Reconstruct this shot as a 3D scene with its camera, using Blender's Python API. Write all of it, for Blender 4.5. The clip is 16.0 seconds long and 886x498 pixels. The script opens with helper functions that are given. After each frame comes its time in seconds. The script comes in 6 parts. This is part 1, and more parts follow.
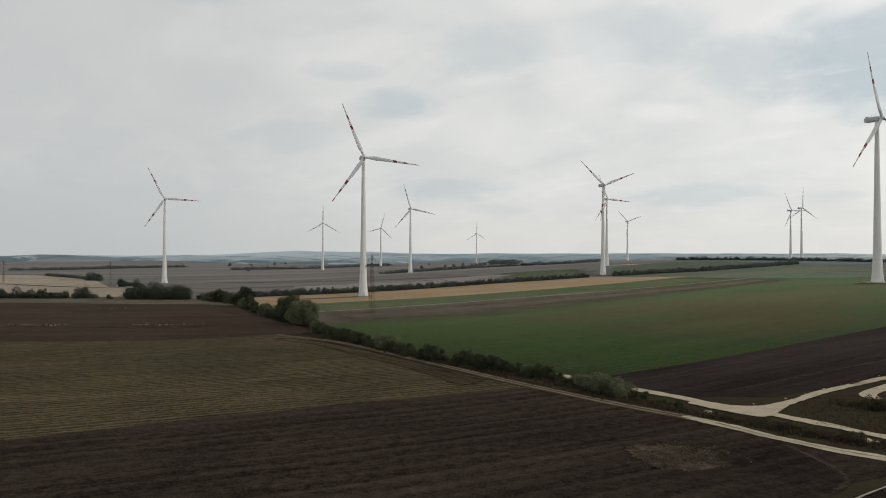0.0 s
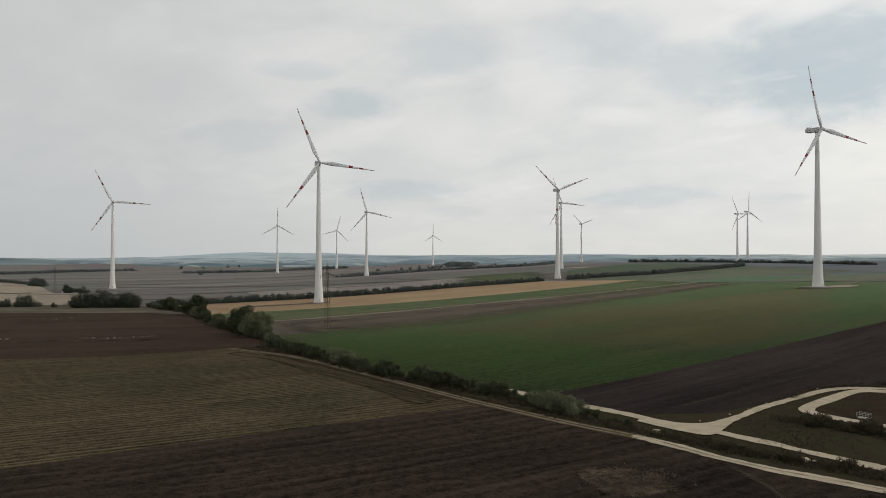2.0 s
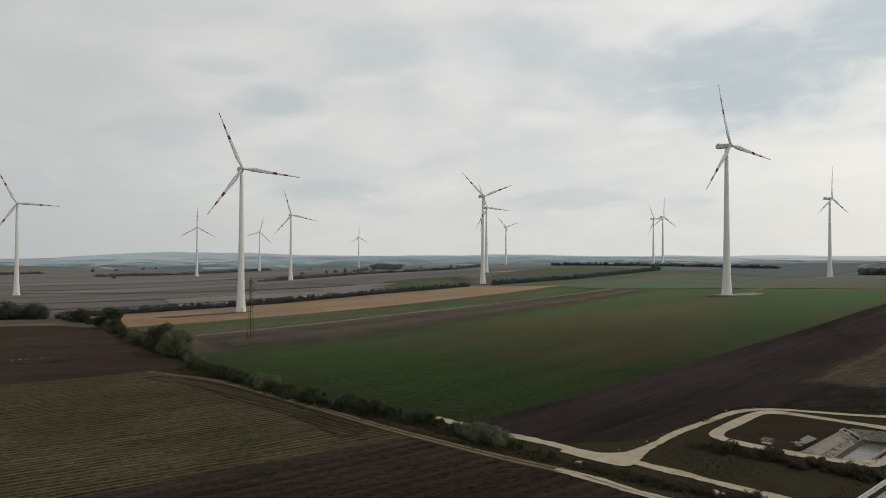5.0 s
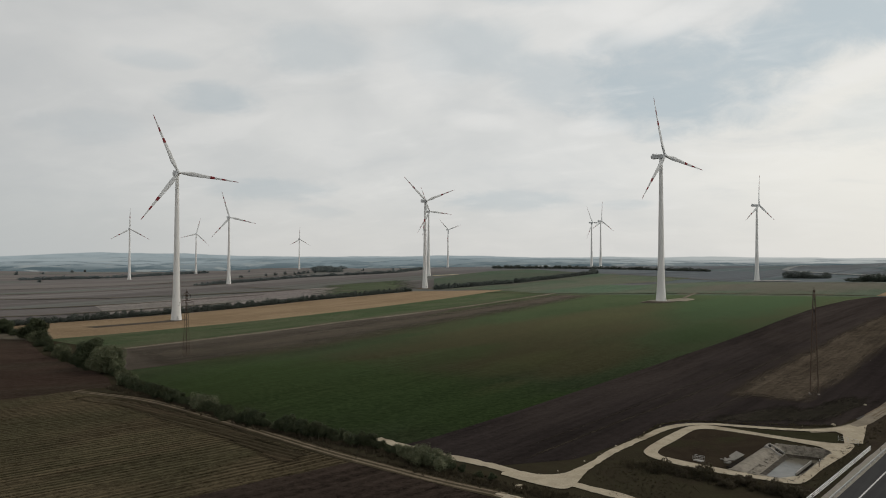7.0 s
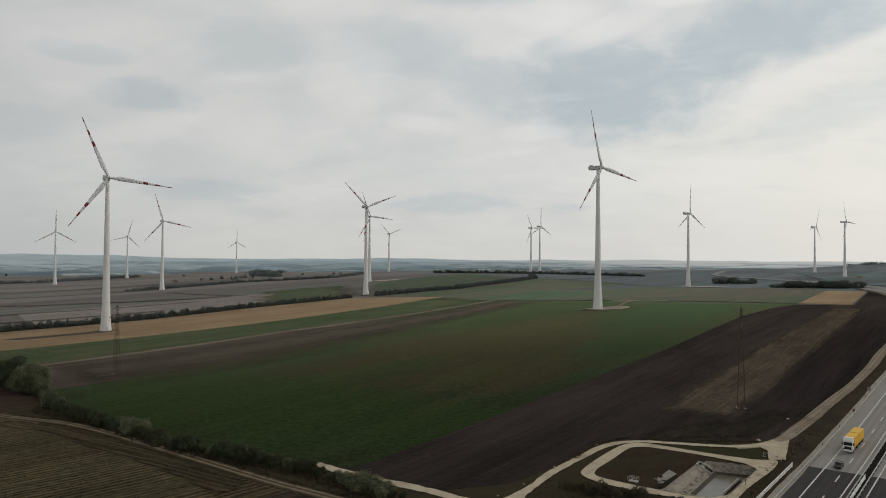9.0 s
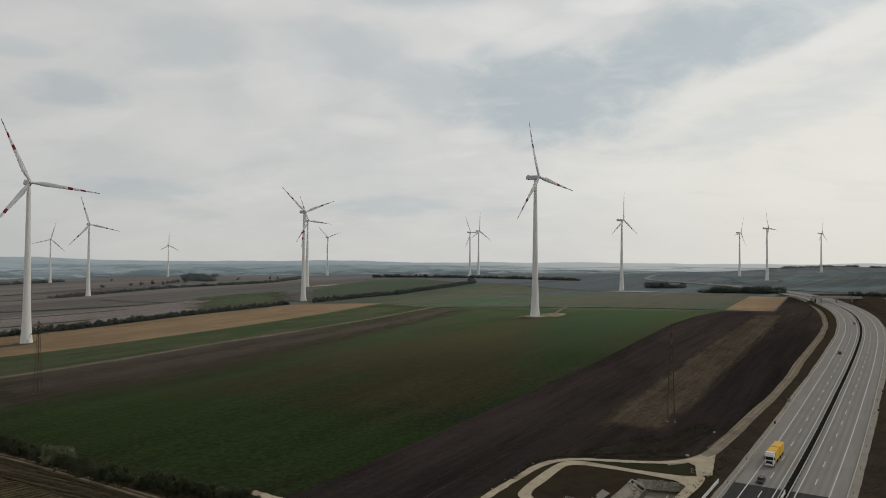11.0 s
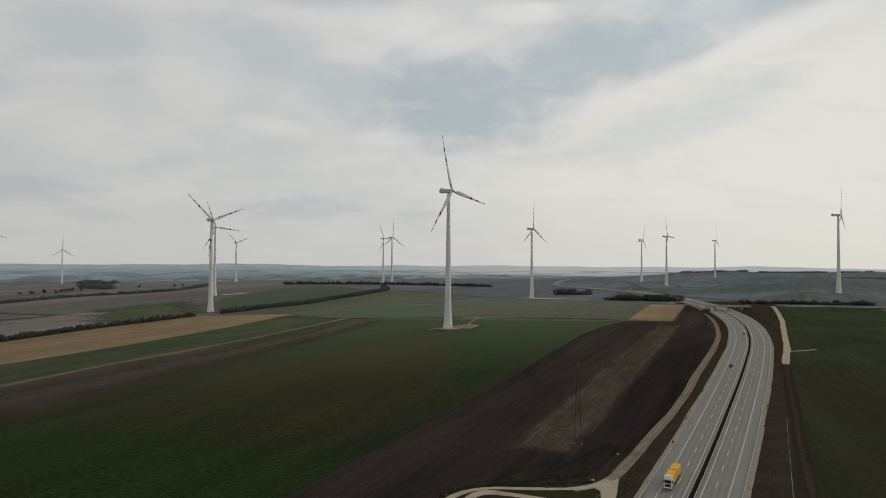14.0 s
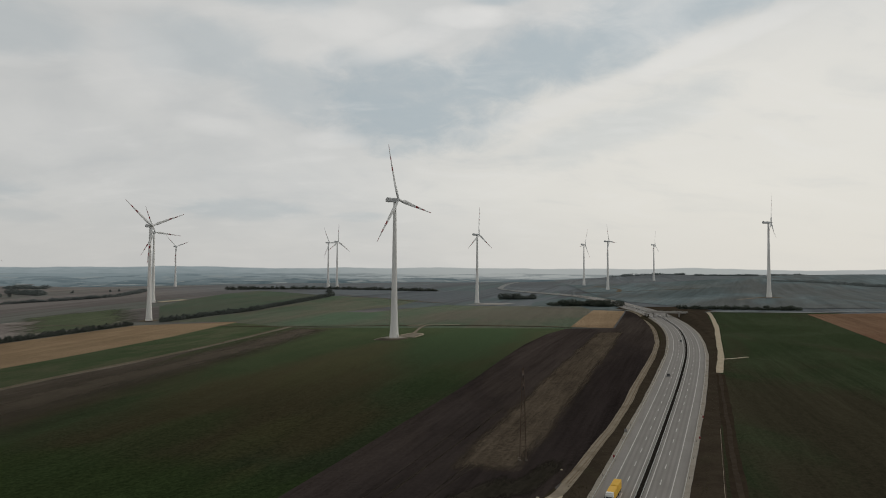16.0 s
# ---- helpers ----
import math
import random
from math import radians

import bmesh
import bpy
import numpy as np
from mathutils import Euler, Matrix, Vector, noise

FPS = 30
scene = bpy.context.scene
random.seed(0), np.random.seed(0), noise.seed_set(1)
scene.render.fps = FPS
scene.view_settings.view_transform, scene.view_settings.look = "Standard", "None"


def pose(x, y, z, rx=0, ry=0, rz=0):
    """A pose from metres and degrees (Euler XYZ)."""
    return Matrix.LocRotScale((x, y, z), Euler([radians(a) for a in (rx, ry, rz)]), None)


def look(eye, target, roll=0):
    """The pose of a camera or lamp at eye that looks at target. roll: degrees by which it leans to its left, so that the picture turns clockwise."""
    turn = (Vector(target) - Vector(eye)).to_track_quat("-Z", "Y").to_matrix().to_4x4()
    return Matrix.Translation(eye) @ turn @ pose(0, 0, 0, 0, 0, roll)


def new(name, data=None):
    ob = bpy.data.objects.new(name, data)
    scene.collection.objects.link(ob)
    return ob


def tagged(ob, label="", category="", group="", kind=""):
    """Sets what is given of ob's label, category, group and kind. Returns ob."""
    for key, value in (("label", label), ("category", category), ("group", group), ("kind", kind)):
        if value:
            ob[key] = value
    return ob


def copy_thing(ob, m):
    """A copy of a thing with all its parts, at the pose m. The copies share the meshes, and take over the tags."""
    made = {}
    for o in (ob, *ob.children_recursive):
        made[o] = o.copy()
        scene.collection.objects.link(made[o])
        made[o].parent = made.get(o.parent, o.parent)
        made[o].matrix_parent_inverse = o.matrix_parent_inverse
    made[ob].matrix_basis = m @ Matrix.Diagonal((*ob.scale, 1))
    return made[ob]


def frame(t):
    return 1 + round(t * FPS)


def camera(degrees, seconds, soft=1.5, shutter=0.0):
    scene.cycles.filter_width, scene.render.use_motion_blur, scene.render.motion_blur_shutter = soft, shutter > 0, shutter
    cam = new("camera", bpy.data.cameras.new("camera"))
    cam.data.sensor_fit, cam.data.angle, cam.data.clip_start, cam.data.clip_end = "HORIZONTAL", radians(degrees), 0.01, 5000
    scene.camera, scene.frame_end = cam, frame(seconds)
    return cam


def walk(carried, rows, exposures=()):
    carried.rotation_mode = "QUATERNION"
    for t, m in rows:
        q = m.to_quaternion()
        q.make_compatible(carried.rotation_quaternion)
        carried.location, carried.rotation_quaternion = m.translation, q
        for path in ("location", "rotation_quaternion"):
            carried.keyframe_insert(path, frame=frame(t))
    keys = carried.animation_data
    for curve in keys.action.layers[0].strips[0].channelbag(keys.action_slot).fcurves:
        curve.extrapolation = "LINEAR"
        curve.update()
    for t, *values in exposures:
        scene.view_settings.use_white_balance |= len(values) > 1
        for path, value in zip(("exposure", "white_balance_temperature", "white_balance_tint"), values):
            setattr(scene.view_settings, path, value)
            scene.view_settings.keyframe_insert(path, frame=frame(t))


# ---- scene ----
cam = camera(65.84, 16.0, 1.0)
PATH = [
    (0, pose(0.00, 0.00, 32.86, 90.405, -0.056, 0.002)),
    (0.5, pose(0.17, -0.21, 34.03, 90.423, 0.001, -0.878)),
    (1, pose(0.34, -0.46, 35.19, 90.436, 0.039, -1.803)),
    (1.5, pose(0.36, -0.70, 36.39, 90.458, 0.059, -2.719)),
    (2, pose(0.36, -0.93, 37.64, 90.492, 0.067, -3.629)),
    (2.5, pose(0.33, -1.14, 38.92, 90.515, 0.076, -4.576)),
    (3, pose(0.20, -1.30, 40.26, 90.530, 0.073, -5.558)),
    (3.5, pose(0.02, -1.47, 41.65, 90.540, 0.054, -6.588)),
    (4, pose(-0.13, -1.64, 43.03, 90.520, 0.006, -7.630)),
    (6.5, pose(-0.36, -2.06, 49.98, 90.573, -0.122, -13.410)),
    (7, pose(-0.30, -2.04, 51.36, 90.603, -0.143, -14.662)),
    (7.5, pose(-0.30, -2.02, 52.76, 90.646, -0.162, -15.890)),
    (8, pose(-0.37, -2.05, 54.21, 90.714, -0.201, -17.127)),
    (8.5, pose(-0.45, -2.11, 55.65, 90.779, -0.247, -18.355)),
    (9, pose(-0.49, -2.18, 57.13, 90.841, -0.297, -19.590)),
    (11.5, pose(-0.42, -2.34, 64.54, 91.103, -0.343, -25.908)),
    (12, pose(-0.48, -2.40, 66.03, 91.144, -0.351, -27.116)),
    (12.5, pose(-0.56, -2.55, 67.58, 91.191, -0.364, -28.308)),
    (13, pose(-0.69, -2.73, 69.21, 91.253, -0.349, -29.539)),
    (13.5, pose(-0.90, -3.00, 70.87, 91.314, -0.321, -30.754)),
    (14, pose(-1.25, -3.35, 72.54, 91.372, -0.299, -31.912)),
    (14.5, pose(-1.68, -3.78, 74.23, 91.425, -0.290, -33.063)),
    (15, pose(-2.20, -4.20, 75.93, 91.460, -0.271, -34.222)),
    (15.5, pose(-2.69, -4.61, 77.68, 91.516, -0.250, -35.366)),
    (16, pose(-3.18, -5.02, 79.46, 91.570, -0.213, -36.461)),
]
walk(cam, PATH, [(0, 0.22), (8, 0.03), (16, -0.15)])

# ---------------------------------------------------------------- light
SUN_AZ, SUN_EL = 96.0, 44.0        # degrees from +y towards +x, and above the horizon

sun_data = bpy.data.lights.new("sun", "SUN")
sun_data.energy, sun_data.angle, sun_data.color = 0.75, radians(25), (1.0, 0.93, 0.82)
sun = new("sun", sun_data)
sun.matrix_world = look((300, 100, 400), (300 - math.sin(radians(SUN_AZ)) * 100, 100 - math.cos(radians(SUN_AZ)) * 100, 400 - math.tan(radians(SUN_EL)) * 100))


class Nodes:
    """A small helper that strings shader nodes together."""

    def __init__(self, tree):
        self.tree = tree

    def add(self, kind, **props):
        node = self.tree.nodes.new(kind)
        for key, value in props.items():
            if key == "operation":
                node.operation = value
            elif key == "data_type":
                node.data_type = value
            elif key == "blend_type":
                node.blend_type = value
            elif key == "feature":
                node.feature = value
            elif key == "wave_profile":
                node.wave_profile = value
        return node

    def put(self, socket, value):
        if hasattr(value, "is_output"):
            self.tree.links.new(value, socket)
        else:
            socket.default_value = value

    def math(self, op, a, b=0.0, c=0.0, clamp=False):
        node = self.add("ShaderNodeMath", operation=op)
        node.use_clamp = clamp
        for socket, value in zip(node.inputs, (a, b, c)):
            self.put(socket, value)
        return node.outputs[0]

    def mix(self, fac, a, b, blend="MIX"):
        node = self.add("ShaderNodeMix", data_type="RGBA", blend_type=blend)
        self.put(node.inputs[0], fac)
        self.put(node.inputs[6], a if hasattr(a, "is_output") else (*a, 1))
        self.put(node.inputs[7], b if hasattr(b, "is_output") else (*b, 1))
        return node.outputs[2]

    def noise(self, vec, scale, detail=4.0, rough=0.55, distort=0.0):
        node = self.add("ShaderNodeTexNoise")
        self.put(node.inputs["Vector"], vec)
        node.inputs["Scale"].default_value, node.inputs["Detail"].default_value = scale, detail
        node.inputs["Roughness"].default_value, node.inputs["Distortion"].default_value = rough, distort
        return node.outputs["Fac"]

    def step(self, value, low, high, a=0.0, b=1.0):
        node = self.add("ShaderNodeMapRange")
        node.interpolation_type = "SMOOTHSTEP"
        for socket, v in zip(node.inputs, (value, low, high, a, b)):
            self.put(socket, v)
        return node.outputs[0]

    def mapping(self, vec, turn=0.0, scale=(1, 1, 1), shift=(0, 0, 0)):
        node = self.add("ShaderNodeMapping")
        node.vector_type = "POINT"
        self.put(node.inputs["Vector"], vec)
        node.inputs["Rotation"].default_value = (0, 0, radians(turn))
        node.inputs["Location"].default_value = shift
        if tuple(scale) == (1, 1, 1):
            return node.outputs[0]
        size = self.add("ShaderNodeMapping")
        self.put(size.inputs["Vector"], node.outputs[0])
        size.inputs["Scale"].default_value = scale
        return size.outputs[0]


def build_world():
    """An overcast sky over a hazy far land."""
    world = bpy.data.worlds.new("overcast_sky")
    scene.world = world
    world.use_nodes = True
    tree = world.node_tree
    tree.nodes.clear()
    n = Nodes(tree)
    way = n.add("ShaderNodeTexCoord").outputs["Generated"]
    split = n.add("ShaderNodeSeparateXYZ")
    n.put(split.inputs[0], way)
    x, y, z = split.outputs
    az = n.math("MULTIPLY", n.math("ARCTAN2", x, y), 57.29578)
    el = n.math("MULTIPLY", n.math("ARCSINE", z), 57.29578)
    sky = n.add("ShaderNodeTexSky")
    sky.sky_type, sky.sun_disc = "NISHITA", False
    sky.sun_elevation, sky.sun_rotation = radians(SUN_EL), radians(SUN_AZ)
    clear = n.mix(1.0, sky.outputs[0], (0.08, 0.08, 0.08), "MULTIPLY")
    # cloud sheet seen in perspective
    flat = n.add("ShaderNodeCombineXYZ")
    depth = n.math("ADD", n.math("MAXIMUM", z, 0.0), 0.30)
    n.put(flat.inputs[0], n.math("DIVIDE", x, depth))
    n.put(flat.inputs[1], n.math("DIVIDE", y, depth))
    broad = n.noise(flat.outputs[0], 2.3, 5, 0.55, 0.5)
    fine = n.noise(flat.outputs[0], 6.5, 7, 0.62, 0.4)
    tone = n.math("ADD", n.math("MULTIPLY", broad, 0.86), n.math("MULTIPLY", fine, 0.14))
    thick = n.step(tone, 0.28, 0.74)
    wobble = n.math("MULTIPLY", n.math("SUBTRACT", fine, 0.5), 2.6)

    def patch(a, e, wide, high, tilt=0.0):
        da = n.math("SUBTRACT", az, a)
        de = n.math("SUBTRACT", n.math("SUBTRACT", el, e), n.math("MULTIPLY", da, tilt))
        da, de = n.math("DIVIDE", da, wide), n.math("DIVIDE", de, high)
        far = n.math("ADD", n.math("MULTIPLY", da, da), n.math("MULTIPLY", de, de))
        return n.step(n.math("ADD", far, wobble), 1.6, 0.0)

    def union(rows):
        total = 0.0
        for depth_, row in rows:
            total = n.math("MAXIMUM", total, n.math("MULTIPLY", patch(*row), depth_))
        return total

    dark = union([(1.0, (33.5, 13.6, 9.0, 3.9, -0.05)), (1.0, (45, 17.0, 12, 3.0, 0.26)), (0.95, (57, 19.8, 9, 1.7, 0.22)), (0.55, (24, 14.2, 6.5, 2.2, -0.25)), (0.5, (16.5, 16.8, 5.5, 2.6)),
                  (0.6, (20.0, 4.6, 5.5, 0.9)), (0.45, (29.5, 4.2, 2.2, 0.4)), (0.65, (-4, 12.3, 4.0, 1.2)), (0.5, (-8.5, 14.8, 3.5, 0.8)), (0.55, (0.5, 5.4, 4.8, 1.0)), (0.3, (4.5, 3.6, 2.5, 0.5)),
                  (0.5, (-20, 20.4, 5, 1.2)), (0.45, (4, 16.5, 5, 2.2)), (0.55, (22.5, 21.6, 6, 1.5)), (0.8, (40.5, 21.8, 3.2, 0.7)), (0.35, (51, 11.4, 9, 2.0, 0.3)), (0.3, (-13, 9.5, 4, 1.2))])
    light = union([(1.0, (38.2, 20.3, 3.6, 0.9)), (0.6, (33.5, 18.4, 4.5, 1.1, 0.3)), (0.5, (17.5, 11.2, 3.2, 0.8, -0.1)), (0.35, (46, 13.2, 7, 0.8, 0.30)), (0.5, (58, 17.0, 7, 0.9, 0.30)), (0.45, (27, 10.4, 3.0, 0.7)),
                   (0.45, (12, 15, 4, 3.0)), (0.45, (9, 20.5, 5, 1.5)), (0.5, (28.5, 19.6, 4, 1.2)), (0.35, (-9, 16.5, 5, 2.2)), (0.3, (6, 9.5, 5, 2.0))])
    cloud = n.mix(thick, (0.610, 0.620, 0.612), (0.705, 0.705, 0.685))
    # the pale warm side of the sky, where the sun stands behind the cloud
    warm_a = n.math("DIVIDE", n.math("SUBTRACT", az, 66.0), 36.0)
    warm_e = n.math("DIVIDE", n.math("SUBTRACT", el, 8.0), 12.0)
    warm = n.math("ADD", n.math("MULTIPLY", warm_a, warm_a), n.math("MULTIPLY", warm_e, warm_e))
    cloud = n.mix(n.step(warm, 1.4, 0.0, 0.0, 0.8), cloud, (0.81, 0.785, 0.72))
    cloud = n.mix(n.math("MULTIPLY", dark, 0.9), cloud, (0.44, 0.505, 0.538))
    cloud = n.mix(n.math("MULTIPLY", light, 0.75), cloud, (0.82, 0.81, 0.785))
    # ragged streaks drawn out along the wind
    drawn = n.mapping(flat.outputs[0], 32, (0.8, 1.5, 1.0))
    streak = n.noise(drawn, 3.6, 5, 0.55, 0.5)
    cloud = n.mix(n.step(streak, 0.50, 0.75, 0.0, 0.28), cloud, (0.53, 0.555, 0.565))
    cloud = n.mix(n.step(streak, 0.48, 0.28, 0.0, 0.28), cloud, (0.82, 0.81, 0.785))
    low = n.step(el, 7.0, 0.3)
    cloud = n.mix(n.math("MULTIPLY", low, 0.55), cloud, (0.63, 0.62, 0.595))
    glow = n.math("MULTIPLY", n.step(az, 28.0, 66.0), n.step(el, 12.0, 1.0))
    cloud = n.mix(n.math("MULTIPLY", glow, 0.5), cloud, (0.80, 0.765, 0.69))
    blue_side = n.math("MULTIPLY", n.step(az, 8.0, -34.0), n.step(el, 9.0, 0.0))
    cloud = n.mix(n.math("MULTIPLY", blue_side, 0.75), cloud, (0.46, 0.51, 0.525))
    far_left = n.step(az, 2.0, -32.0, 0.0, 0.5)
    cloud = n.mix(far_left, cloud, (0.47, 0.485, 0.49))
    # darker, warmer overhead sky, added out of view to dim the ground light
    cloud = n.mix(n.step(el, 21.0, 50.0, 0.0, 0.9), cloud, (0.30, 0.29, 0.265))
    # the cloud sheet thins out on the sun's side
    gain = n.add("ShaderNodeVectorMath", operation="SCALE")
    n.put(gain.inputs[0], cloud)
    n.put(gain.inputs["Scale"], n.step(az, -30.0, 66.0, 0.88, 1.08))
    cloud = gain.outputs[0]
    sheet = n.mix(0.96, clear, cloud)
    # far land under the horizon, with distance haze put into its colours
    line = n.add("ShaderNodeCombineXYZ")
    n.put(line.inputs[0], az)
    ridge = n.math("MULTIPLY", n.math("SUBTRACT", n.noise(line.outputs[0], 0.10, 4, 0.5), 0.5), 0.7)
    hill_a = n.math("DIVIDE", n.math("ADD", az, 11.0), 10.0)
    hill = n.math("MULTIPLY", n.step(n.math("MULTIPLY", hill_a, hill_a), 1.0, 0.0), 0.22)
    sunk = n.step(az, -13.0, -24.0, 0.0, -0.33)
    ridge = n.math("ADD", n.math("ADD", ridge, hill), n.math("SUBTRACT", sunk, 0.02))
    below = n.math("SUBTRACT", ridge, el)
    smear = n.add("ShaderNodeCombineXYZ")
    n.put(smear.inputs[0], az)
    n.put(smear.inputs[1], n.math("MULTIPLY", el, 9.0))
    mottled = n.noise(smear.outputs[0], 0.55, 5, 0.6, 0.3)
    land = n.mix(n.step(below, 0.0, 1.3), (0.27, 0.315, 0.33), (0.15, 0.18, 0.185))
    land = n.mix(n.step(mottled, 0.42, 0.62, 0.0, 0.5), land, (0.20, 0.245, 0.255))
    land = n.mix(n.step(az, 16.0, 42.0, 0.0, 0.75), land, (0.45, 0.465, 0.45))
    whole = n.mix(n.step(below, -0.03, 0.05), sheet, land)
    back = n.add("ShaderNodeBackground")
    n.put(back.inputs[0], whole)
    back.inputs[1].default_value = 1.0
    out = n.add("ShaderNodeOutputWorld")
    n.put(out.inputs[0], back.outputs[0])


build_world()


# ---------------------------------------------------------------- materials
def material(name, rough=0.9, metal=0.0, spec=0.3):
    m = bpy.data.materials.new(name)
    m.use_nodes = True
    bsdf = m.node_tree.nodes["Principled BSDF"]
    bsdf.inputs["Roughness"].default_value, bsdf.inputs["Metallic"].default_value = rough, metal
    bsdf.inputs["Specular IOR Level"].default_value = spec
    return m, Nodes(m.node_tree), bsdf


def relief(n, bsdf, height, strength=0.5, depth=0.1):
    bump = n.add("ShaderNodeBump")
    bump.inputs["Strength"].default_value, bump.inputs["Distance"].default_value = strength, depth
    n.put(bump.inputs["Height"], height)
    n.tree.links.new(bump.outputs[0], bsdf.inputs["Normal"])


def field(name, base, other, turn=0.0, rows=1.5, row_amp=1.5, patchy=0.02, third=None, band_amp=1.0, grain_amp=1.6, third_fac=0.6, fade=False, pitch=0.0, pitch_amp=0.3, drift=None, ravel=1.7, stray=9.0, fuzz=0.0, fuzz_tint=(0.48, 0.58, 0.30), zones=(), melt=(0.25, 0.75)):
    """Soil or crop with drilled rows that run at `turn` degrees, broad bands, patches and clods."""
    m, n, bsdf = material(name, 1.0, 0, 0.0)
    at = n.add("ShaderNodeTexCoord").outputs["Object"]
    lanes = n.noise(n.mapping(at, -turn, (0.03, 1.0, 1.0)), 1.0 / rows, 3, 0.7, 0.15)
    lanes2 = n.noise(n.mapping(at, -turn, (0.012, 1.0, 1.0)), 0.3 / rows, 2, 0.6)
    bands = n.noise(n.mapping(at, -turn, (0.02, 1.0, 1.0)), 0.055, 3, 0.55, 0.2)
    blot = n.noise(at, patchy, 6, 0.62, 0.6)
    clods = n.noise(at, 0.55, 5, 0.75)
    grain = n.noise(at, 2.4, 3, 0.7)
    colour = n.mix(n.step(blot, 0.36, 0.64), base, other)
    if third:
        wide = n.noise(n.mapping(at, -turn, (0.3, 1.0, 1.0)), patchy * 1.7, 5, 0.6, 0.8)
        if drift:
            # the third tone takes over towards one end of the plot
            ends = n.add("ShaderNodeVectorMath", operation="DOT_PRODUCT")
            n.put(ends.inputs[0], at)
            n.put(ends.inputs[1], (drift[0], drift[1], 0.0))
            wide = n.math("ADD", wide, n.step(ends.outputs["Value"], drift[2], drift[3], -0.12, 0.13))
        colour = n.mix(n.step(wide, 0.42, 0.62, 0.0, third_fac), colour, third)
    for zx, zy, along, across, way, tone, strength in zones:
        # a stand of denser, thinner or riper crop with a ragged edge
        spot = n.add("ShaderNodeVectorMath", operation="SUBTRACT")
        n.put(spot.inputs[0], at)
        n.put(spot.inputs[1], (zx, zy, 0.0))
        cut = n.add("ShaderNodeSeparateXYZ")
        n.put(cut.inputs[0], n.mapping(spot.outputs[0], -way, (1.0 / along, 1.0 / across, 0.0)))
        far = n.math("ADD", n.math("MULTIPLY", cut.outputs[0], cut.outputs[0]), n.math("MULTIPLY", cut.outputs[1], cut.outputs[1]))
        edge = n.noise(n.mapping(at, -turn, (0.35, 1.0, 1.0)), 0.03, 6, 0.65, 0.6)
        far = n.math("ADD", far, n.math("MULTIPLY", n.math("SUBTRACT", edge, 0.5), 2.2))
        colour = n.mix(n.step(far, 1.35, 0.15, 0.0, strength), colour, tone)

    def swing(value, amp):
        return n.math("MULTIPLY", n.math("SUBTRACT", value, 0.5), amp)

    gain = n.math("ADD", 1.0, swing(lanes, row_amp))
    gain = n.math("ADD", gain, swing(lanes2, row_amp * 0.4))
    gain = n.math("ADD", gain, swing(bands, band_amp))
    gain = n.math("ADD", gain, swing(clods, grain_amp))
    gain = n.math("ADD", gain, swing(grain, grain_amp * 0.8))
    if pitch:
        # sowing and wheel lines at an even distance
        cut = n.add("ShaderNodeSeparateXYZ")
        n.put(cut.inputs[0], n.mapping(at, -turn))
        drilled = n.noise(n.mapping(at, -turn, (0.05, 1.0, 1.0)), 0.22, 3, 0.6)
        phase = n.math("ADD", n.math("MULTIPLY", cut.outputs[1], 6.28318 / pitch), n.math("ADD", n.math("MULTIPLY", n.noise(at, 0.05, 3), 5.0), n.math("MULTIPLY", drilled, stray)))
        wave = n.math("SINE", phase)
        sharp = n.math("SUBTRACT", n.math("MULTIPLY", n.math("POWER", n.math("ABSOLUTE", n.math("SINE", n.math("MULTIPLY", phase, 0.5))), 5.0), 1.6), 0.55)
        strong = n.step(n.noise(n.mapping(at, -turn, (0.06, 0.5, 1)), 0.15, 3, 0.7), 0.35, 0.6, 0.25, 1.0)
        gain = n.math("ADD", gain, n.math("MULTIPLY", n.math("MULTIPLY", n.math("ADD", sharp, n.math("MULTIPLY", wave, 0.25)), strong), pitch_amp))
    gain = n.math("MAXIMUM", gain, 0.25)
    scaled = n.add("ShaderNodeVectorMath", operation="SCALE")
    n.put(scaled.inputs[0], colour)
    n.put(scaled.inputs["Scale"], gain)
    n.put(bsdf.inputs["Base Color"], scaled.outputs[0])
    relief(n, bsdf, n.math("ADD", n.math("MULTIPLY", lanes, 0.8), n.math("MULTIPLY", clods, 0.5)), 0.25 if fuzz > 0.4 else 0.6 if fuzz else 1.0, 0.5)
    if fuzz:
        # standing blades and straw catch the low light
        bsdf.inputs["Sheen Weight"].default_value, bsdf.inputs["Sheen Roughness"].default_value = fuzz, 0.16
        n.put(bsdf.inputs["Sheen Tint"], n.mix(0.7, fuzz_tint, n.mix(1.0, colour, (12.0, 12.0, 12.0), "MULTIPLY")))
    if fade:
        # weeds and soil thin out towards the edge of the patch
        edge = n.add("ShaderNodeAttribute")
        edge.attribute_name = "edge"
        thin = n.math("ADD", edge.outputs["Fac"], swing(n.noise(n.mapping(at, -turn, (0.25, 1, 1)), 0.12, 6, 0.7), ravel))
        clear = n.add("ShaderNodeBsdfTransparent")
        blend = n.add("ShaderNodeMixShader")
        n.put(blend.inputs[0], n.step(thin, *melt))
        n.put(blend.inputs[1], clear.outputs[0])
        n.put(blend.inputs[2], bsdf.outputs[0])
        n.put(m.node_tree.nodes["Material Output"].inputs[0], blend.outputs[0])
    return m


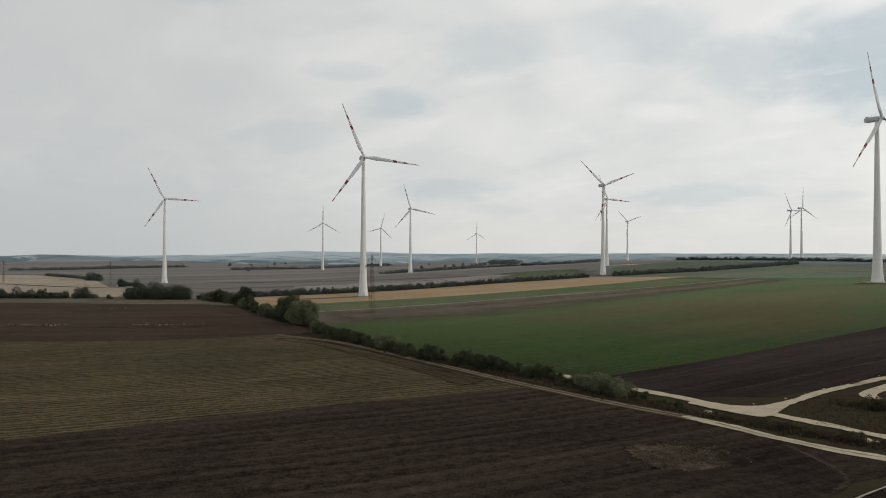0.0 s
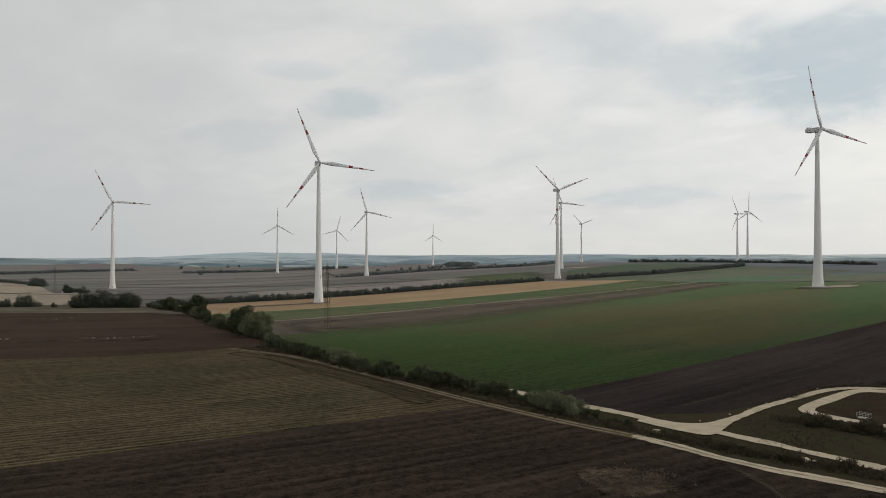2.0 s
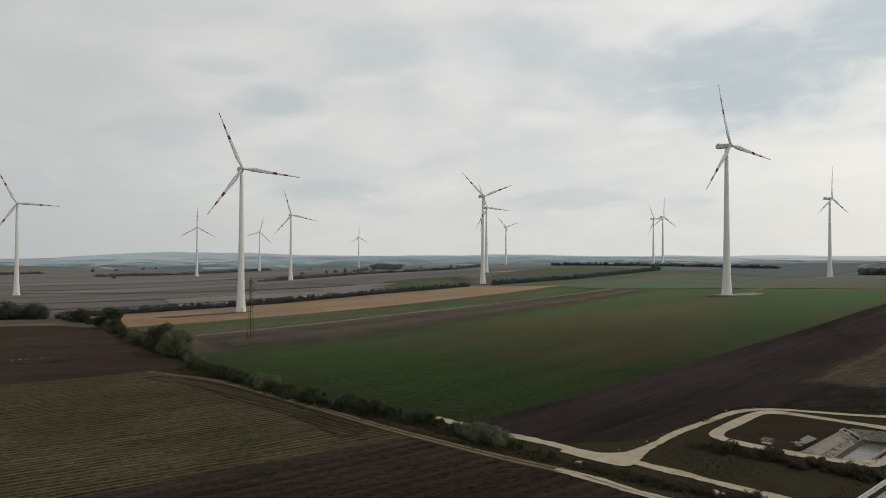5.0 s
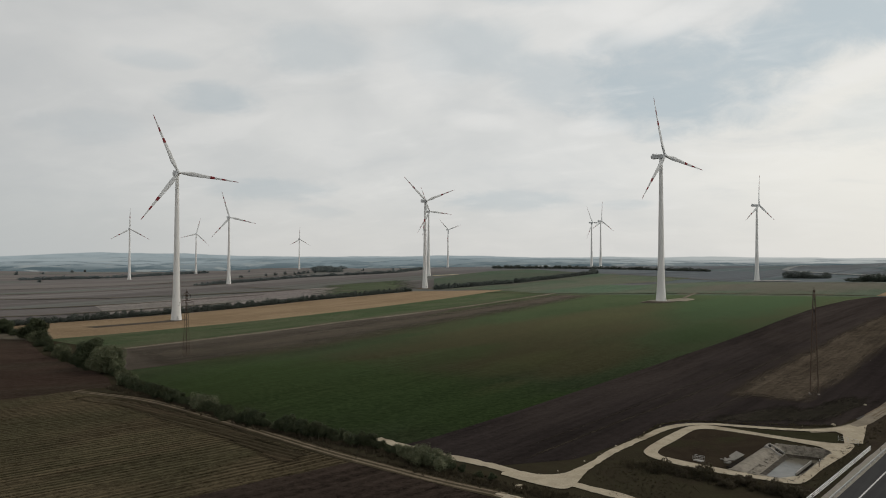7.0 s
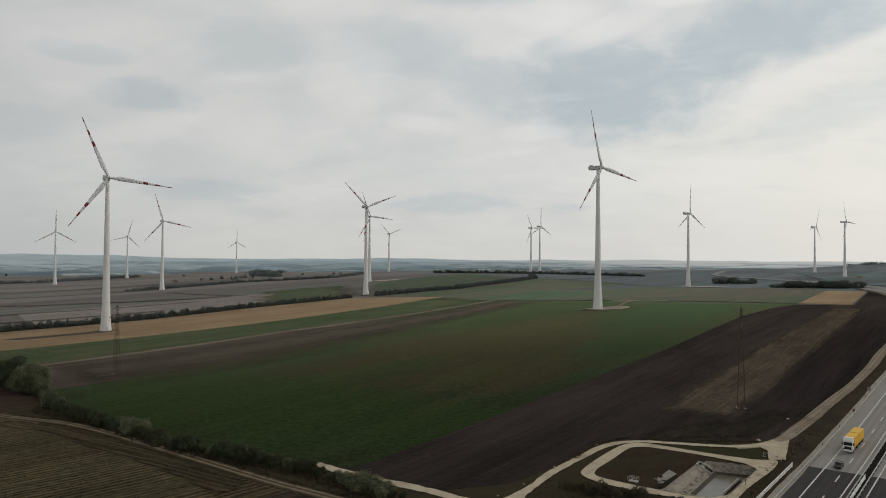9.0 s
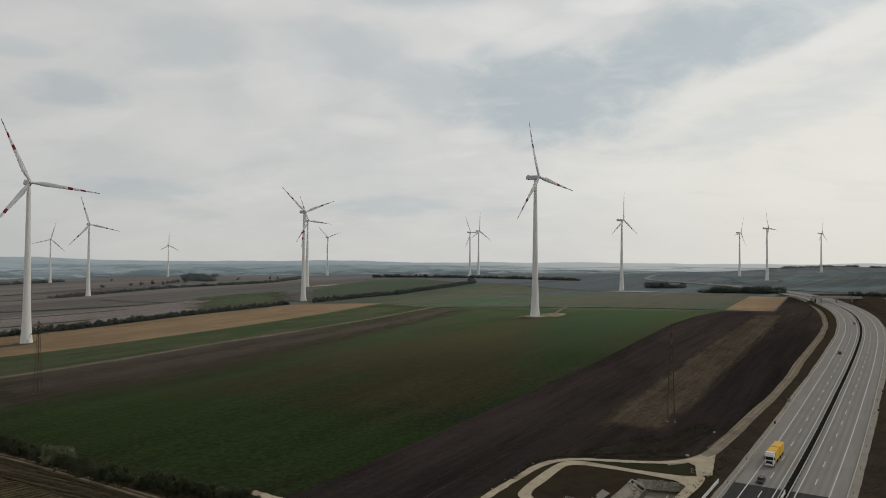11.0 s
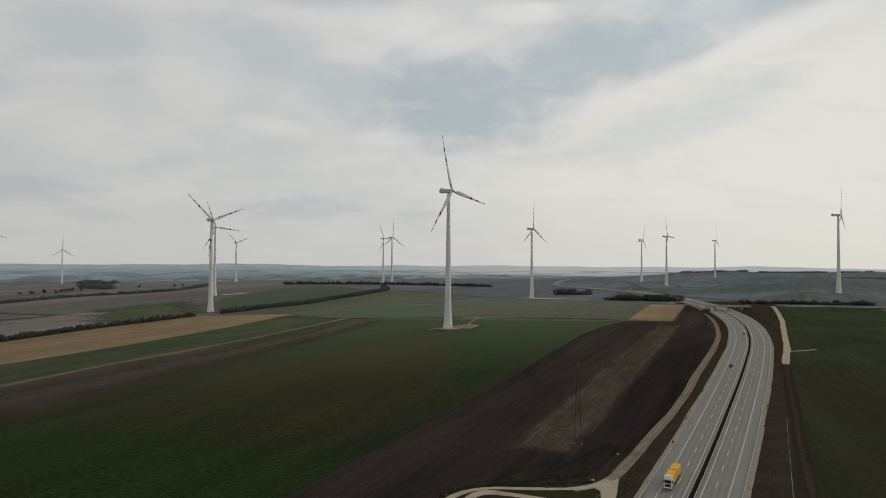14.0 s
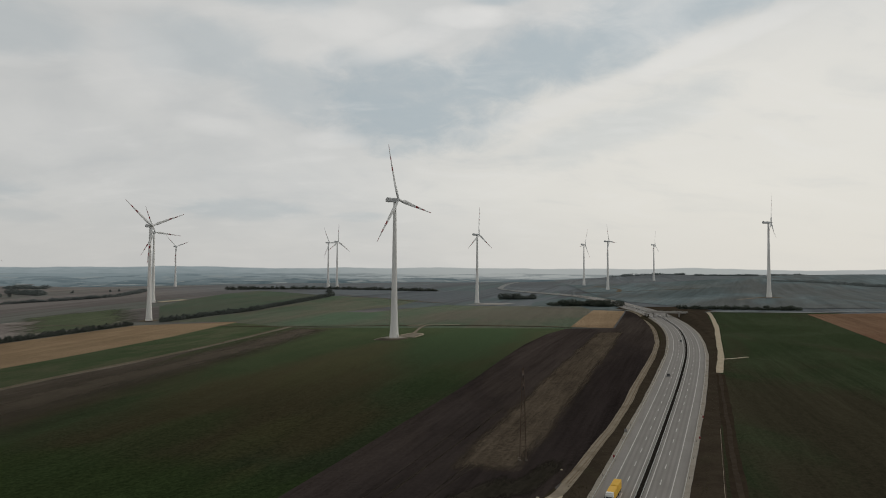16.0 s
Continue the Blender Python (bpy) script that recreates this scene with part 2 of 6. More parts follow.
def rough_surface(name, base, other, scale=0.4, rough=0.9, bump=0.05, third=None):
    m, n, bsdf = material(name, rough, 0, 0.0 if rough > 0.9 else 0.1)
    at = n.add("ShaderNodeTexCoord").outputs["Object"]
    a = n.noise(at, scale, 6, 0.65, 0.3)
    b = n.noise(at, scale * 9, 5, 0.7)
    colour = n.mix(n.step(a, 0.32, 0.68), base, other)
    if third:
        colour = n.mix(n.step(n.noise(at, scale * 0.3, 5, 0.6, 0.5), 0.55, 0.7, 0, 0.8), colour, third)
    colour = n.mix(n.step(b, 0.35, 0.75, 0.0, 0.4), colour, tuple(c * 0.6 for c in base))
    n.put(bsdf.inputs["Base Color"], colour)
    relief(n, bsdf, n.math("ADD", a, b), 0.6, bump)
    return m


def carriageway(name, base, other):
    """A road surface with darker wheel lanes and slab joints; the across value runs from the median to the shoulder."""
    m, n, bsdf = material(name, 0.8, 0, 0.1)
    at = n.add("ShaderNodeTexCoord").outputs["Object"]
    across = n.add("ShaderNodeAttribute")
    across.attribute_name = "across"
    u = across.outputs["Fac"]
    long_ = n.noise(n.mapping(at, -33, (0.012, 0.6, 1.0)), 0.8, 4, 0.6)
    spot = n.noise(at, 0.09, 5, 0.6, 0.4)
    grit = n.noise(at, 3.0, 4, 0.7)
    colour = n.mix(n.step(n.math("ADD", n.math("MULTIPLY", long_, 0.6), n.math("MULTIPLY", spot, 0.4)), 0.36, 0.64), base, other)
    wheel_ = n.math("ABSOLUTE", n.math("SINE", n.math("MULTIPLY", n.math("SUBTRACT", u, 0.08), 20.0)))
    driven = n.math("MULTIPLY", n.step(wheel_, 0.5, 1.0), n.step(u, 0.72, 0.66))
    colour = n.mix(n.math("MULTIPLY", driven, n.step(long_, 0.3, 0.7, 0.15, 0.42)), colour, tuple(c * 0.6 for c in base))
    colour = n.mix(n.step(grit, 0.4, 0.75, 0.0, 0.3), colour, tuple(c * 0.7 for c in base))
    n.put(bsdf.inputs["Base Color"], colour)
    relief(n, bsdf, grit, 0.4, 0.01)
    return m


def painted(name, base, rough=0.45, metal=0.0, dirt=0.25, scale=0.5):
    m, n, bsdf = material(name, rough, metal, 0.4)
    at = n.add("ShaderNodeTexCoord").outputs["Object"]
    a = n.noise(n.mapping(at, 0, (1, 1, 0.25)), scale, 5, 0.65)
    n.put(bsdf.inputs["Base Color"], n.mix(n.step(a, 0.45, 0.75, 0, dirt), base, tuple(c * 0.6 for c in base)))
    n.put(bsdf.inputs["Roughness"], n.step(a, 0.3, 0.8, rough, min(1.0, rough + 0.25)))
    return m


def leafy(name, base, other):
    m, n, bsdf = material(name, 0.75, 0, 0.25)
    island = n.add("ShaderNodeNewGeometry").outputs["Random Per Island"]
    rand = n.add("ShaderNodeObjectInfo").outputs["Random"]
    at = n.add("ShaderNodeTexCoord").outputs["Object"]
    lump = n.noise(at, 0.45, 3)
    fac = n.math("ADD", n.math("MULTIPLY", island, 0.25), n.math("MULTIPLY", n.step(lump, 0.32, 0.68), 0.75))
    colour = n.mix(fac, base, other)
    colour = n.mix(n.math("MULTIPLY", rand, 0.3), colour, (0.060, 0.056, 0.026))
    n.put(bsdf.inputs["Base Color"], colour)
    # light passes through thin leaves
    through_leaf = n.add("ShaderNodeBsdfTranslucent")
    n.put(through_leaf.inputs["Color"], colour)
    both = n.add("ShaderNodeMixShader")
    both.inputs[0].default_value = 0.4
    n.put(both.inputs[1], bsdf.outputs[0])
    n.put(both.inputs[2], through_leaf.outputs[0])
    n.put(m.node_tree.nodes["Material Output"].inputs[0], both.outputs[0])
    return m


M_LAND = None


def far_land():
    """Open farmland as a mosaic of long strips."""
    m, n, bsdf = material("farmland", 1.0, 0, 0.0)
    at = n.add("ShaderNodeTexCoord").outputs["Object"]
    warp = n.add("ShaderNodeVectorMath", operation="ADD")
    n.put(warp.inputs[0], at)
    big = n.add("ShaderNodeTexNoise")
    n.put(big.inputs["Vector"], at)
    big.inputs["Scale"].default_value = 0.0008
    push = n.add("ShaderNodeVectorMath", operation="SCALE")
    n.put(push.inputs[0], big.outputs["Color"])
    push.inputs["Scale"].default_value = 260.0
    n.put(warp.inputs[1], push.outputs[0])
    cells = n.add("ShaderNodeTexVoronoi")
    cells.distance = "CHEBYCHEV"
    n.put(cells.inputs["Vector"], n.mapping(warp.outputs[0], -38, (0.0016, 0.0085, 0.0)))
    cells.inputs["Scale"].default_value = 1.0
    pick = n.add("ShaderNodeSeparateColor")
    n.put(pick.inputs[0], cells.outputs["Color"])
    ramp = n.add("ShaderNodeValToRGB")
    n.put(ramp.inputs[0], pick.outputs[0])
    ramp.color_ramp.interpolation = "CONSTANT"
    # strip tones kept pale and grey to carry some distance haze
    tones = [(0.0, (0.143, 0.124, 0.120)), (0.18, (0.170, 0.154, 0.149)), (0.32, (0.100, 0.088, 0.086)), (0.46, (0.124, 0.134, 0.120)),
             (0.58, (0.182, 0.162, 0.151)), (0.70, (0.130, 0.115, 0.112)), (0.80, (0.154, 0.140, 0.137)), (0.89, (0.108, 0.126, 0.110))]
    ramp.color_ramp.elements.remove(ramp.color_ramp.elements[0])
    for i, (pos, c) in enumerate(tones):
        e = ramp.color_ramp.elements[0] if i == 0 else ramp.color_ramp.elements.new(pos)
        e.position, e.color = pos, (*c, 1)
    grain = n.noise(at, 0.05, 6, 0.7)
    fine = n.noise(n.mapping(at, -38, (0.03, 1, 1)), 0.12, 4, 0.65)
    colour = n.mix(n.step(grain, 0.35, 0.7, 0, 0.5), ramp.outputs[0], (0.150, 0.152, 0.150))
    colour = n.mix(n.step(fine, 0.4, 0.7, 0, 0.35), colour, (0.06, 0.055, 0.048))
    lines = n.noise(n.mapping(warp.outputs[0], -38, (0.015, 1.0, 0.0)), 0.022, 4, 0.7)
    colour = n.mix(n.step(lines, 0.54, 0.60, 0, 0.65), colour, (0.084, 0.074, 0.073))
    colour = n.mix(n.step(lines, 0.42, 0.36, 0, 0.45), colour, (0.245, 0.228, 0.215))
    bsdf.inputs["Sheen Weight"].default_value, bsdf.inputs["Sheen Roughness"].default_value = 0.3, 0.16
    bsdf.inputs["Sheen Tint"].default_value = (0.52, 0.48, 0.46, 1)
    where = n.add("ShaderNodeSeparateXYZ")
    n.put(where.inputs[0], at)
    # bluish distance haze painted into the colour, growing with x
    haze_x = n.math("ADD", where.outputs[0], n.math("MULTIPLY", n.noise(at, 0.002, 4, 0.6), 500.0))
    colour = n.mix(n.step(haze_x, 560, 1250, 0.0, 1.0), colour, n.mix(1.0, colour, (0.74, 1.0, 1.18), "MULTIPLY"))
    n.put(bsdf.inputs["Base Color"], colour)
    return m


M_LAND = far_land()
STRAW_FUZZ, SOIL_FUZZ = (0.52, 0.47, 0.36), (0.50, 0.44, 0.40)
M_PLOUGH = field("dark_ploughed_soil", (0.029, 0.023, 0.019), (0.039, 0.030, 0.025), 28, 1.1, 1.0, 0.018, (0.048, 0.036, 0.030), 0.7, 2.3, 0.5, False, 4.8, 0.22, stray=4.0, fuzz=0.06, fuzz_tint=SOIL_FUZZ, zones=((53, 108, 13, 8, 75, (0.022, 0.0178, 0.0165), 0.85), (40, 112, 10, 9, 30, (0.026, 0.021, 0.019), 0.6)))
M_PLOUGH2 = field("black_soil", (0.032, 0.0265, 0.0255), (0.041, 0.034, 0.0325), 33, 3.0, 1.0, 0.010, (0.050, 0.041, 0.037), 1.3, 1.1, 0.7, zones=((430, 415, 190, 24, 36, (0.060, 0.049, 0.045), 0.75), (610, 488, 120, 42, 41, (0.064, 0.053, 0.047), 0.75), (300, 250, 190, 15, 33, (0.027, 0.022, 0.022), 0.6)))
M_STUBBLE = field("stubble", (0.050, 0.0405, 0.0255), (0.070, 0.0565, 0.035), 27, 0.5, 1.7, 0.02, (0.042, 0.040, 0.023), 0.6, 3.0, 0.6, False, 2.3, 0.75, stray=9.0, fuzz=0.18, fuzz_tint=STRAW_FUZZ)
M_HEADLAND = field("headland_stubble", (0.0475, 0.0375, 0.0250), (0.0650, 0.0513, 0.0338), -52, 0.6, 1.2, 0.03, (0.034, 0.030, 0.019), 0.5, 2.4, 0.6, True, 2.4, 0.6, fuzz=0.18, fuzz_tint=STRAW_FUZZ)
M_BROWN = field("reddish_brown_soil", (0.036, 0.025, 0.020), (0.049, 0.034, 0.027), 8, 3.0, 0.5, 0.014, (0.040, 0.034, 0.025), 0.5, 2.2, fuzz=0.16, fuzz_tint=SOIL_FUZZ)
M_GREEN = field("young_green_crop", (0.0210, 0.0295, 0.0155), (0.0275, 0.0355, 0.0190), 37, 2.4, 0.4, 0.0075, (0.032, 0.030, 0.018), 0.6, 2.6, 0.6, fuzz=0.68, zones=(
    (170, 400, 250, 62, 38, (0.036, 0.030, 0.018), 0.8), (150, 300, 60, 26, 40, (0.038, 0.031, 0.018), 0.7), (60, 470, 150, 30, 45, (0.034, 0.030, 0.018), 0.6), (86, 249, 22, 7, 35, (0.052, 0.040, 0.024), 0.5),
    (30, 275, 125, 55, -56, (0.023, 0.036, 0.014), 0.9), (415, 520, 190, 58, 37, (0.0225, 0.036, 0.019), 0.9), (255, 352, 60, 20, 37, (0.020, 0.034, 0.015), 0.5), (75, 330, 70, 24, 30, (0.025, 0.039, 0.017), 0.5), (120, 300, 45, 16, 36, (0.040, 0.042, 0.020), 0.5), (235, 455, 90, 24, 38, (0.038, 0.038, 0.020), 0.45)))
M_STRIP = field("green_strip_crop", (0.025, 0.037, 0.019), (0.033, 0.042, 0.024), 37, 2.5, 0.7, 0.02, (0.054, 0.052, 0.035), 0.9, fuzz=0.5)
M_FALLOW = field("fallow_soil", (0.045, 0.038, 0.031), (0.057, 0.048, 0.039), 37, 2.5, 1.2, 0.02, None, 1.0, fuzz=0.5, fuzz_tint=SOIL_FUZZ)
M_THIN = field("thinning_soil", (0.042, 0.036, 0.028), (0.052, 0.044, 0.034), 37, 2.5, 1.0, 0.02, None, 1.2, 1.6, 0.6, True, ravel=0.7, fuzz=0.5, fuzz_tint=SOIL_FUZZ, melt=(0.0, 1.0))
M_GOLD = field("golden_stubble", (0.134, 0.095, 0.060), (0.165, 0.120, 0.077), 39, 3.0, 0.9, 0.012, None, 1.1, 2.0, fuzz=0.46, fuzz_tint=(0.60, 0.48, 0.33))
M_GRASSWAY = field("dry_grass_wayside", (0.074, 0.064, 0.051), (0.098, 0.086, 0.070), 37, 1.2, 0.8, 0.03, (0.060, 0.056, 0.040), 0.6, 1.8, fuzz=0.8, fuzz_tint=STRAW_FUZZ)
M_DRY = field("dry_weedy_soil", (0.078, 0.063, 0.048), (0.104, 0.085, 0.065), 34, 1.4, 1.2, 0.03, (0.058, 0.048, 0.038), 1.0, 2.0, 0.5, True, ravel=0.8)
# lightened and cooled, with some distance haze in the crop colour
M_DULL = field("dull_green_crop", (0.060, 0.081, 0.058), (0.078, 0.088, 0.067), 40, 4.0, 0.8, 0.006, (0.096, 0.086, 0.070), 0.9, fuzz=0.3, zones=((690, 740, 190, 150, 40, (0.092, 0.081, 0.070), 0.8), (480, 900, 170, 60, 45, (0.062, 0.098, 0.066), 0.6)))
# slate blue of the distance haze is painted into this crop colour
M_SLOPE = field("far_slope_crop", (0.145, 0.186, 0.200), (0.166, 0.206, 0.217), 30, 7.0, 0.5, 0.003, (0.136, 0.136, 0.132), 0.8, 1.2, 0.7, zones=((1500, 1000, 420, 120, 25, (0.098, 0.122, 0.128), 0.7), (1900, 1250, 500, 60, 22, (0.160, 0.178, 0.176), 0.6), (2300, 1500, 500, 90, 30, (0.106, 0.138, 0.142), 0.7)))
M_MAUVE = field("harrowed_soil", (0.125, 0.110, 0.105), (0.158, 0.140, 0.132), 35, 6.0, 0.8, 0.005, (0.098, 0.102, 0.086), 1.3, fuzz=0.35, fuzz_tint=SOIL_FUZZ)
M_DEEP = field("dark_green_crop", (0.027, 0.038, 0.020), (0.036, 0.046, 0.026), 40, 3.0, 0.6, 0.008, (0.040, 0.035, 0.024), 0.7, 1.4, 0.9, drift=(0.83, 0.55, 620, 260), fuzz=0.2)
# paler and bluer than M_DEEP: distance haze sits in the colour
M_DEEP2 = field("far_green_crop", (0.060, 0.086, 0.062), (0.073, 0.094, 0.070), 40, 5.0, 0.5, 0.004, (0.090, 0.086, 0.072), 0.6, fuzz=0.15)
M_ORANGE = field("rusty_stubble", (0.17, 0.105, 0.07), (0.20, 0.13, 0.088), 40, 4.0, 0.8, 0.008, None, 0.8)
M_TAN = field("tan_stubble", (0.145, 0.122, 0.098), (0.180, 0.152, 0.122), 20, 5.0, 0.7, 0.008, (0.120, 0.106, 0.088), 0.8, fuzz=0.4, fuzz_tint=STRAW_FUZZ)
M_WEEDY = field("pale_weedy_soil", (0.048, 0.039, 0.030), (0.076, 0.061, 0.045), 28, 1.2, 1.2, 0.08, (0.036, 0.029, 0.025), 0.6, 4.0, 0.6, True)
M_NEARBLACK = rough_surface("black_wet_earth", (0.022, 0.020, 0.018), (0.032, 0.029, 0.025), 0.3, 0.95, 0.08)
M_VERGE = rough_surface("weedy_verge", (0.043, 0.036, 0.025), (0.049, 0.045, 0.028), 0.16, 0.95, 0.2, (0.056, 0.046, 0.031))
M_BANK = rough_surface("bare_earth_bank", (0.045, 0.0365, 0.028), (0.064, 0.052, 0.038), 0.10, 0.95, 0.2, (0.056, 0.054, 0.035))
M_PAD = rough_surface("trodden_stony_ground", (0.14, 0.115, 0.085), (0.20, 0.165, 0.125), 0.2, 0.95, 0.1, (0.07, 0.065, 0.042))
M_GRAVEL = rough_surface("pale_gravel", (0.42, 0.366, 0.278), (0.53, 0.466, 0.360), 0.25, 0.95, 0.08, (0.30, 0.252, 0.185))
M_SHOULDER = rough_surface("pale_shoulder_gravel", (0.30, 0.28, 0.245), (0.37, 0.345, 0.305), 0.3, 0.95, 0.06, (0.25, 0.215, 0.165))
# shoulder gravel greyed and blued by distance haze put into the colour
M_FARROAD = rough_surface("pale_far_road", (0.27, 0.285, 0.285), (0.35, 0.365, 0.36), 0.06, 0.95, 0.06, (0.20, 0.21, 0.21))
M_TRACK = rough_surface("worn_track_grass", (0.068, 0.058, 0.038), (0.10, 0.083, 0.058), 0.3, 0.95, 0.08, (0.052, 0.050, 0.028))
M_FAINT = rough_surface("trodden_earth", (0.050, 0.040, 0.031), (0.068, 0.055, 0.042), 0.3, 0.95, 0.08, (0.042, 0.034, 0.026))
M_MARGIN = field("pale_grass_margin", (0.105, 0.092, 0.072), (0.140, 0.124, 0.100), 5, 3.0, 1.0, 0.02, (0.085, 0.080, 0.060), 1.0)
M_FADEGREEN = field("thinning_green_crop", (0.098, 0.120, 0.076), (0.118, 0.134, 0.088), 40, 5.0, 0.5, 0.004, None, 0.8, 1.4, 0.6, True)
M_RUT = rough_surface("pale_wheel_rut", (0.17, 0.138, 0.10), (0.24, 0.195, 0.145), 0.3, 0.95, 0.06, (0.12, 0.098, 0.07))
M_ROADGRAVEL = rough_surface("service_road_gravel", (0.235, 0.204, 0.160), (0.315, 0.276, 0.222), 0.2, 0.95, 0.06, (0.165, 0.138, 0.104))
M_CONCRETE = rough_surface("concrete", (0.36, 0.345, 0.32), (0.43, 0.41, 0.385), 0.35, 0.85, 0.02, (0.30, 0.285, 0.26))
M_SLAB = rough_surface("weathered_slab", (0.225, 0.215, 0.195), (0.275, 0.262, 0.24), 0.4, 0.9, 0.03, (0.17, 0.158, 0.138))
M_PAVE = carriageway("concrete_carriageway", (0.242, 0.233, 0.223), (0.285, 0.275, 0.264))
M_ASPHALT = carriageway("fresh_asphalt", (0.038, 0.038, 0.040), (0.050, 0.049, 0.050))
M_LINE = painted("road_marking_white", (0.58, 0.575, 0.56), 0.6, 0, 0.5, 0.8)
M_TOWER = painted("tower_white", (0.80, 0.79, 0.765), 0.5, 0, 0.12, 0.06)
M_BLADE = painted("blade_white", (0.72, 0.73, 0.73), 0.35, 0, 0.2, 0.2)
M_RED = painted("signal_red", (0.24, 0.020, 0.026), 0.4, 0, 0.3, 0.3)
M_NACELLE = painted("nacelle_grey", (0.60, 0.61, 0.61), 0.4, 0, 0.3, 0.3)
M_DULLGREY = painted("dull_grey_aluminium", (0.24, 0.24, 0.235), 0.5, 0.4, 0.3, 0.6)
M_STEEL = painted("weathered_lattice_steel", (0.092, 0.062, 0.046), 0.8, 0.1, 0.5, 0.6)
M_RAIL = painted("galvanised_steel", (0.50, 0.50, 0.49), 0.45, 0.6, 0.4, 1.0)
M_BARK = rough_surface("bark", (0.07, 0.055, 0.042), (0.10, 0.082, 0.065), 3, 0.95, 0.03)
M_LEAF = leafy("hedge_leaves", (0.036, 0.048, 0.025), (0.090, 0.106, 0.056))
M_LEAF_PALE = leafy("silvery_leaves", (0.070, 0.086, 0.046), (0.255, 0.270, 0.165))
# far foliage: distance haze is painted into the two leaf colours below
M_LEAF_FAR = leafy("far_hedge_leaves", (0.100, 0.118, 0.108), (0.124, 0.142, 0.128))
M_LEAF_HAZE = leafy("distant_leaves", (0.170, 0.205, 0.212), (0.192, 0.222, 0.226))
M_LEAF_DARK = leafy("wood_leaves", (0.046, 0.060, 0.048), (0.078, 0.093, 0.073))
M_SCRUB = leafy("dry_scrub_leaves", (0.050, 0.042, 0.028), (0.112, 0.092, 0.060))
M_STRAW = leafy("dry_straw", (0.085, 0.068, 0.046), (0.20, 0.165, 0.12))
M_CHAFF = leafy("pale_chaff", (0.20, 0.17, 0.13), (0.38, 0.34, 0.28))
M_BANK2 = rough_surface("dark_weedy_ground", (0.038, 0.029, 0.022), (0.050, 0.040, 0.028), 0.2, 0.95, 0.15, (0.045, 0.045, 0.025))
M_GRASS = rough_surface("short_dark_grass", (0.037, 0.037, 0.021), (0.045, 0.044, 0.026), 0.15, 0.95, 0.15, (0.056, 0.048, 0.030))
M_SOD = field("dark_sod", (0.030, 0.027, 0.022), (0.034, 0.031, 0.024), 30, 1.5, 0.8, 0.04, (0.034, 0.029, 0.025), 0.8, 2.0, 0.7, True, ravel=2.0)
M_MUD = rough_surface("wet_dark_mud", (0.055, 0.047, 0.038), (0.080, 0.070, 0.057), 0.8, 0.7, 0.03)
M_STONE = rough_surface("rough_stone_facing", (0.255, 0.232, 0.196), (0.335, 0.306, 0.262), 0.9, 0.95, 0.12, (0.205, 0.185, 0.152))
M_GLASS = painted("dark_glass", (0.02, 0.022, 0.025), 0.12, 0, 0.2, 1)
M_YELLOW = painted("yellow_tarpaulin", (0.72, 0.42, 0.03), 0.5, 0, 0.2, 0.8)
M_WHITE = painted("white_lacquer", (0.78, 0.78, 0.76), 0.3, 0, 0.15, 0.8)
M_BLACK = painted("black_rubber", (0.02, 0.02, 0.02), 0.85, 0, 0.2, 2)
M_DARKCAR = painted("dark_lacquer", (0.03, 0.032, 0.036), 0.25, 0.3, 0.1, 1)
M_GREYCAR = painted("grey_lacquer", (0.18, 0.185, 0.19), 0.25, 0.3, 0.1, 1)


def water_material():
    m, n, bsdf = material("pond_water", 0.2, 0, 0.35)
    at = n.add("ShaderNodeTexCoord").outputs["Object"]
    a = n.noise(at, 0.25, 4, 0.6)
    n.put(bsdf.inputs["Base Color"], n.mix(n.step(a, 0.3, 0.7), (0.105, 0.095, 0.075), (0.14, 0.128, 0.10)))
    relief(n, bsdf, n.noise(at, 2.0, 3, 0.6), 0.08, 0.05)
    return m


M_WATER = water_material()

# ---------------------------------------------------------------- terrain
# gentle hills: x, y, spread, height
HILLS = [
    (0, 120, 220, 6.52),
    (-250, 200, 260, 2.39),
    (60, 160, 160, -8.53),
    (180, 200, 180, 2.69),
    (-80, 400, 260, -3.72),
    (400, 250, 240, 8.33),
    (300, 0, 300, -6.58),
    (600, 450, 260, -5.54),
    (-80, 700, 350, -7.30),
    (370, 600, 260, 2.94),
    (-460, 1140, 450, -5.64),
    (250, 1060, 350, -3.85),
    (800, 520, 320, 12.83),
    (890, 1090, 400, -15.71),
    (350, 1450, 450, 19.57),
    (-60, 1500, 450, -10.89),
    (970, 1900, 500, 2.25),
    (1240, 660, 450, 16.68),
    (1600, 1350, 450, -2.71),
    (-350, 2050, 600, -14.33),
    (660, 2460, 600, 14.57),
    (2250, 1660, 700, 18.84),
    (160, 3250, 800, -19.36),
    (1200, -200, 600, 2.81),
    (-1200, 900, 700, -11.65),
]
HILLS += [(2750, 2000, 270, 24.0), (3050, 1150, 480, 38.0), (2500, 250, 560, 36.0)]
HX, HY, HS, HW = (np.array(c, float) for c in zip(*HILLS))
BASIN = [(131.5, 151.5), (140.5, 141.4), (114, 126), (107.2, 135.2)]      # rim of the sunken basin


def height(x, y):
    """Height of the ground; x and y may be arrays."""
    x, y = np.asarray(x, float)[..., None], np.asarray(y, float)[..., None]
    return 5.0 + (np.exp(-((x - HX) ** 2 + (y - HY) ** 2) / (2 * HS ** 2)) * HW).sum(-1)


def h(x, y):
    return float(height(x, y))


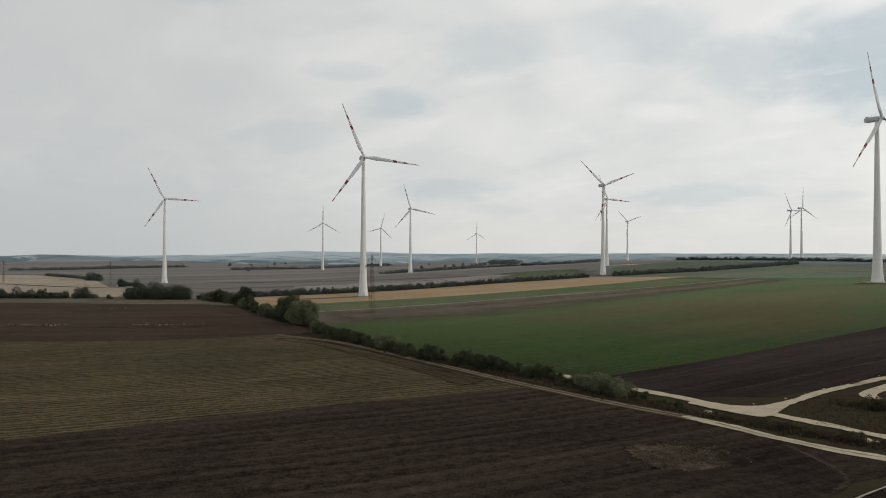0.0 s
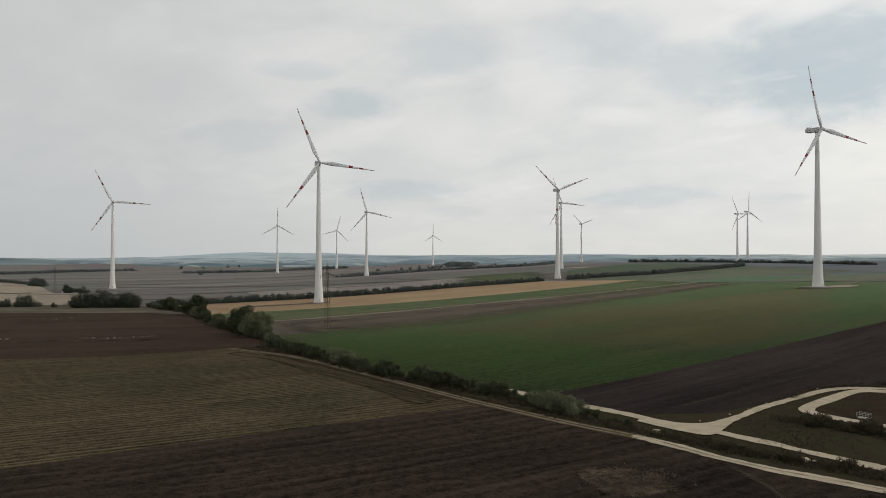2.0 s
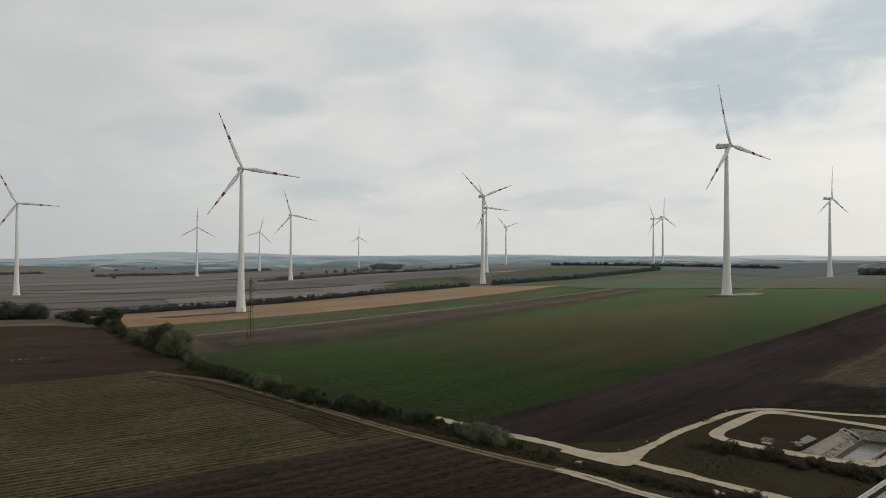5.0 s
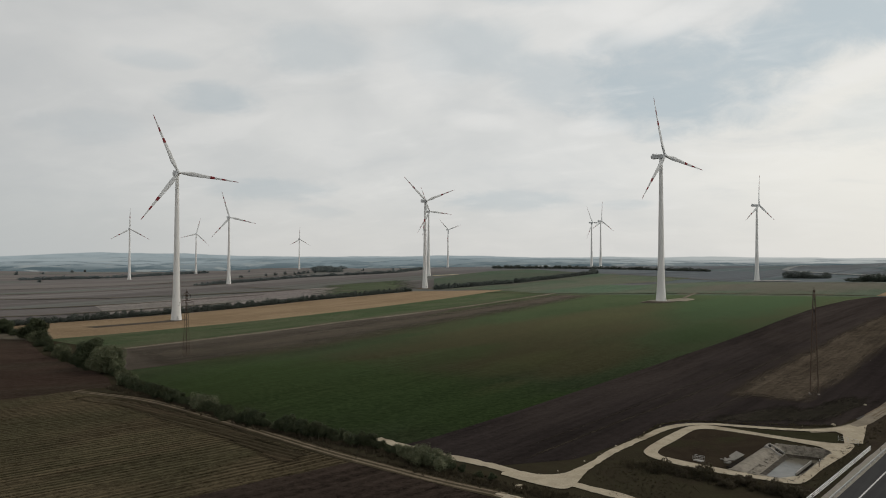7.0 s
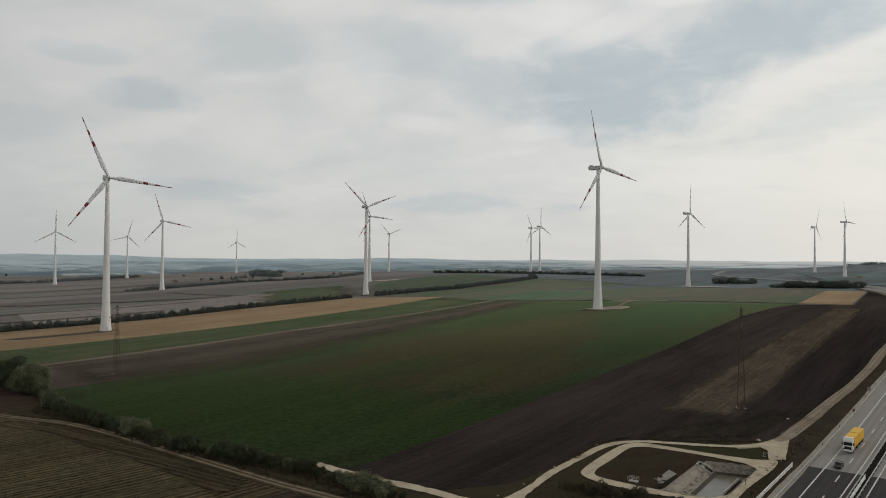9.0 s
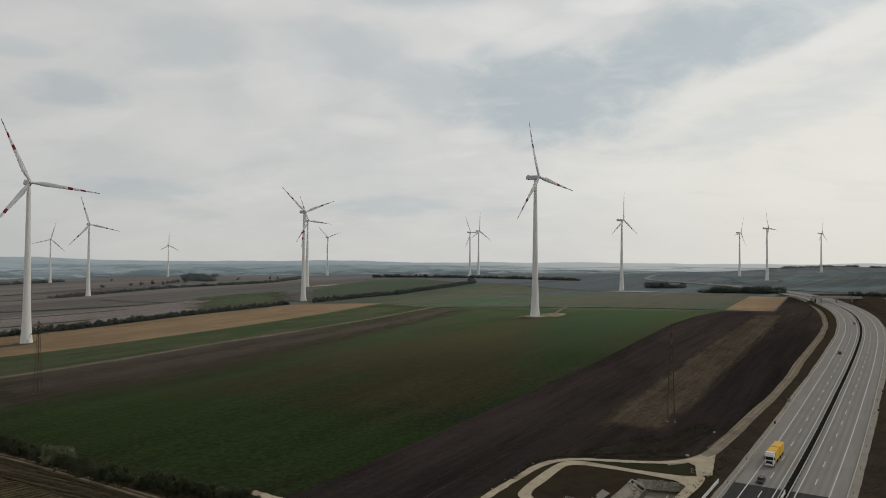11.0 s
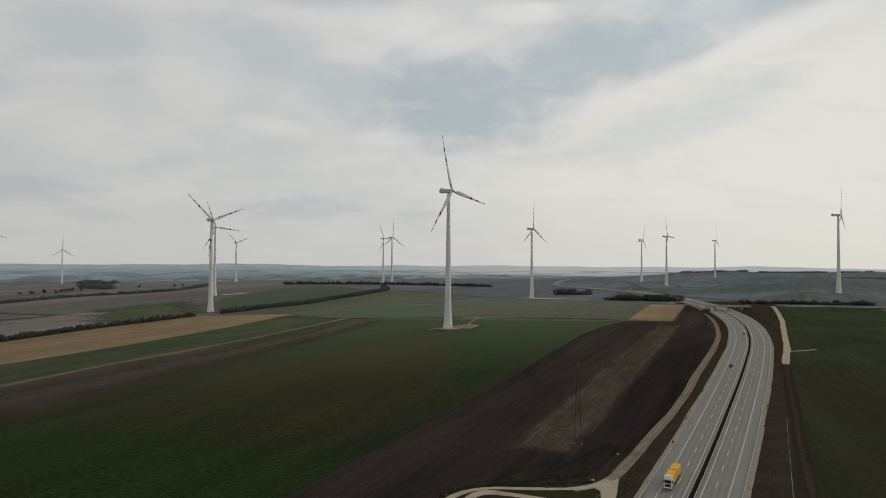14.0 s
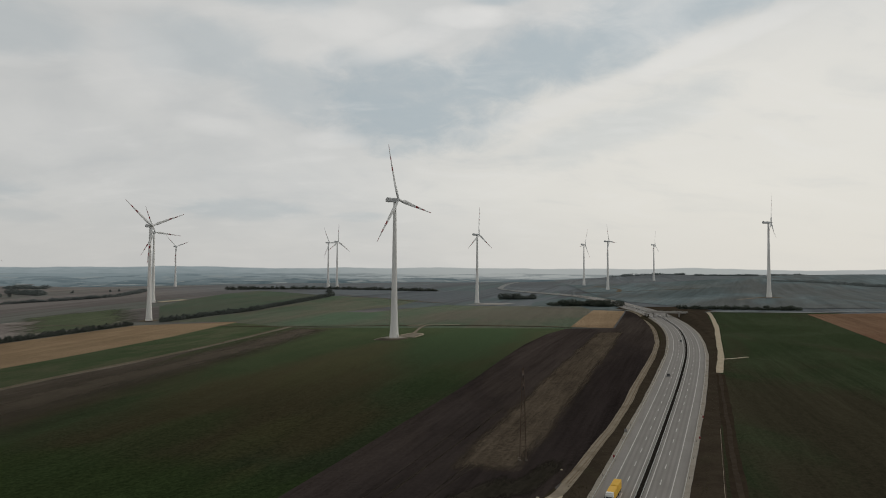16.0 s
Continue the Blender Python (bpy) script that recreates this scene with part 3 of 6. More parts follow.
def mesh_object(name, verts, faces, mat, parent=None, label="", smooth=True):
    me = bpy.data.meshes.new(name)
    if isinstance(verts, np.ndarray):
        verts = verts.tolist()
    if isinstance(faces, np.ndarray):
        faces = faces.tolist()
    me.from_pydata(verts, [], faces)
    for m in (mat if isinstance(mat, (list, tuple)) else [mat]):
        me.materials.append(m)
    if smooth:
        me.polygons.foreach_set("use_smooth", [True] * len(me.polygons))
    me.update()
    ob = new(name, me)
    if parent:
        ob.parent = parent
    if label:
        ob["label"] = label
    return ob


def part(name, bm, mat, parent, label="", smooth=False):
    me = bpy.data.meshes.new(name)
    bm.to_mesh(me)
    bm.free()
    for m in (mat if isinstance(mat, (list, tuple)) else [mat]):
        me.materials.append(m)
    if smooth:
        me.polygons.foreach_set("use_smooth", [True] * len(me.polygons))
    ob = new(name, me)
    if parent:
        ob.parent = parent
    if label:
        ob["label"] = label
    return ob


def thing(name, m, label, category, group="", kind=""):
    ob = new(name)
    ob.matrix_world = m
    ob.empty_display_size = 0.5
    return tagged(ob, label, category, group, kind)


def box(bm, size, at=(0, 0, 0), turn=None, bevel=0.0):
    m = Matrix.Translation(at) @ (turn or Matrix.Identity(4)) @ Matrix.Diagonal((*size, 1))
    made = bmesh.ops.create_cube(bm, size=1.0, matrix=m)["verts"]
    if bevel:
        edges = list({e for v in made for e in v.link_edges})
        bmesh.ops.bevel(bm, geom=edges, offset=bevel, segments=2, affect="EDGES", profile=0.7)


def tube(bm, a, b, r1, r2=None, seg=8):
    a, b = Vector(a), Vector(b)
    d = b - a
    m = Matrix.Translation((a + b) / 2) @ d.to_track_quat("Z", "Y").to_matrix().to_4x4()
    bmesh.ops.create_cone(bm, cap_ends=True, segments=seg, radius1=r1, radius2=r1 if r2 is None else r2, depth=d.length, matrix=m)


def resample(line, count, closed=False):
    """Points at even steps along a polyline."""
    p = np.array(line, float)
    if closed:
        p = np.vstack([p, p[:1]])
    s = np.concatenate([[0], np.cumsum(np.hypot(*np.diff(p, axis=0).T))])
    q = np.linspace(0, s[-1], count)
    return np.stack([np.interp(q, s, p[:, 0]), np.interp(q, s, p[:, 1])], 1)


def rounded(line, times=2, closed=False):
    """Corner cutting, which turns a polyline into a soft curve."""
    p = np.array(line, float)
    for _ in range(times):
        a, b = (p, np.roll(p, -1, 0)) if closed else (p[:-1], p[1:])
        q = np.empty((2 * len(a), 2))
        q[0::2], q[1::2] = a * 0.75 + b * 0.25, a * 0.25 + b * 0.75
        p = q if closed else np.vstack([p[:1], q[1:-1], p[-1:]])
    return p


def in_basin(p, margin=0.0):
    """Whether points lie within the rim of the basin, widened by the margin."""
    inside = np.ones(len(p), bool)
    for k in range(4):
        a, b = np.array(BASIN[k], float), np.array(BASIN[(k + 1) % 4], float)
        d = (b - a) / np.hypot(*(b - a))
        inside &= (p[:, 0] - a[0]) * d[1] - (p[:, 1] - a[1]) * d[0] > -margin
    return inside


def lifted(x, y, lift):
    return height(x, y) + lift * (1 + np.hypot(x, y) / 250.0)


def sheet(name, left, right, lift, mat, label, nu=60, nv=40, ragged=0.0, category="field", closed=False, parent=None, hole=False, soft=(0.15, 0.25)):
    """A patch of ground between two edge lines that lies on the terrain."""
    a, b = resample(left, nu, closed), resample(right, nu, closed)
    t = np.linspace(0, 1, nv)[:, None, None]
    grid = a[None] * (1 - t) + b[None] * t
    if ragged:
        rng = np.random.default_rng(len(name) * 7 + nu)
        for row in (0, nv - 1):
            push = rng.normal(0, 1, (nu + 8, 2))
            push = sum(push[k:k + nu] for k in range(9)) / 3.0 + 0.12 * rng.normal(0, 1, (nu, 2))
            grid[row] += push * ragged
    x, y = grid[..., 0].ravel(), grid[..., 1].ravel()
    verts = np.stack([x, y, lifted(x, y, lift)], 1)
    i, j = np.meshgrid(np.arange(nu - 1), np.arange(nv - 1))
    k = (j * nu + i).ravel()
    faces = np.stack([k, k + 1, k + nu + 1, k + nu], 1)
    d = np.cross(verts[faces[0][1]] - verts[faces[0][0]], verts[faces[0][3]] - verts[faces[0][0]])
    if d[2] < 0:
        faces = faces[:, ::-1]
    if hole:
        faces = faces[~in_basin(verts[faces].reshape(-1, 3), 0.15).reshape(-1, 4).any(1)]
    ob = mesh_object(name, verts, faces, mat, parent)
    u = np.minimum(np.arange(nu), np.arange(nu)[::-1]) / (nu * soft[0])
    v = np.minimum(np.arange(nv), np.arange(nv)[::-1]) / (nv * soft[1])
    layer = ob.data.attributes.new("edge", "FLOAT", "POINT")
    layer.data.foreach_set("value", np.minimum(np.minimum(u[None, :], v[:, None]), 1.0).ravel().astype(np.float32))
    lane = ob.data.attributes.new("across", "FLOAT", "POINT")
    lane.data.foreach_set("value", np.repeat(np.linspace(0, 1, nv), nu).astype(np.float32))
    return tagged(ob, label, category, kind="structure") if not parent else ob


def offset(line, d):
    """The line moved sideways by d (to the right of its way)."""
    p = np.array(line, float)
    g = np.gradient(p, axis=0)
    g /= np.hypot(g[:, 0], g[:, 1])[:, None] + 1e-9
    return p + np.stack([g[:, 1], -g[:, 0]], 1) * d


def ribbon(name, line, width, lift, mat, label, ragged=0.0, step=4.0, category="road", nv=4):
    p = rounded(line, 3)
    length = np.hypot(*np.diff(p, axis=0).T).sum()
    nu = max(8, int(length / step))
    p = resample(p, nu)
    return sheet(name, offset(p, -width / 2), offset(p, width / 2), lift, mat, label, nu, nv, ragged, category)


def build_ground():
    rings = [1.0]
    while rings[-1] < 4900:
        rings.append(rings[-1] * 1.03 + 0.3)
    rings[-1] = 4930.0
    az = np.radians(np.concatenate([np.arange(-50, 90, 0.6), np.arange(90, 310, 2.0)]))
    r, a = np.meshgrid(rings, az, indexing="ij")
    x, y = (r * np.sin(a)).ravel(), (r * np.cos(a)).ravel()
    z = height(x, y)
    # dug out under the basin
    c = np.mean(BASIN, 0)
    u, v = (x - c[0]) * 0.85 + (y - c[1]) * 0.53, -(x - c[0]) * 0.53 + (y - c[1]) * 0.85
    z = z - 5.0 * ((np.abs(u) < 18) & (np.abs(v) < 11))
    n, k = len(rings), len(az)
    i, j = np.meshgrid(np.arange(n - 1), np.arange(k), indexing="ij")
    p, q = (i * k + j).ravel(), (i * k + (j + 1) % k).ravel()
    faces = np.stack([p, q, q + k, p + k], 1)[:, ::-1]
    verts = np.vstack([np.stack([x, y, z], 1), [[0, 0, h(0, 0)]]])
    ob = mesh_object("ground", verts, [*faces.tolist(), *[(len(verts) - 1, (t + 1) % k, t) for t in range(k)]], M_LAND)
    tagged(ob, "rolling brown and green farmland in long strips", "ground", kind="structure")


build_ground()

# ---------------------------------------------------------------- fields and roads
SOIL_LINE = [(-330, -25), (-76, 117), (-44, 139), (0, 162), (21, 171)]
STUBBLE_LINE = [(-460, 235), (-175, 262), (-130, 268), (-111, 273), (-93, 284), (-70, 300)]
TRACK = [(-72, 296), (-64, 289), (-41, 270), (-16, 233), (0, 208), (17, 181), (29, 164), (39, 150), (50, 137)]
GREEN_S = [(34, 182), (46, 188), (106, 228), (150, 256), (197, 286), (240, 313), (282, 342), (335, 381), (412, 437), (488, 484), (540, 506)]
GREEN_N = [(-70, 345), (-46, 362), (18, 440), (95, 530), (174, 640), (250, 715), (352, 812)]
PATH_N = [(-90, 448), (-39, 493), (7, 532), (68, 586), (147, 636), (250, 715), (356, 812)]
GOLD_S = [(-150, 540), (-74, 595), (31, 672), (120, 740), (213, 818), (335, 940)]
GOLD_N = [(-226, 686), (-158, 727), (-56, 801), (59, 907), (216, 1006), (338, 950)]
GRAVEL = [(120, 178), (139, 168), (160, 158), (176, 165), (202, 178), (264, 211.5), (331, 254), (369, 277.5), (424.5, 312), (470, 342), (507, 368), (556, 405.5), (614, 453.5), (666, 499.5), (724, 554), (762, 594), (778, 616)]
MIDDLE = [(-220, -85), (-60, -5), (60, 66), (130, 107.5), (190, 142), (248, 176), (362, 244), (484, 321), (590, 399), (668, 468), (760, 560), (850, 670), (1017, 846), (1198, 1057), (1275, 1210), (1335, 1455)]
HIGHWAY = offset(np.array(MIDDLE, float), -1.0)

sheet("field_1", SOIL_LINE, [(-180, -220), (0, -120), (90, 0), (75, 100), (50, 137)], 0.05, M_PLOUGH, "dark freshly ploughed field with faint furrows", 90, 60)
sheet("field_2", SOIL_LINE, STUBBLE_LINE, 0.06, M_STUBBLE, "pale stubble field in drilled rows", 90, 60, 0.5)
sheet("field_3", STUBBLE_LINE, [(-800, 640), (-400, 640), (-200, 640), (-128, 450)], 0.05, M_BROWN, "reddish brown field with dry weeds", 60, 50)
sheet("field_24", [(-72, 299), (-100, 372), (-128, 450)], [(-60, 303), (-67, 330), (-80, 356), (-101, 396), (-119, 428), (-133, 456)], 0.055, M_BROWN, "reddish brown field edge beside the hedge", 40, 8)
sheet("field_4", GREEN_S, GREEN_N, 0.05, M_GREEN, "young green crop field with yellowed patches", 110, 80)
sheet("field_25", [(34, 182), (-70, 345)], [(26, 191), (8, 211), (-11, 238), (-31, 270), (-49, 302), (-64, 338)], 0.045, M_GREEN, "young green crop up to the hedge", 60, 8)
sheet("field_5", GREEN_N, PATH_N, 0.06, M_FALLOW, "narrow fallow strip beside the green field", 90, 12)
sheet("field_6", PATH_N, GOLD_S, 0.05, M_STRIP, "green crop strip beside a farm path", 90, 20)
sheet("field_7", GOLD_S, GOLD_N, 0.06, M_GOLD, "golden stubble strip under the wind turbine", 90, 24)
sheet("field_8", GREEN_S, [(52, 158), (76, 157), (92, 165), (113, 178), (139, 168), (160, 160), (202, 178), (263, 210), (367, 276), (491, 357), (574, 470)], 0.06, M_PLOUGH2, "black ploughed field beside the motorway", 110, 50)
sheet("field_9", [(145, 203), (174, 227), (201, 245), (240, 269), (298, 307), (424, 392), (534, 465)], [(168, 177), (196, 192), (258, 232), (350, 295), (445, 358), (560, 440)], 0.10, M_DRY, "dry weedy strip round the pylon", 90, 24, 0.6, soft=(0.05, 0.38))
sheet("field_10", [(552, 513), (765, 667)], [(572, 471), (768, 612)], 0.09, M_GOLD, "small golden stubble field", 30, 16)
sheet("field_15", [(574, 470), (768, 610)], [(491, 357), (605, 449), (727, 557), (766, 604)], 0.055, M_PLOUGH2, "black ploughed field beside the service road", 40, 14)
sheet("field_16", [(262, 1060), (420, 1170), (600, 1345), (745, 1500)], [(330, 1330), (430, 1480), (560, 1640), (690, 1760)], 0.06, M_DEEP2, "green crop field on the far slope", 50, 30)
sheet("field_17", [(-150, 760), (-60, 830), (60, 935), (215, 1035)], [(-210, 960), (-80, 1080), (70, 1180), (210, 1260)], 0.06, M_MAUVE, "harrowed brown field behind the hedge", 60, 30)
sheet("field_18", [(-950, 1195), (-686, 1064), (-549, 978), (-455, 938)], [(-918, 1420), (-865, 1447), (-747, 1362), (-615, 1214)], 0.12, M_TAN, "tan stubble field above the farm road", 50, 30)
sheet("field_22", [(-800, 720), (-495, 700), (-420, 702), (-330, 690)], [(-900, 1180), (-680, 1048), (-545, 962), (-410, 912)], 0.10, M_TAN, "tan stubble field below the farm road", 50, 30)
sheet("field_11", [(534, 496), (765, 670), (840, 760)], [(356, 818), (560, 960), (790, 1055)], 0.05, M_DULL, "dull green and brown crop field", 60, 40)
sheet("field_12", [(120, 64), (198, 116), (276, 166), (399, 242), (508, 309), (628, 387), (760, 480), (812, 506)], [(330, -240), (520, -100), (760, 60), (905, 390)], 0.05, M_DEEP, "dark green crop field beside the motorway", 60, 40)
sheet("field_13", [(633, 232), (860, 408)], [(840, 80), (1100, 260)], 0.09, M_ORANGE, "rusty stubble field on the slope", 40, 24)
ROAD = resample(rounded(HIGHWAY, 3), 700)
ROAD = ROAD[(ROAD[:, 0] > 129) & (ROAD[:, 0] < 850)]
sheet("verge_1", offset(ROAD, -15.5), [(140, 132), (168, 158), (202, 178), (263, 210), (367, 276), (491, 357), (605, 449), (727, 557), (800, 655)], 0.04, M_BANK, "bare earth bank between service road and motorway", 200, 12, 0.2, "verge")
sheet("verge_2", offset(ROAD, 15.5), [(130, 60), (206, 110), (284, 160), (407, 236), (516, 303), (636, 381), (768, 474), (822, 500), (890, 590)], 0.04, M_BANK, "bare earth bank along the motorway", 200, 12, 0.2, "verge")

sheet("headland", offset(np.array(TRACK[1:6]), 1.5), [*offset(np.array(TRACK[1:5]), 14.0), (3, 169)], 0.09, M_HEADLAND, "stubble headland with rows along the track", 90, 14, 0.3, soft=(0.05, 0.35))
sheet("field_19", [(262, 1022), (430, 1120), (600, 1290), (765, 1470)], [(345, 950), (545, 1010), (700, 1090), (860, 1250)], 0.06, M_DULL, "dull green crop field below the hedge", 50, 20)
sheet("field_20", [(338, 950), (352, 816)], [(545, 1012), (560, 960)], 0.055, M_DULL, "dull green corner of the crop field", 24, 16)
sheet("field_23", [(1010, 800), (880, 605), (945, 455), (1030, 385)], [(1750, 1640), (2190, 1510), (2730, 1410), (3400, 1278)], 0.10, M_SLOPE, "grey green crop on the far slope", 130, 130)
sheet("verge_5", [(124, 179.5), (137, 171.5), (149, 161.5), (156, 159), (164, 160.5), (176, 167), (202, 180)], [(126, 181), (134, 185), (148, 188), (161, 190), (172, 188), (188, 191), (206, 188)], 0.085, M_SOD, "dark grassy corner between field and gravel road", 60, 14, 0.3, "verge", soft=(0.3, 0.5))
sheet("verge_3", [(-150, 455), (-88, 300), (-58, 262), (-14, 197), (33, 130), (66, 88), (110, 60)], [(-120, 470), (-52, 325), (-22, 275), (30, 212), (62, 166), (130, 186), (175, 172)], 0.025, M_VERGE, "weedy dark verge along hedge and gravel roads", 420, 120, 0.05, "verge", hole=True)
sheet("verge_4", [(-260, 655), (-160, 520), (-104, 400), (-70, 335)], [(-180, 690), (-118, 550), (-58, 445), (-42, 362)], 0.02, M_VERGE, "weedy ground below the trees", 60, 20, 0, "verge")
sheet("field_14", [(-44, 334), (40, 380), (112, 460), (226, 568), (384, 722)], [(-92, 452), (7, 534), (68, 588), (147, 638), (250, 717), (356, 814)], 0.09, M_THIN, "thin bare strip fading into green crop", 110, 24, soft=(0.04, 0.5))
sheet("weedy_patch_2", [(-228, 354), (-185, 337), (-110, 343)], [(-224, 343), (-185, 326), (-110, 332)], 0.09, M_WEEDY, "pale dry weeds in the brown field", 60, 10, 0.1)
sheet("weedy_patch_1", [(29, 120), (36, 121), (45, 117)], [(30, 103), (38, 100), (46, 103)], 0.09, M_WEEDY, "pale dry weeds in the ploughed field", 30, 14, 0.35)
ribbon("farm_road", [(-900, 1190), (-686, 1060), (-549, 972), (-455, 934), (-405, 930)], 7.5, 0.30, M_GRAVEL, "pale farm road between fields", 0.2, 10)
ribbon("dirt_track", TRACK, 4.2, 0.10, M_TRACK, "rutted dirt track along the hedge", 0.12, 3.0)
for k_, d_ in enumerate((-0.9, 0.9)):
    ribbon("wheel_rut_%d" % (k_ + 1), offset(resample(rounded(TRACK, 3), 120), d_), 0.75, 0.125, M_RUT, "pale worn wheel rut of the track", 0.05, 2.0)
ribbon("path_wayside", offset(np.array(PATH_N, float), 2.0), 9.5, 0.14, M_GRASSWAY, "dry grass wayside along the farm path", 0.7, 6.0, "verge", 6)
ribbon("farm_path", PATH_N, 3.4, 0.165, M_PAD, "pale farm path between crop strips", 0.3, 6.0)
ribbon("gravel_road_1", [(49, 139), (55, 128.5), (61, 117.5), (71, 107), (84, 94), (100, 82)], 3.0, 0.12, M_GRAVEL, "pale gravel road beside the ploughed field", 0.28, 0.9)
ribbon("road_crown", [(51, 136), (55, 128.5), (61, 117.5), (71, 107), (84, 94), (100, 82)], 0.32, 0.15, M_ROADGRAVEL, "darker middle of the gravel road", 0.18, 0.9)
ribbon("gravel_road_2", [(31, 192), (34, 186.5), (48, 166), (58, 151), (68, 139), (76, 124), (88, 105), (104, 90)], 3.2, 0.12, M_GRAVEL, "pale gravel road along the field edge", 0.28, 0.9)
sheet("gravel_junction", rounded([(55, 152.6), (62.3, 148), (68.1, 146.7), (73, 149.3), (77.4, 152.4)], 2), rounded([(53.8, 150.8), (59.3, 141.3), (64, 135.8), (69.2, 141), (75.5, 148.4)], 2), 0.155, M_GRAVEL, "worn gravel fan at the road junction", 40, 12, 0.1, "road")
ribbon("gravel_road_3", [(60, 145), (68, 145), (77, 151), (93, 163.5), (104, 169.8), (116, 176.5), (124, 176.4), (130, 173.4), (136, 168.4), (142, 163.2), (148, 158.8), (155, 156.4), (163, 157.6)], 2.5, 0.14, M_GRAVEL, "pale gravel road round the retention basin", 0.25, 1.0)
ribbon("service_road", [(148, 158.6), (156, 156.6), (164, 158), (176, 163.6), *GRAVEL[4:]], 4.1, 0.12, M_ROADGRAVEL, "wide gravel service road beside the motorway", 0.15, 4.0)
SERVICE = resample(rounded(GRAVEL[3:], 3), 260)
for k_, (d_, w_) in enumerate(((-1.15, 0.5), (0.75, 0.55), (1.75, 0.35))):
    ribbon("service_rut_%d" % (k_ + 1), offset(SERVICE, d_), w_, 0.14, M_RUT, "darker worn wheel rut in the service road", 0.12, 3.0, "track")
ribbon("access_road", [(806, 508), (780, 489), (752, 469), (696, 431), (642, 394), (600, 368), (560, 342.5), (519, 316), (480, 291), (453, 274), (428, 260), (402, 244)], 4.6, 0.12, M_GRAVEL, "pale gravel access road", 0.2, 4.0)
ribbon("ditch", [(116, 58), (208, 117), (249, 144.5), (306, 182), (398, 241)], 5.2, 0.075, M_BANK2, "dark drainage ditch along the motorway bank", 0.2, 4.0, "ditch")
ribbon("ditch_kerb", [(110, 61), (193, 113.6), (232, 138.5), (280, 169)], 0.16, 0.12, M_ROADGRAVEL, "thin pale concrete channel beside the ditch", 0.05, 4.0, "kerb")
ribbon("tyre_track", [(122, 58), (211, 119), (241, 139.2), (300, 178), (356, 214.5), (398, 241.5)], 1.6, 0.13, M_FAINT, "faint pale tyre track beside the ditch", 0.25, 3.0, "track")
ribbon("tyre_track", [(293, 222), (364, 266), (483, 346), (540, 388), (596, 430)], 0.7, 0.14, M_FAINT, "faint pale tyre track on the bank", 0.25, 3.0, "track")
sheet("field_margin", [(-800, 610), (-420, 584), (-290, 579), (-200, 568), (-150, 530)], [(-800, 720), (-420, 705), (-300, 695), (-225, 672), (-165, 600)], 0.12, M_MARGIN, "pale grassy margin between brown field and trees", 60, 10, 1.0, "margin")
# wheel lines in the black field
for line, wide in (([(60, 158.4), (73, 166.9), (101, 184.9), (143, 208.6), (190, 236), (240, 267)], 0.7), ([(124.5, 182.6), (148.5, 195.6), (181, 212.3), (240, 246)], 0.5), ([(124.5, 180.4), (135.4, 186.5), (162, 200), (200, 219)], 0.5), ([(66, 170), (100, 191), (150, 221), (210, 258)], 0.4)):
    line = resample(rounded(line, 2), 70)
    sheet("tyre_track", offset(line, -wide), offset(line, wide), 0.085, M_THIN, "faint pale tyre track in the black field", 70, 7, 0.06, "track", soft=(0.1, 0.5))
# turning marks and a kerb at the corner of the ploughed field
TURN = resample(rounded([(58.2, 118), (58.9, 111.5), (59.3, 104), (58.4, 99.2), (56.2, 95.8), (50.8, 91.9)], 3), 60)
sheet("turning_marks", offset(TURN, -1.5), offset(TURN, 1.2), 0.075, M_THIN, "pale turning marks in the ploughed field", 60, 9, 0.15, "track", soft=(0.15, 0.5))
sheet("verge_6", [(51.3, 90.8), (55.7, 94.3), (59.6, 96.9), (64.0, 99.1)], [(49.7, 86.9), (55.9, 91.1), (58.5, 92.9), (61.1, 94.6)], 0.10, M_VERGE, "weedy corner below the ploughed field", 30, 8, 0.25, "verge")
ribbon("corner_kerb", [(49.7, 86.9), (55.9, 91.1), (58.5, 92.9), (61.1, 94.6), (64.2, 96.7)], 0.34, 0.16, M_SHOULDER, "thin pale concrete kerb at the field corner", 0.04, 0.8, "kerb")
# unploughed strips, paths and field edges on the far slopes
for line, wide, mat, label in (
        ([(-46, 1340), (-2, 1256), (50, 1184), (113, 1106), (166, 1048)], 7, M_FALLOW, "faint path across the far fields"),
        ([(-240, 1700), (-65, 1894), (0, 1985), (76, 2123), (205, 2326), (357, 2487)], 9, M_PAD, "pale path across the far fields"),
        ([(-330, 800), (-290, 792), (-203, 822), (-106, 888), (-40, 930)], 12, M_MARGIN, "dark unploughed strip in the far field"),
        ([(-420, 900), (-333, 909), (-235, 945), (-120, 1006), (0, 1080)], 9, M_MARGIN, "dark unploughed strip in the far field"),
        ([(-480, 1180), (-382, 1166), (-236, 1132), (-136, 1137), (-20, 1150), (49, 1162)], 14, M_MARGIN, "dark ploughed strip in the far field"),
        ([(-700, 1250), (-500, 1290), (-250, 1390), (-60, 1530)], 12, M_MARGIN, "dark grassy strip in the far field"),
        ([(-560, 1500), (-350, 1600), (-100, 1790), (150, 2030)], 10, M_MARGIN, "dark grassy strip in the far field"),
        ([(1350, 1255), (1450, 1169), (1614, 1146), (1779, 1113)], 14, M_MARGIN, "dark grassy strip in the far field"),
        ([(1450, 1180), (1600, 1290), (1700, 1480)], 10, M_PAD, "pale path across the far fields")):
    ribbon("far_strip", line, wide, 0.14, mat, label, 1.2, 12.0, "field strip")
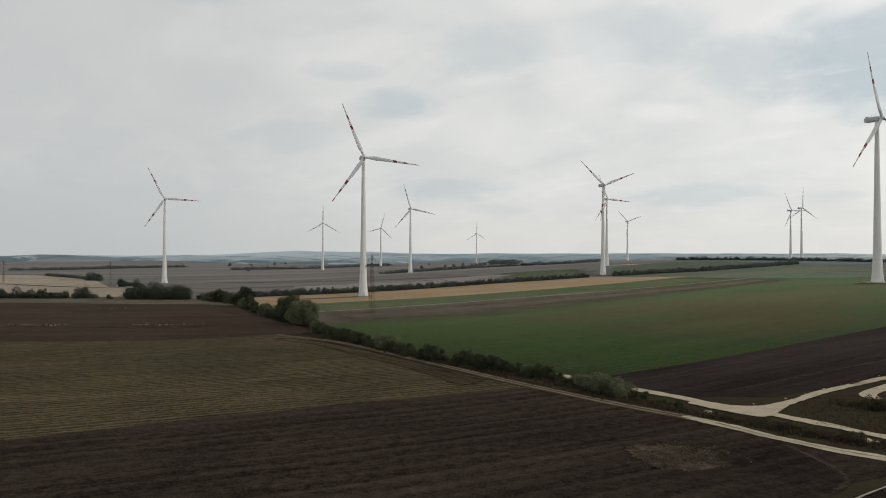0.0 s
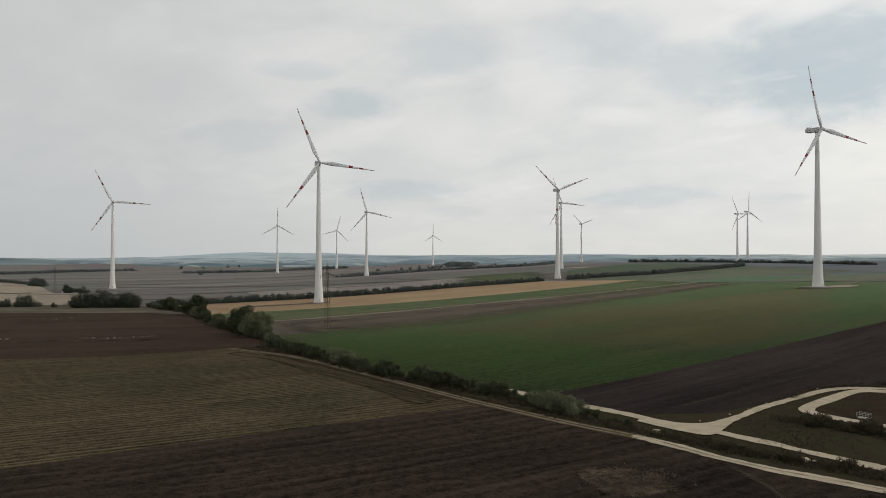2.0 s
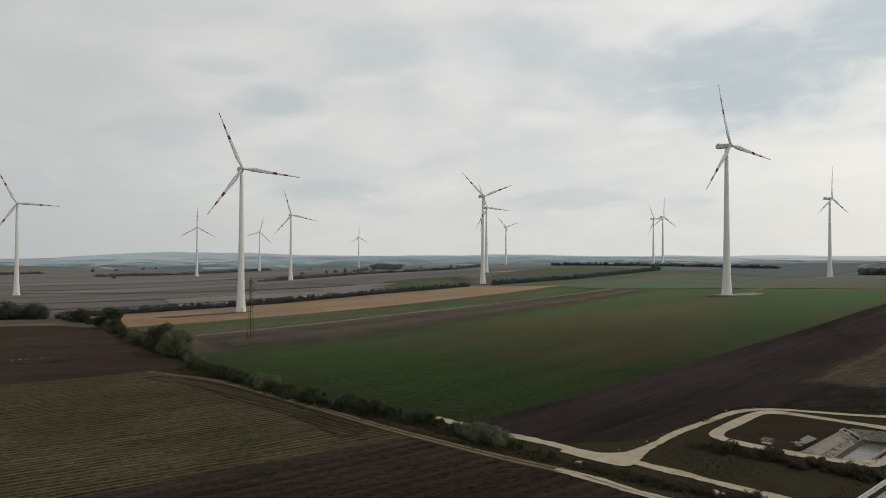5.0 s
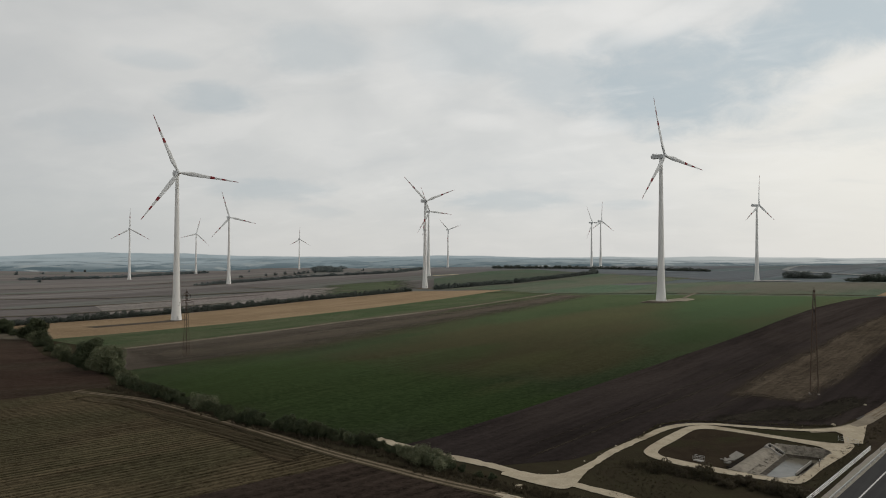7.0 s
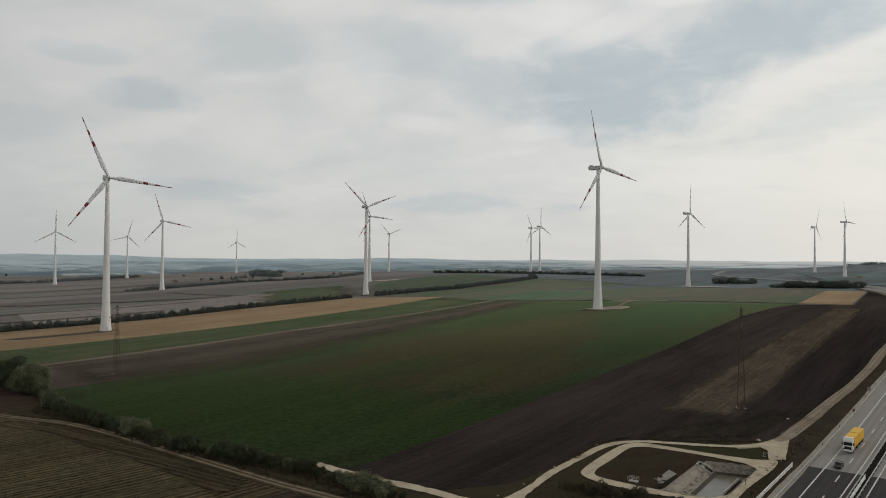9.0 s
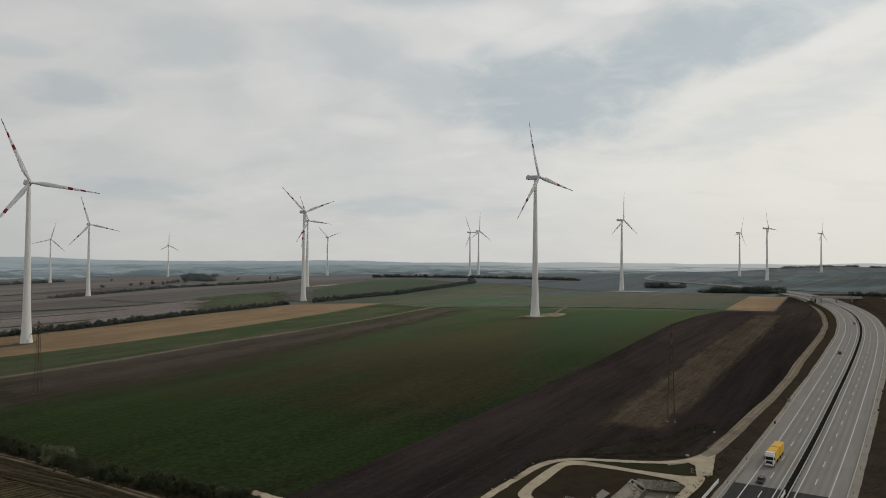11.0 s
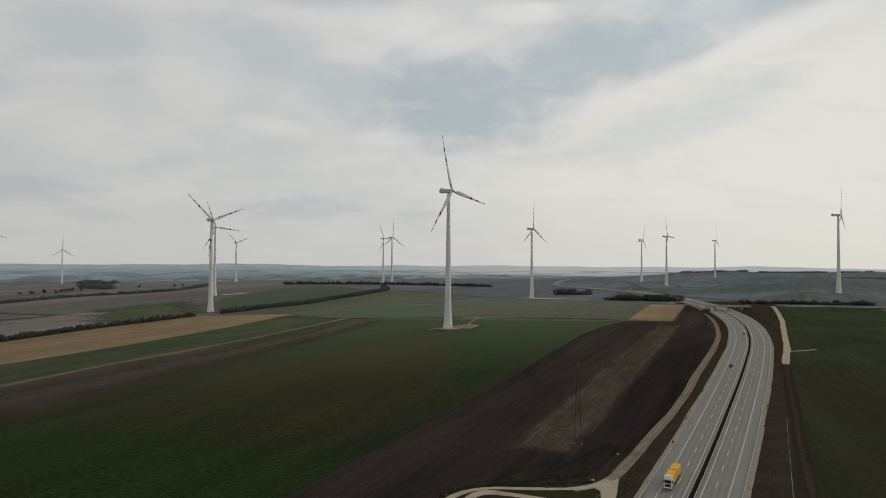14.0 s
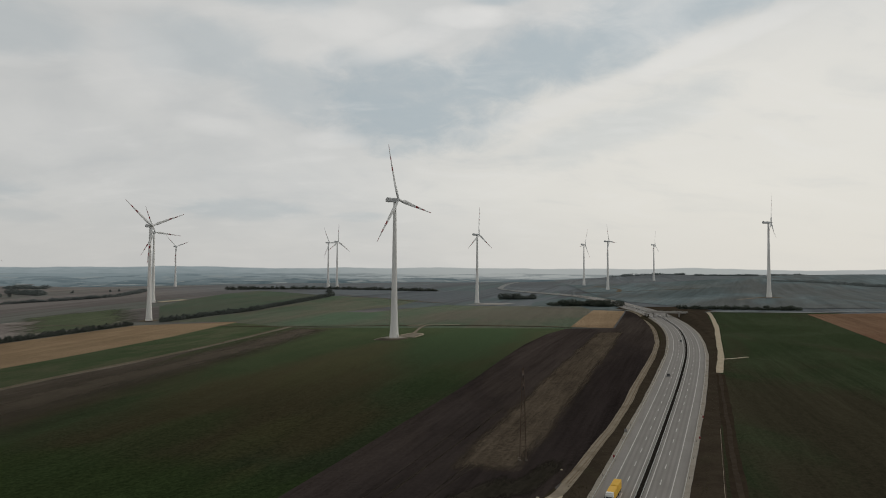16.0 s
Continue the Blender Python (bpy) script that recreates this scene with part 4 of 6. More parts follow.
sheet("field_21", [(40, 945), (140, 1000), (225, 1045), (262, 1060)], [(60, 1230), (160, 1290), (260, 1330), (330, 1335)], 0.10, M_FADEGREEN, "thin green crop between the far hedges", 50, 24, soft=(0.45, 0.12))
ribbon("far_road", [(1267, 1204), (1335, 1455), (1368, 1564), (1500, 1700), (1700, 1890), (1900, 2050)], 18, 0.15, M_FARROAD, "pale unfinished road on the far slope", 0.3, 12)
ribbon("spur_road", [(453, 274), (464, 270.5), (478, 268)], 2.6, 0.14, M_GRAVEL, "short pale gravel spur", 0.2, 3.0)
ribbon("farm_lane", [(303, 910), (353, 820), (416, 757), (482, 664), (526, 584), (552, 512)], 3.4, 0.14, M_PAD, "straight pale farm lane across the field ends", 0.3, 5)
ribbon("lane_bank", offset(np.array([(303, 910), (353, 820), (416, 757), (482, 664), (526, 584), (552, 512)], float), 4.0), 3.6, 0.13, M_BANK2, "dark weedy bank beside the farm lane", 0.5, 5, "verge")


def sweep(name, line, side, low, high, thick, mat, parent, label="", lift=0.12):
    """A bar of rectangular section that runs along a line, `side` metres to its right."""
    p = offset(line, side)
    a, b = offset(line, side - thick / 2), offset(line, side + thick / 2)
    z = lifted(p[:, 0], p[:, 1], lift)
    n = len(p)
    ring = [np.column_stack([a, z + low]), np.column_stack([b, z + low]), np.column_stack([b, z + high]), np.column_stack([a, z + high])]
    verts = np.vstack(ring)
    faces = []
    for k in range(4):
        u, v = k * n, ((k + 1) % 4) * n
        faces += [(u + i, v + i, v + i + 1, u + i + 1) for i in range(n - 1)]
    faces += [(0, 3 * n, 2 * n, n), (n - 1, 2 * n - 1, 3 * n - 1, 4 * n - 1)]
    return mesh_object(name, verts, faces, mat, parent, label, smooth=False)


def build_highway():
    line = resample(rounded(HIGHWAY, 3), 700)
    cut = int(np.argmin(np.hypot(line[:, 0] - 157, line[:, 1] - 127)))
    gone = int(np.argmin(np.hypot(line[:, 0] - 1335, line[:, 1] - 1455)))
    near, far, all_ = line[:cut + 1], line[cut:], line
    for i, (stretch, mat, label) in enumerate(((near, M_ASPHALT, "fresh black asphalt carriageway with white lines"), (far, M_PAVE, "pale concrete motorway with white lane lines"))):
        for j, sign in enumerate((-1, 1)):
            sheet("carriageway_%d" % (2 * i + j + 1), offset(stretch, 1.0 * sign), offset(stretch, 13.2 * sign), 0.14, mat, label, len(stretch), 13, 0, "road")
    sheet("median", offset(all_, -1.05), offset(all_, 1.05), 0.13, M_NEARBLACK, "dark earth median between the carriageways", len(all_), 3, 0, "road")
    for j, sign in enumerate((-1, 1)):
        sheet("shoulder_%d" % (j + 1), offset(all_, 13.1 * sign), offset(all_, 15.7 * sign), 0.12, M_SHOULDER, "gravel shoulder of the motorway", len(all_), 3, 0.12, "road")
    for j, sign in enumerate((-1, 1)):
        for k, d in enumerate((2.35, 9.75)):
            sheet("lane_line_%d" % (2 * j + k + 1), offset(all_, sign * (d - 0.16)), offset(all_, sign * (d + 0.16)), 0.165, M_LINE, "solid white edge line", len(all_), 2, 0, "marking")
        # broken line: dashes 6 m long every 18 m
        dense = resample(line, 3200)
        step = np.hypot(*(dense[1] - dense[0]))
        verts, faces = [], []
        a, b = offset(dense, sign * 5.35), offset(dense, sign * 5.65)
        za, zb = lifted(a[:, 0], a[:, 1], 0.165), lifted(b[:, 0], b[:, 1], 0.165)
        every, size = int(18 / step), max(2, int(6 / step))
        for i in range(0, len(dense) - size, every):
            for k in range(i, i + size):
                q = len(verts)
                verts += [(*a[k], za[k]), (*b[k], zb[k]), (*b[k + 1], zb[k + 1]), (*a[k + 1], za[k + 1])]
                faces.append((q, q + 1, q + 2, q + 3) if sign < 0 else (q + 3, q + 2, q + 1, q))
        tagged(mesh_object("broken_line_%d" % (j + 1), verts, faces, M_LINE), "broken white lane line", "marking", kind="structure")
    # safety barriers
    guard = line[:gone]
    post_bm = bmesh.new()
    box(post_bm, (0.10, 0.14, 0.75), (0, 0, 0.375))
    post_me = bpy.data.meshes.new("post")
    post_bm.to_mesh(post_me)
    post_bm.free()
    post_me.materials.append(M_RAIL)
    for side, label in ((-13.7, "galvanised steel guard rail along the motorway edge"), (13.7, "galvanised steel guard rail along the motorway edge"),
                        (-0.85, "galvanised median guard rail"), (0.95, "galvanised median guard rail")):
        base = offset(guard, side)
        rail = thing("guard_rail", Matrix.Identity(4), label, "guard rail", "motorway guard rails", "structure")
        sweep("beam", guard, side, 0.45, 0.80, 0.16, M_RAIL, rail)
        dense = resample(offset(guard, side), int(np.hypot(*np.diff(base, axis=0).T).sum() / 4))
        chosen = [p for p in dense if 95 < p[0] < 330][:70]
        for p in chosen:
            post = new("post", post_me)
            post.location = (p[0], p[1], float(lifted(p[0], p[1], 0.12)))
            post.parent = rail
    # railing of the stretch on black asphalt
    for side in (-16.6, 0.0):
        rail = thing("bridge_railing", Matrix.Identity(4), "white steel parapet railing beside black asphalt", "railing", "", "structure")
        stretch = near[-62:-1]
        for low in (0.35, 0.75, 1.15):
            sweep("bar", stretch, side, low, low + 0.12, 0.14, M_WHITE, rail)
        for p in resample(offset(stretch, side), 30):
            post = new("upright", post_me)
            post.location = (p[0], p[1], float(lifted(p[0], p[1], 0.12)))
            post.scale = (1, 1, 1.7)
            post.parent = rail


build_highway()


# ---------------------------------------------------------------- retention basin
def build_basin():
    outer = rounded([(94, 156), (99, 161), (105.3, 165.4), (118.5, 174), (123, 175), (126.8, 173.6), (128.5, 170.8), (136.6, 157.4), (144.6, 145.8), (150.4, 144.6), (143, 139), (134.4, 134.9), (126, 130.6), (116.4, 124.6), (112.6, 124), (106.4, 131.4), (102, 136.2), (98.2, 142.4), (94.6, 149.6)], 2, True)
    hole = rounded([(97, 153.5), (100.5, 157.9), (106.4, 161.5), (119, 170.5), (123, 170.9), (126.3, 168.4), (134.3, 156), (141, 142), (131, 136.2), (114.3, 126), (106.2, 137), (101.8, 143.6), (98.4, 149.6)], 1, True)
    sheet("gravel_pad", outer, hole, 0.15, M_GRAVEL, "pale gravel drive round the basin and grass plot", 110, 5, 0.05, "road", True)
    island = rounded([(97, 153.5), (100.5, 157.9), (106.4, 161.5), (119, 170.5), (123, 170.9), (126.3, 168.4), (136.4, 157), (134.6, 155.2), (106.2, 137.9), (101.8, 143.6), (98.4, 149.6)], 1, True)
    c = island.mean(0)
    sheet("grass_plot", island, np.tile(c, (len(island), 1)) + (island - c) * 0.02, 0.12, M_BANK2, "dark weedy plot inside the gravel drive", 60, 8, 0.03, "grass plot", True)
    # sunken basin with stone-faced slopes
    rim, low = np.array(BASIN, float), np.array([(131.0, 146.4), (136.4, 142.4), (117.4, 130.0), (113.4, 134.4)])
    n, nv = 120, 10
    a = np.vstack([resample([rim[k], rim[(k + 1) % 4]], 31)[:-1] for k in range(4)])
    b = np.vstack([resample([low[k], low[(k + 1) % 4]], 31)[:-1] for k in range(4)])
    verts = []
    r = np.random.default_rng(4)
    for k in range(nv):
        t = k / (nv - 1)
        p = a * (1 - t) + b * t
        z = (height(p[:, 0], p[:, 1]) + 0.24) * (1 - t) - 0.75 * t + r.normal(0, 0.035, n) * (0 < t)
        verts.append(np.column_stack([p + r.normal(0, 0.06, p.shape) * (0 < t), z]))
    faces = [(k * n + i, k * n + (i + 1) % n, (k + 1) * n + (i + 1) % n, (k + 1) * n + i) for k in range(nv - 1) for i in range(n)]
    faces.append(tuple(range((nv - 1) * n, nv * n)))
    basin = thing("retention_basin", Matrix.Identity(4), "sunken stone-faced retention basin with shallow water", "basin", "", "structure")
    verts = np.vstack(verts)
    for name, some, mat, label in (("slope", faces[:6 * n], M_STONE, ""), ("mud_edge", faces[6 * n:], M_MUD, "dark wet mud round the water")):
        ids = sorted({v for f in some for v in f})
        back = {v: i for i, v in enumerate(ids)}
        slope = mesh_object(name, verts[ids], [tuple(back[v] for v in f) for f in some], mat, basin, label, smooth=False)
        slope.data.flip_normals()
    # loose stones on the facing
    loose, sides = [], []
    for _ in range(700):
        k, t = r.integers(n), r.random() ** 1.3 * 0.6
        p = a[k] * (1 - t) + b[k] * t + r.normal(0, 0.15, 2)
        z = (h(*p) + 0.24) * (1 - t) - 0.75 * t
        s = 0.10 + 0.18 * r.random() ** 2
        i = len(loose)
        loose += [(p[0] + s * dx * r.uniform(0.7, 1.2), p[1] + s * dy * r.uniform(0.7, 1.2), z + s * dz * r.uniform(0.4, 0.9)) for dz in (-1, 1) for dx, dy in ((-1, -1), (1, -1), (1, 1), (-1, 1))]
        sides += [(i, i + 3, i + 2, i + 1), (i + 4, i + 5, i + 6, i + 7), (i, i + 1, i + 5, i + 4), (i + 1, i + 2, i + 6, i + 5), (i + 2, i + 3, i + 7, i + 6), (i + 3, i, i + 4, i + 7)]
    mesh_object("riprap", loose, sides, M_STONE, basin, "loose pale facing stones", smooth=False)
    mid = low.mean(0)
    w = mid + (low - mid) * 1.1
    mesh_object("water", [(*p, -0.38) for p in w], [(3, 2, 1, 0)], M_WATER, basin, "still grey water", smooth=False)
    # low dike between plot and basin, with its outlet
    dike = thing("earth_dike", pose(119.35, 143.35, h(119.35, 143.35), 0, 0, 33.9), "stone-paved dike with a concrete outlet", "dike")
    bm = bmesh.new()
    prof = [(3.0, -0.25), (2.3, 0.05), (1.5, 0.55), (0.2, 0.62), (-0.5, 0.30), (-1.3, -0.25)]
    ring = [[bm.verts.new((x, y + random.uniform(-0.06, 0.06), (z + random.uniform(-0.04, 0.04)) * min(1.0, (14.8 - abs(x)) / 2.0 + 0.1))) for y, z in prof] for x in np.linspace(-14.7, 14.7, 40)]
    for p, q in zip(ring, ring[1:]):
        for i in range(5):
            bm.faces.new((p[i], q[i], q[i + 1], p[i + 1]))
    bmesh.ops.recalc_face_normals(bm, faces=bm.faces)
    for f in bm.faces:
        if f.normal.z < 0:
            f.normal_flip()
    part("bank", bm, M_STONE, dike)
    # near-black strip added along the dike foot for shade and dark soil
    bm = bmesh.new()
    box(bm, (23.0, 1.1, 0.16), (-1.6, 3.0, 0.02), None, 0.04)
    part("toe_drain", bm, M_NEARBLACK, dike, "dark strip for shade and dark soil at the dike foot")
    lean = pose(0, 0, 0, 26, 0, 0)
    for x, y, size, z in ((11.3, -0.9, (0.28, 4.2, 0.55), 0.12), (8.5, -0.9, (0.28, 4.2, 0.55), 0.12), (9.9, 1.1, (3.1, 0.3, 0.7), 0.75)):
        bm = bmesh.new()
        box(bm, size, (x, y, z), lean if y < 0 else None, 0.05)
        part("outlet_wall", bm, M_CONCRETE, dike, "grey concrete outlet wall")
    bm = bmesh.new()
    box(bm, (2.5, 3.8, 0.1), (9.9, -0.9, 0.0), lean)
    part("outlet_floor", bm, M_NEARBLACK, dike, "dark outlet floor")
    # inlet channel along the water
    chan = thing("concrete_channel", pose(127.3, 136.5, -0.30, 0, 0, 33), "narrow concrete inlet channel beside the water", "channel")
    for y in (-0.8, 0.8):
        bm = bmesh.new()
        box(bm, (13.5, 0.28, 0.9), (0, y, 0.3), None, 0.04)
        part("channel_wall", bm, M_CONCRETE, chan)
    bm = bmesh.new()
    box(bm, (13.5, 1.4, 0.3), (0, 0, 0.0))
    part("channel_bed", bm, M_NEARBLACK, chan, "dark channel bed")
    level = thing("level_post", pose(126.9, 132.4, h(126.9, 132.4), 0, 0, 20), "thin grey water level post", "post")
    bm = bmesh.new()
    tube(bm, (0, 0, -0.2), (0, 0, 2.0), 0.09, 0.08)
    part("post_shaft", bm, M_STEEL, level)
    bm = bmesh.new()
    box(bm, (0.32, 0.08, 0.32), (0, -0.1, 1.8), None, 0.02)
    part("post_plate", bm, M_RAIL, level)
    # inlet box on the plot
    inlet = thing("inlet_structure", pose(103.6, 145.6, h(103.6, 145.6) + 0.1, 0, 0, -55), "pale concrete inlet box with a steel rail", "inlet")
    bm = bmesh.new()
    box(bm, (2.3, 1.4, 0.32), (0, 0, 0.16), None, 0.05)
    part("inlet_box", bm, M_CONCRETE, inlet)
    bm = bmesh.new()
    for y in (-0.75, 0.75):
        for x in (-1.2, 0, 1.2):
            tube(bm, (x, y, 0.4), (x, y, 1.3), 0.04)
        tube(bm, (-1.25, y, 1.3), (1.25, y, 1.3), 0.04)
        tube(bm, (-1.25, y, 1.0), (1.25, y, 1.0), 0.04)
    part("rail", bm, M_RAIL, inlet)
    # flat spillway slab
    slab = thing("spillway_slab", pose(114.9, 146.2, h(114.9, 146.2) + 0.18, 0, 0, 33), "broken pale concrete spillway slab on the weedy plot", "slab")
    bm = bmesh.new()
    pts = [(-4.6, -1.0), (4.6, -1.5), (5.4, 1.5), (-1.6, 1.3), (-2.6, 0.5), (-5.4, 0.9)]
    lo = [bm.verts.new((x, y, -0.1)) for x, y in pts]
    hi = [bm.verts.new((x, y, 0.10)) for x, y in pts]
    bm.faces.new(hi)
    for i in range(len(pts)):
        bm.faces.new((lo[i], lo[(i + 1) % 6], hi[(i + 1) % 6], hi[i]))
    part("slab_body", bm, M_SLAB, slab)
    for k in range(9):
        bm = bmesh.new()
        box(bm, (0.7 + 0.25 * (k % 3), 0.5, 0.22), (-5.0 - 0.35 * k + 0.9 * (k % 2), 0.9 - 0.28 * k + 0.5 * (k % 3), 0.05), pose(0, 0, 0, 0, 0, 37 * k), 0.05)
        part("broken_piece", bm, M_SLAB, slab)
    # gate where the drive leaves
    gate = thing("steel_gate", pose(148.6, 145.6, h(148.6, 145.6) + 0.15, 0, 0, -75), "low galvanised steel gate across the drive", "gate")
    for x in (-2.6, 0, 2.6):
        bm = bmesh.new()
        tube(bm, (x, 0, 0), (x, 0, 1.4), 0.05)
        part("gate_post", bm, M_RAIL, gate)
    for z in (0.35, 0.85, 1.35):
        bm = bmesh.new()
        tube(bm, (-2.6, 0, z), (2.6, 0, z), 0.03)
        part("gate_bar", bm, M_RAIL, gate)
    sheet("gravel_road_4", [(147.3, 145.4), (150, 148.4), (153.4, 152), (154, 155.5)], [(151.2, 143.6), (156, 147.6), (160.4, 151.4), (167, 157.2)], 0.155, M_GRAVEL, "pale gravel drive out of the basin compound", 24, 6, 0.08, "road")
    wedge = rounded([(128.8, 170.6), (133.7, 165.5), (142.6, 159.7), (150.5, 156), (153, 154), (152.1, 151.2), (148, 147), (144.5, 146.2), (140.3, 152.8), (134.6, 161.9)], 1, True)
    c = wedge.mean(0)
    sheet("grass_wedge", wedge, np.tile(c, (len(wedge), 1)) + (wedge - c) * 0.02, 0.10, M_GRASS, "dark grass wedge between the gravel roads", 60, 8, 0.08, "grass plot", True)


build_basin()


# ---------------------------------------------------------------- wind turbines
AXIS = 160.0                       # way the rotors face, degrees from +y towards +x
HUB, RADIUS = 140.0, 57.0


def lathe(bm, rows, seg=32):
    rings = []
    for z, r in rows:
        rings.append([bm.verts.new((r * math.cos(2 * math.pi * k / seg), r * math.sin(2 * math.pi * k / seg), z)) for k in range(seg)])
    for a, b in zip(rings, rings[1:]):
        for k in range(seg):
            bm.faces.new((a[k], a[(k + 1) % seg], b[(k + 1) % seg], b[k]))
    bm.faces.new(rings[-1])
    bm.faces.new(list(reversed(rings[0])))


def blade_mesh():
    """One blade along +z, with its flat side towards -y, red bands by material."""
    bm = bmesh.new()
    spans = [0.02, 0.05, 0.09, 0.14, 0.20, 0.28, 0.38, 0.46, 0.515, 0.52, 0.595, 0.60, 0.65, 0.705, 0.71, 0.785, 0.79, 0.85, 0.905, 0.91, 0.96, 0.985, 1.0]
    seg = 14
    rings = []
    for s in spans:
        if s < 0.2:
            t = max(0, (s - 0.05) / 0.15)
            chord = 2.3 + (4.3 - 2.3) * t * t * (3 - 2 * t)
        else:
            chord = 3.75 * (1 - (s - 0.2) / 0.8) ** 1.1 + 0.55
            chord *= 1.0 if s < 0.97 else max(0.12, math.sqrt(max(0.0, 1 - ((s - 0.97) / 0.0305) ** 2)))
        thick = max(0.15, min(1.0, 1.0 - (s - 0.05) * 5.0)) if s < 0.22 else 0.2 - 0.06 * s
        twist = radians(14 * (1 - s) ** 2)
        ring = []
        for k in range(seg):
            a = 2 * math.pi * k / seg
            x, y = (math.cos(a) * 0.5 - 0.12 * min(1, s * 5)) * chord, math.sin(a) * 0.5 * chord * thick
            bend = -2.2 * s * s
            ring.append(bm.verts.new((x * math.cos(twist) - y * math.sin(twist), x * math.sin(twist) + y * math.cos(twist) + bend, s * RADIUS)))
        rings.append(ring)
    for i, (a, b) in enumerate(zip(rings, rings[1:])):
        red = 0.519 < spans[i] < 0.594 or 0.709 < spans[i] < 0.784 or spans[i] > 0.908
        for k in range(seg):
            f = bm.faces.new((a[k], a[(k + 1) % seg], b[(k + 1) % seg], b[k]))
            f.material_index = 1 if red else 0
            f.smooth = True
    bm.faces.new(rings[-1])
    bmesh.ops.recalc_face_normals(bm, faces=bm.faces)
    return bm


def build_turbine():
    """A turbine at the origin whose rotor faces -y."""
    root = thing("wind_turbine", Matrix.Identity(4), "white three-bladed wind turbine with red-banded blades on a field", "wind turbine", "wind turbines of the farm")
    bm = bmesh.new()
    lathe(bm, [(z, 1.55 + 1.95 * (1 - z / 137.6) + 1.65 * math.exp(-max(z, 0) / 13.0)) for z in (-2.5, 0, 2, 4, 7, 10, 14, 18, 23, 28, 34, 42, 50, 60, 70, 80, 90, 100, 110, 120, 130, 137.6)], 40)
    part("tower", bm, M_TOWER, root, smooth=True)
    bm = bmesh.new()
    lathe(bm, [(-0.6, 7.2), (0.25, 7.0), (0.3, 5.0)], 40)
    part("foundation", bm, M_CONCRETE, root, "round concrete foundation")
    bm = bmesh.new()
    box(bm, (1.2, 0.3, 2.3), (0, -4.93, 3.4), None, 0.04)
    door = part("tower_door", bm, M_NACELLE, root, "grey steel tower door")
    bm = bmesh.new()
    box(bm, (1.8, 1.6, 0.15), (0, -5.6, 2.1))
    for i in range(7):
        box(bm, (1.4, 0.3, 0.08), (0, -6.5 - i * 0.3, 1.9 - i * 0.27))
    part("door_stair", bm, M_RAIL, root)
    bm = bmesh.new()
    lathe(bm, [(137.4, 1.8), (137.8, 1.9), (138.3, 1.9)], 24)
    part("yaw_ring", bm, M_NACELLE, root)
    # nacelle: a long rounded housing
    bm = bmesh.new()
    secs = [(-3.0, 1.55, 1.5, 0.0), (-2.2, 1.85, 1.85, 0.0), (1.5, 2.0, 2.05, 0.1), (8.5, 2.0, 2.05, 0.15), (10.4, 1.85, 1.75, 0.35), (10.8, 1.6, 1.4, 0.45)]
    rings = []
    for y, hw, hh, dz in secs:
        ring = []
        for k in range(20):
            a = 2 * math.pi * k / 20
            c, s = math.cos(a), math.sin(a)
            ring.append(bm.verts.new((hw * math.copysign(abs(c) ** 0.35, c), y, HUB + 0.1 + dz + hh * math.copysign(abs(s) ** 0.35, s))))
        rings.append(ring)
    for a, b in zip(rings, rings[1:]):
        for k in range(20):
            bm.faces.new((a[k], b[k], b[(k + 1) % 20], a[(k + 1) % 20]))
    bm.faces.new(rings[0])
    bm.faces.new(list(reversed(rings[-1])))
    bmesh.ops.recalc_face_normals(bm, faces=bm.faces)
    nacelle = part("nacelle", bm, M_NACELLE, root, "grey-white nacelle housing")
    bm = bmesh.new()
    box(bm, (3.2, 2.2, 1.0), (0, 8.4, HUB + 2.8), None, 0.12)
    part("cooler", bm, M_NACELLE, nacelle)
    bm = bmesh.new()
    tube(bm, (0.9, 6.0, HUB + 2.2), (0.9, 6.0, HUB + 4.4), 0.06)
    tube(bm, (0.4, 6.0, HUB + 4.2), (1.4, 6.0, HUB + 4.2), 0.05)
    part("wind_vane", bm, M_STEEL, nacelle)
    bm = bmesh.new()
    lathe(bm, [(0, 1.75), (1.2, 1.8), (2.4, 1.6), (3.3, 1.1), (3.75, 0.4)], 24)
    bmesh.ops.transform(bm, matrix=pose(0, -3.1, HUB + 0.1, 90, 0, 0), verts=bm.verts)
    hub = part("rotor_hub", bm, M_BLADE, root, smooth=True)
    return root, hub


def add_blades(root, hub_me, phase):
    rotor = new("rotor_hub", hub_me)
    rotor.parent = root
    for k in range(3):
        b = new("blade", BLADE)
        b.parent = rotor
        # a viewer before the rotor sees +x to the left, so a clockwise turn goes to -x
        b.matrix_local = Matrix.Translation((0, -4.6, HUB + 0.1)) @ Matrix.Rotation(radians(phase + 120 * k), 4, "Y")


BLADE = bpy.data.meshes.new("blade")
_b = blade_mesh()
_b.to_mesh(BLADE)
_b.free()
BLADE.materials.append(M_BLADE)
BLADE.materials.append(M_RED)

TURBINES = [(-462.9, 1137.5, -27), (-80.5, 690.6, -24), (-359.3, 2043.7, 0), (-229.8, 2527.2, 14), (-71.6, 1501.4, -18), (158.2, 3243.5, 0),
            (248.9, 1064.1, -51), (344.1, 1438.1, -25), (662.7, 2459.5, -50), (987.6, 1944.1, -30), (962.6, 1837.3, 0), (368.9, 581.1, -20),
            (887.6, 1082.6, -2), (1774.8, 1590.6, 20), (1554.0, 1301.9, -27), (2253.8, 1660.0, 0), (1239.7, 658.2, 0)]
first, first_hub = build_turbine()
HUB_ME = first_hub.data
bpy.data.objects.remove(first_hub)
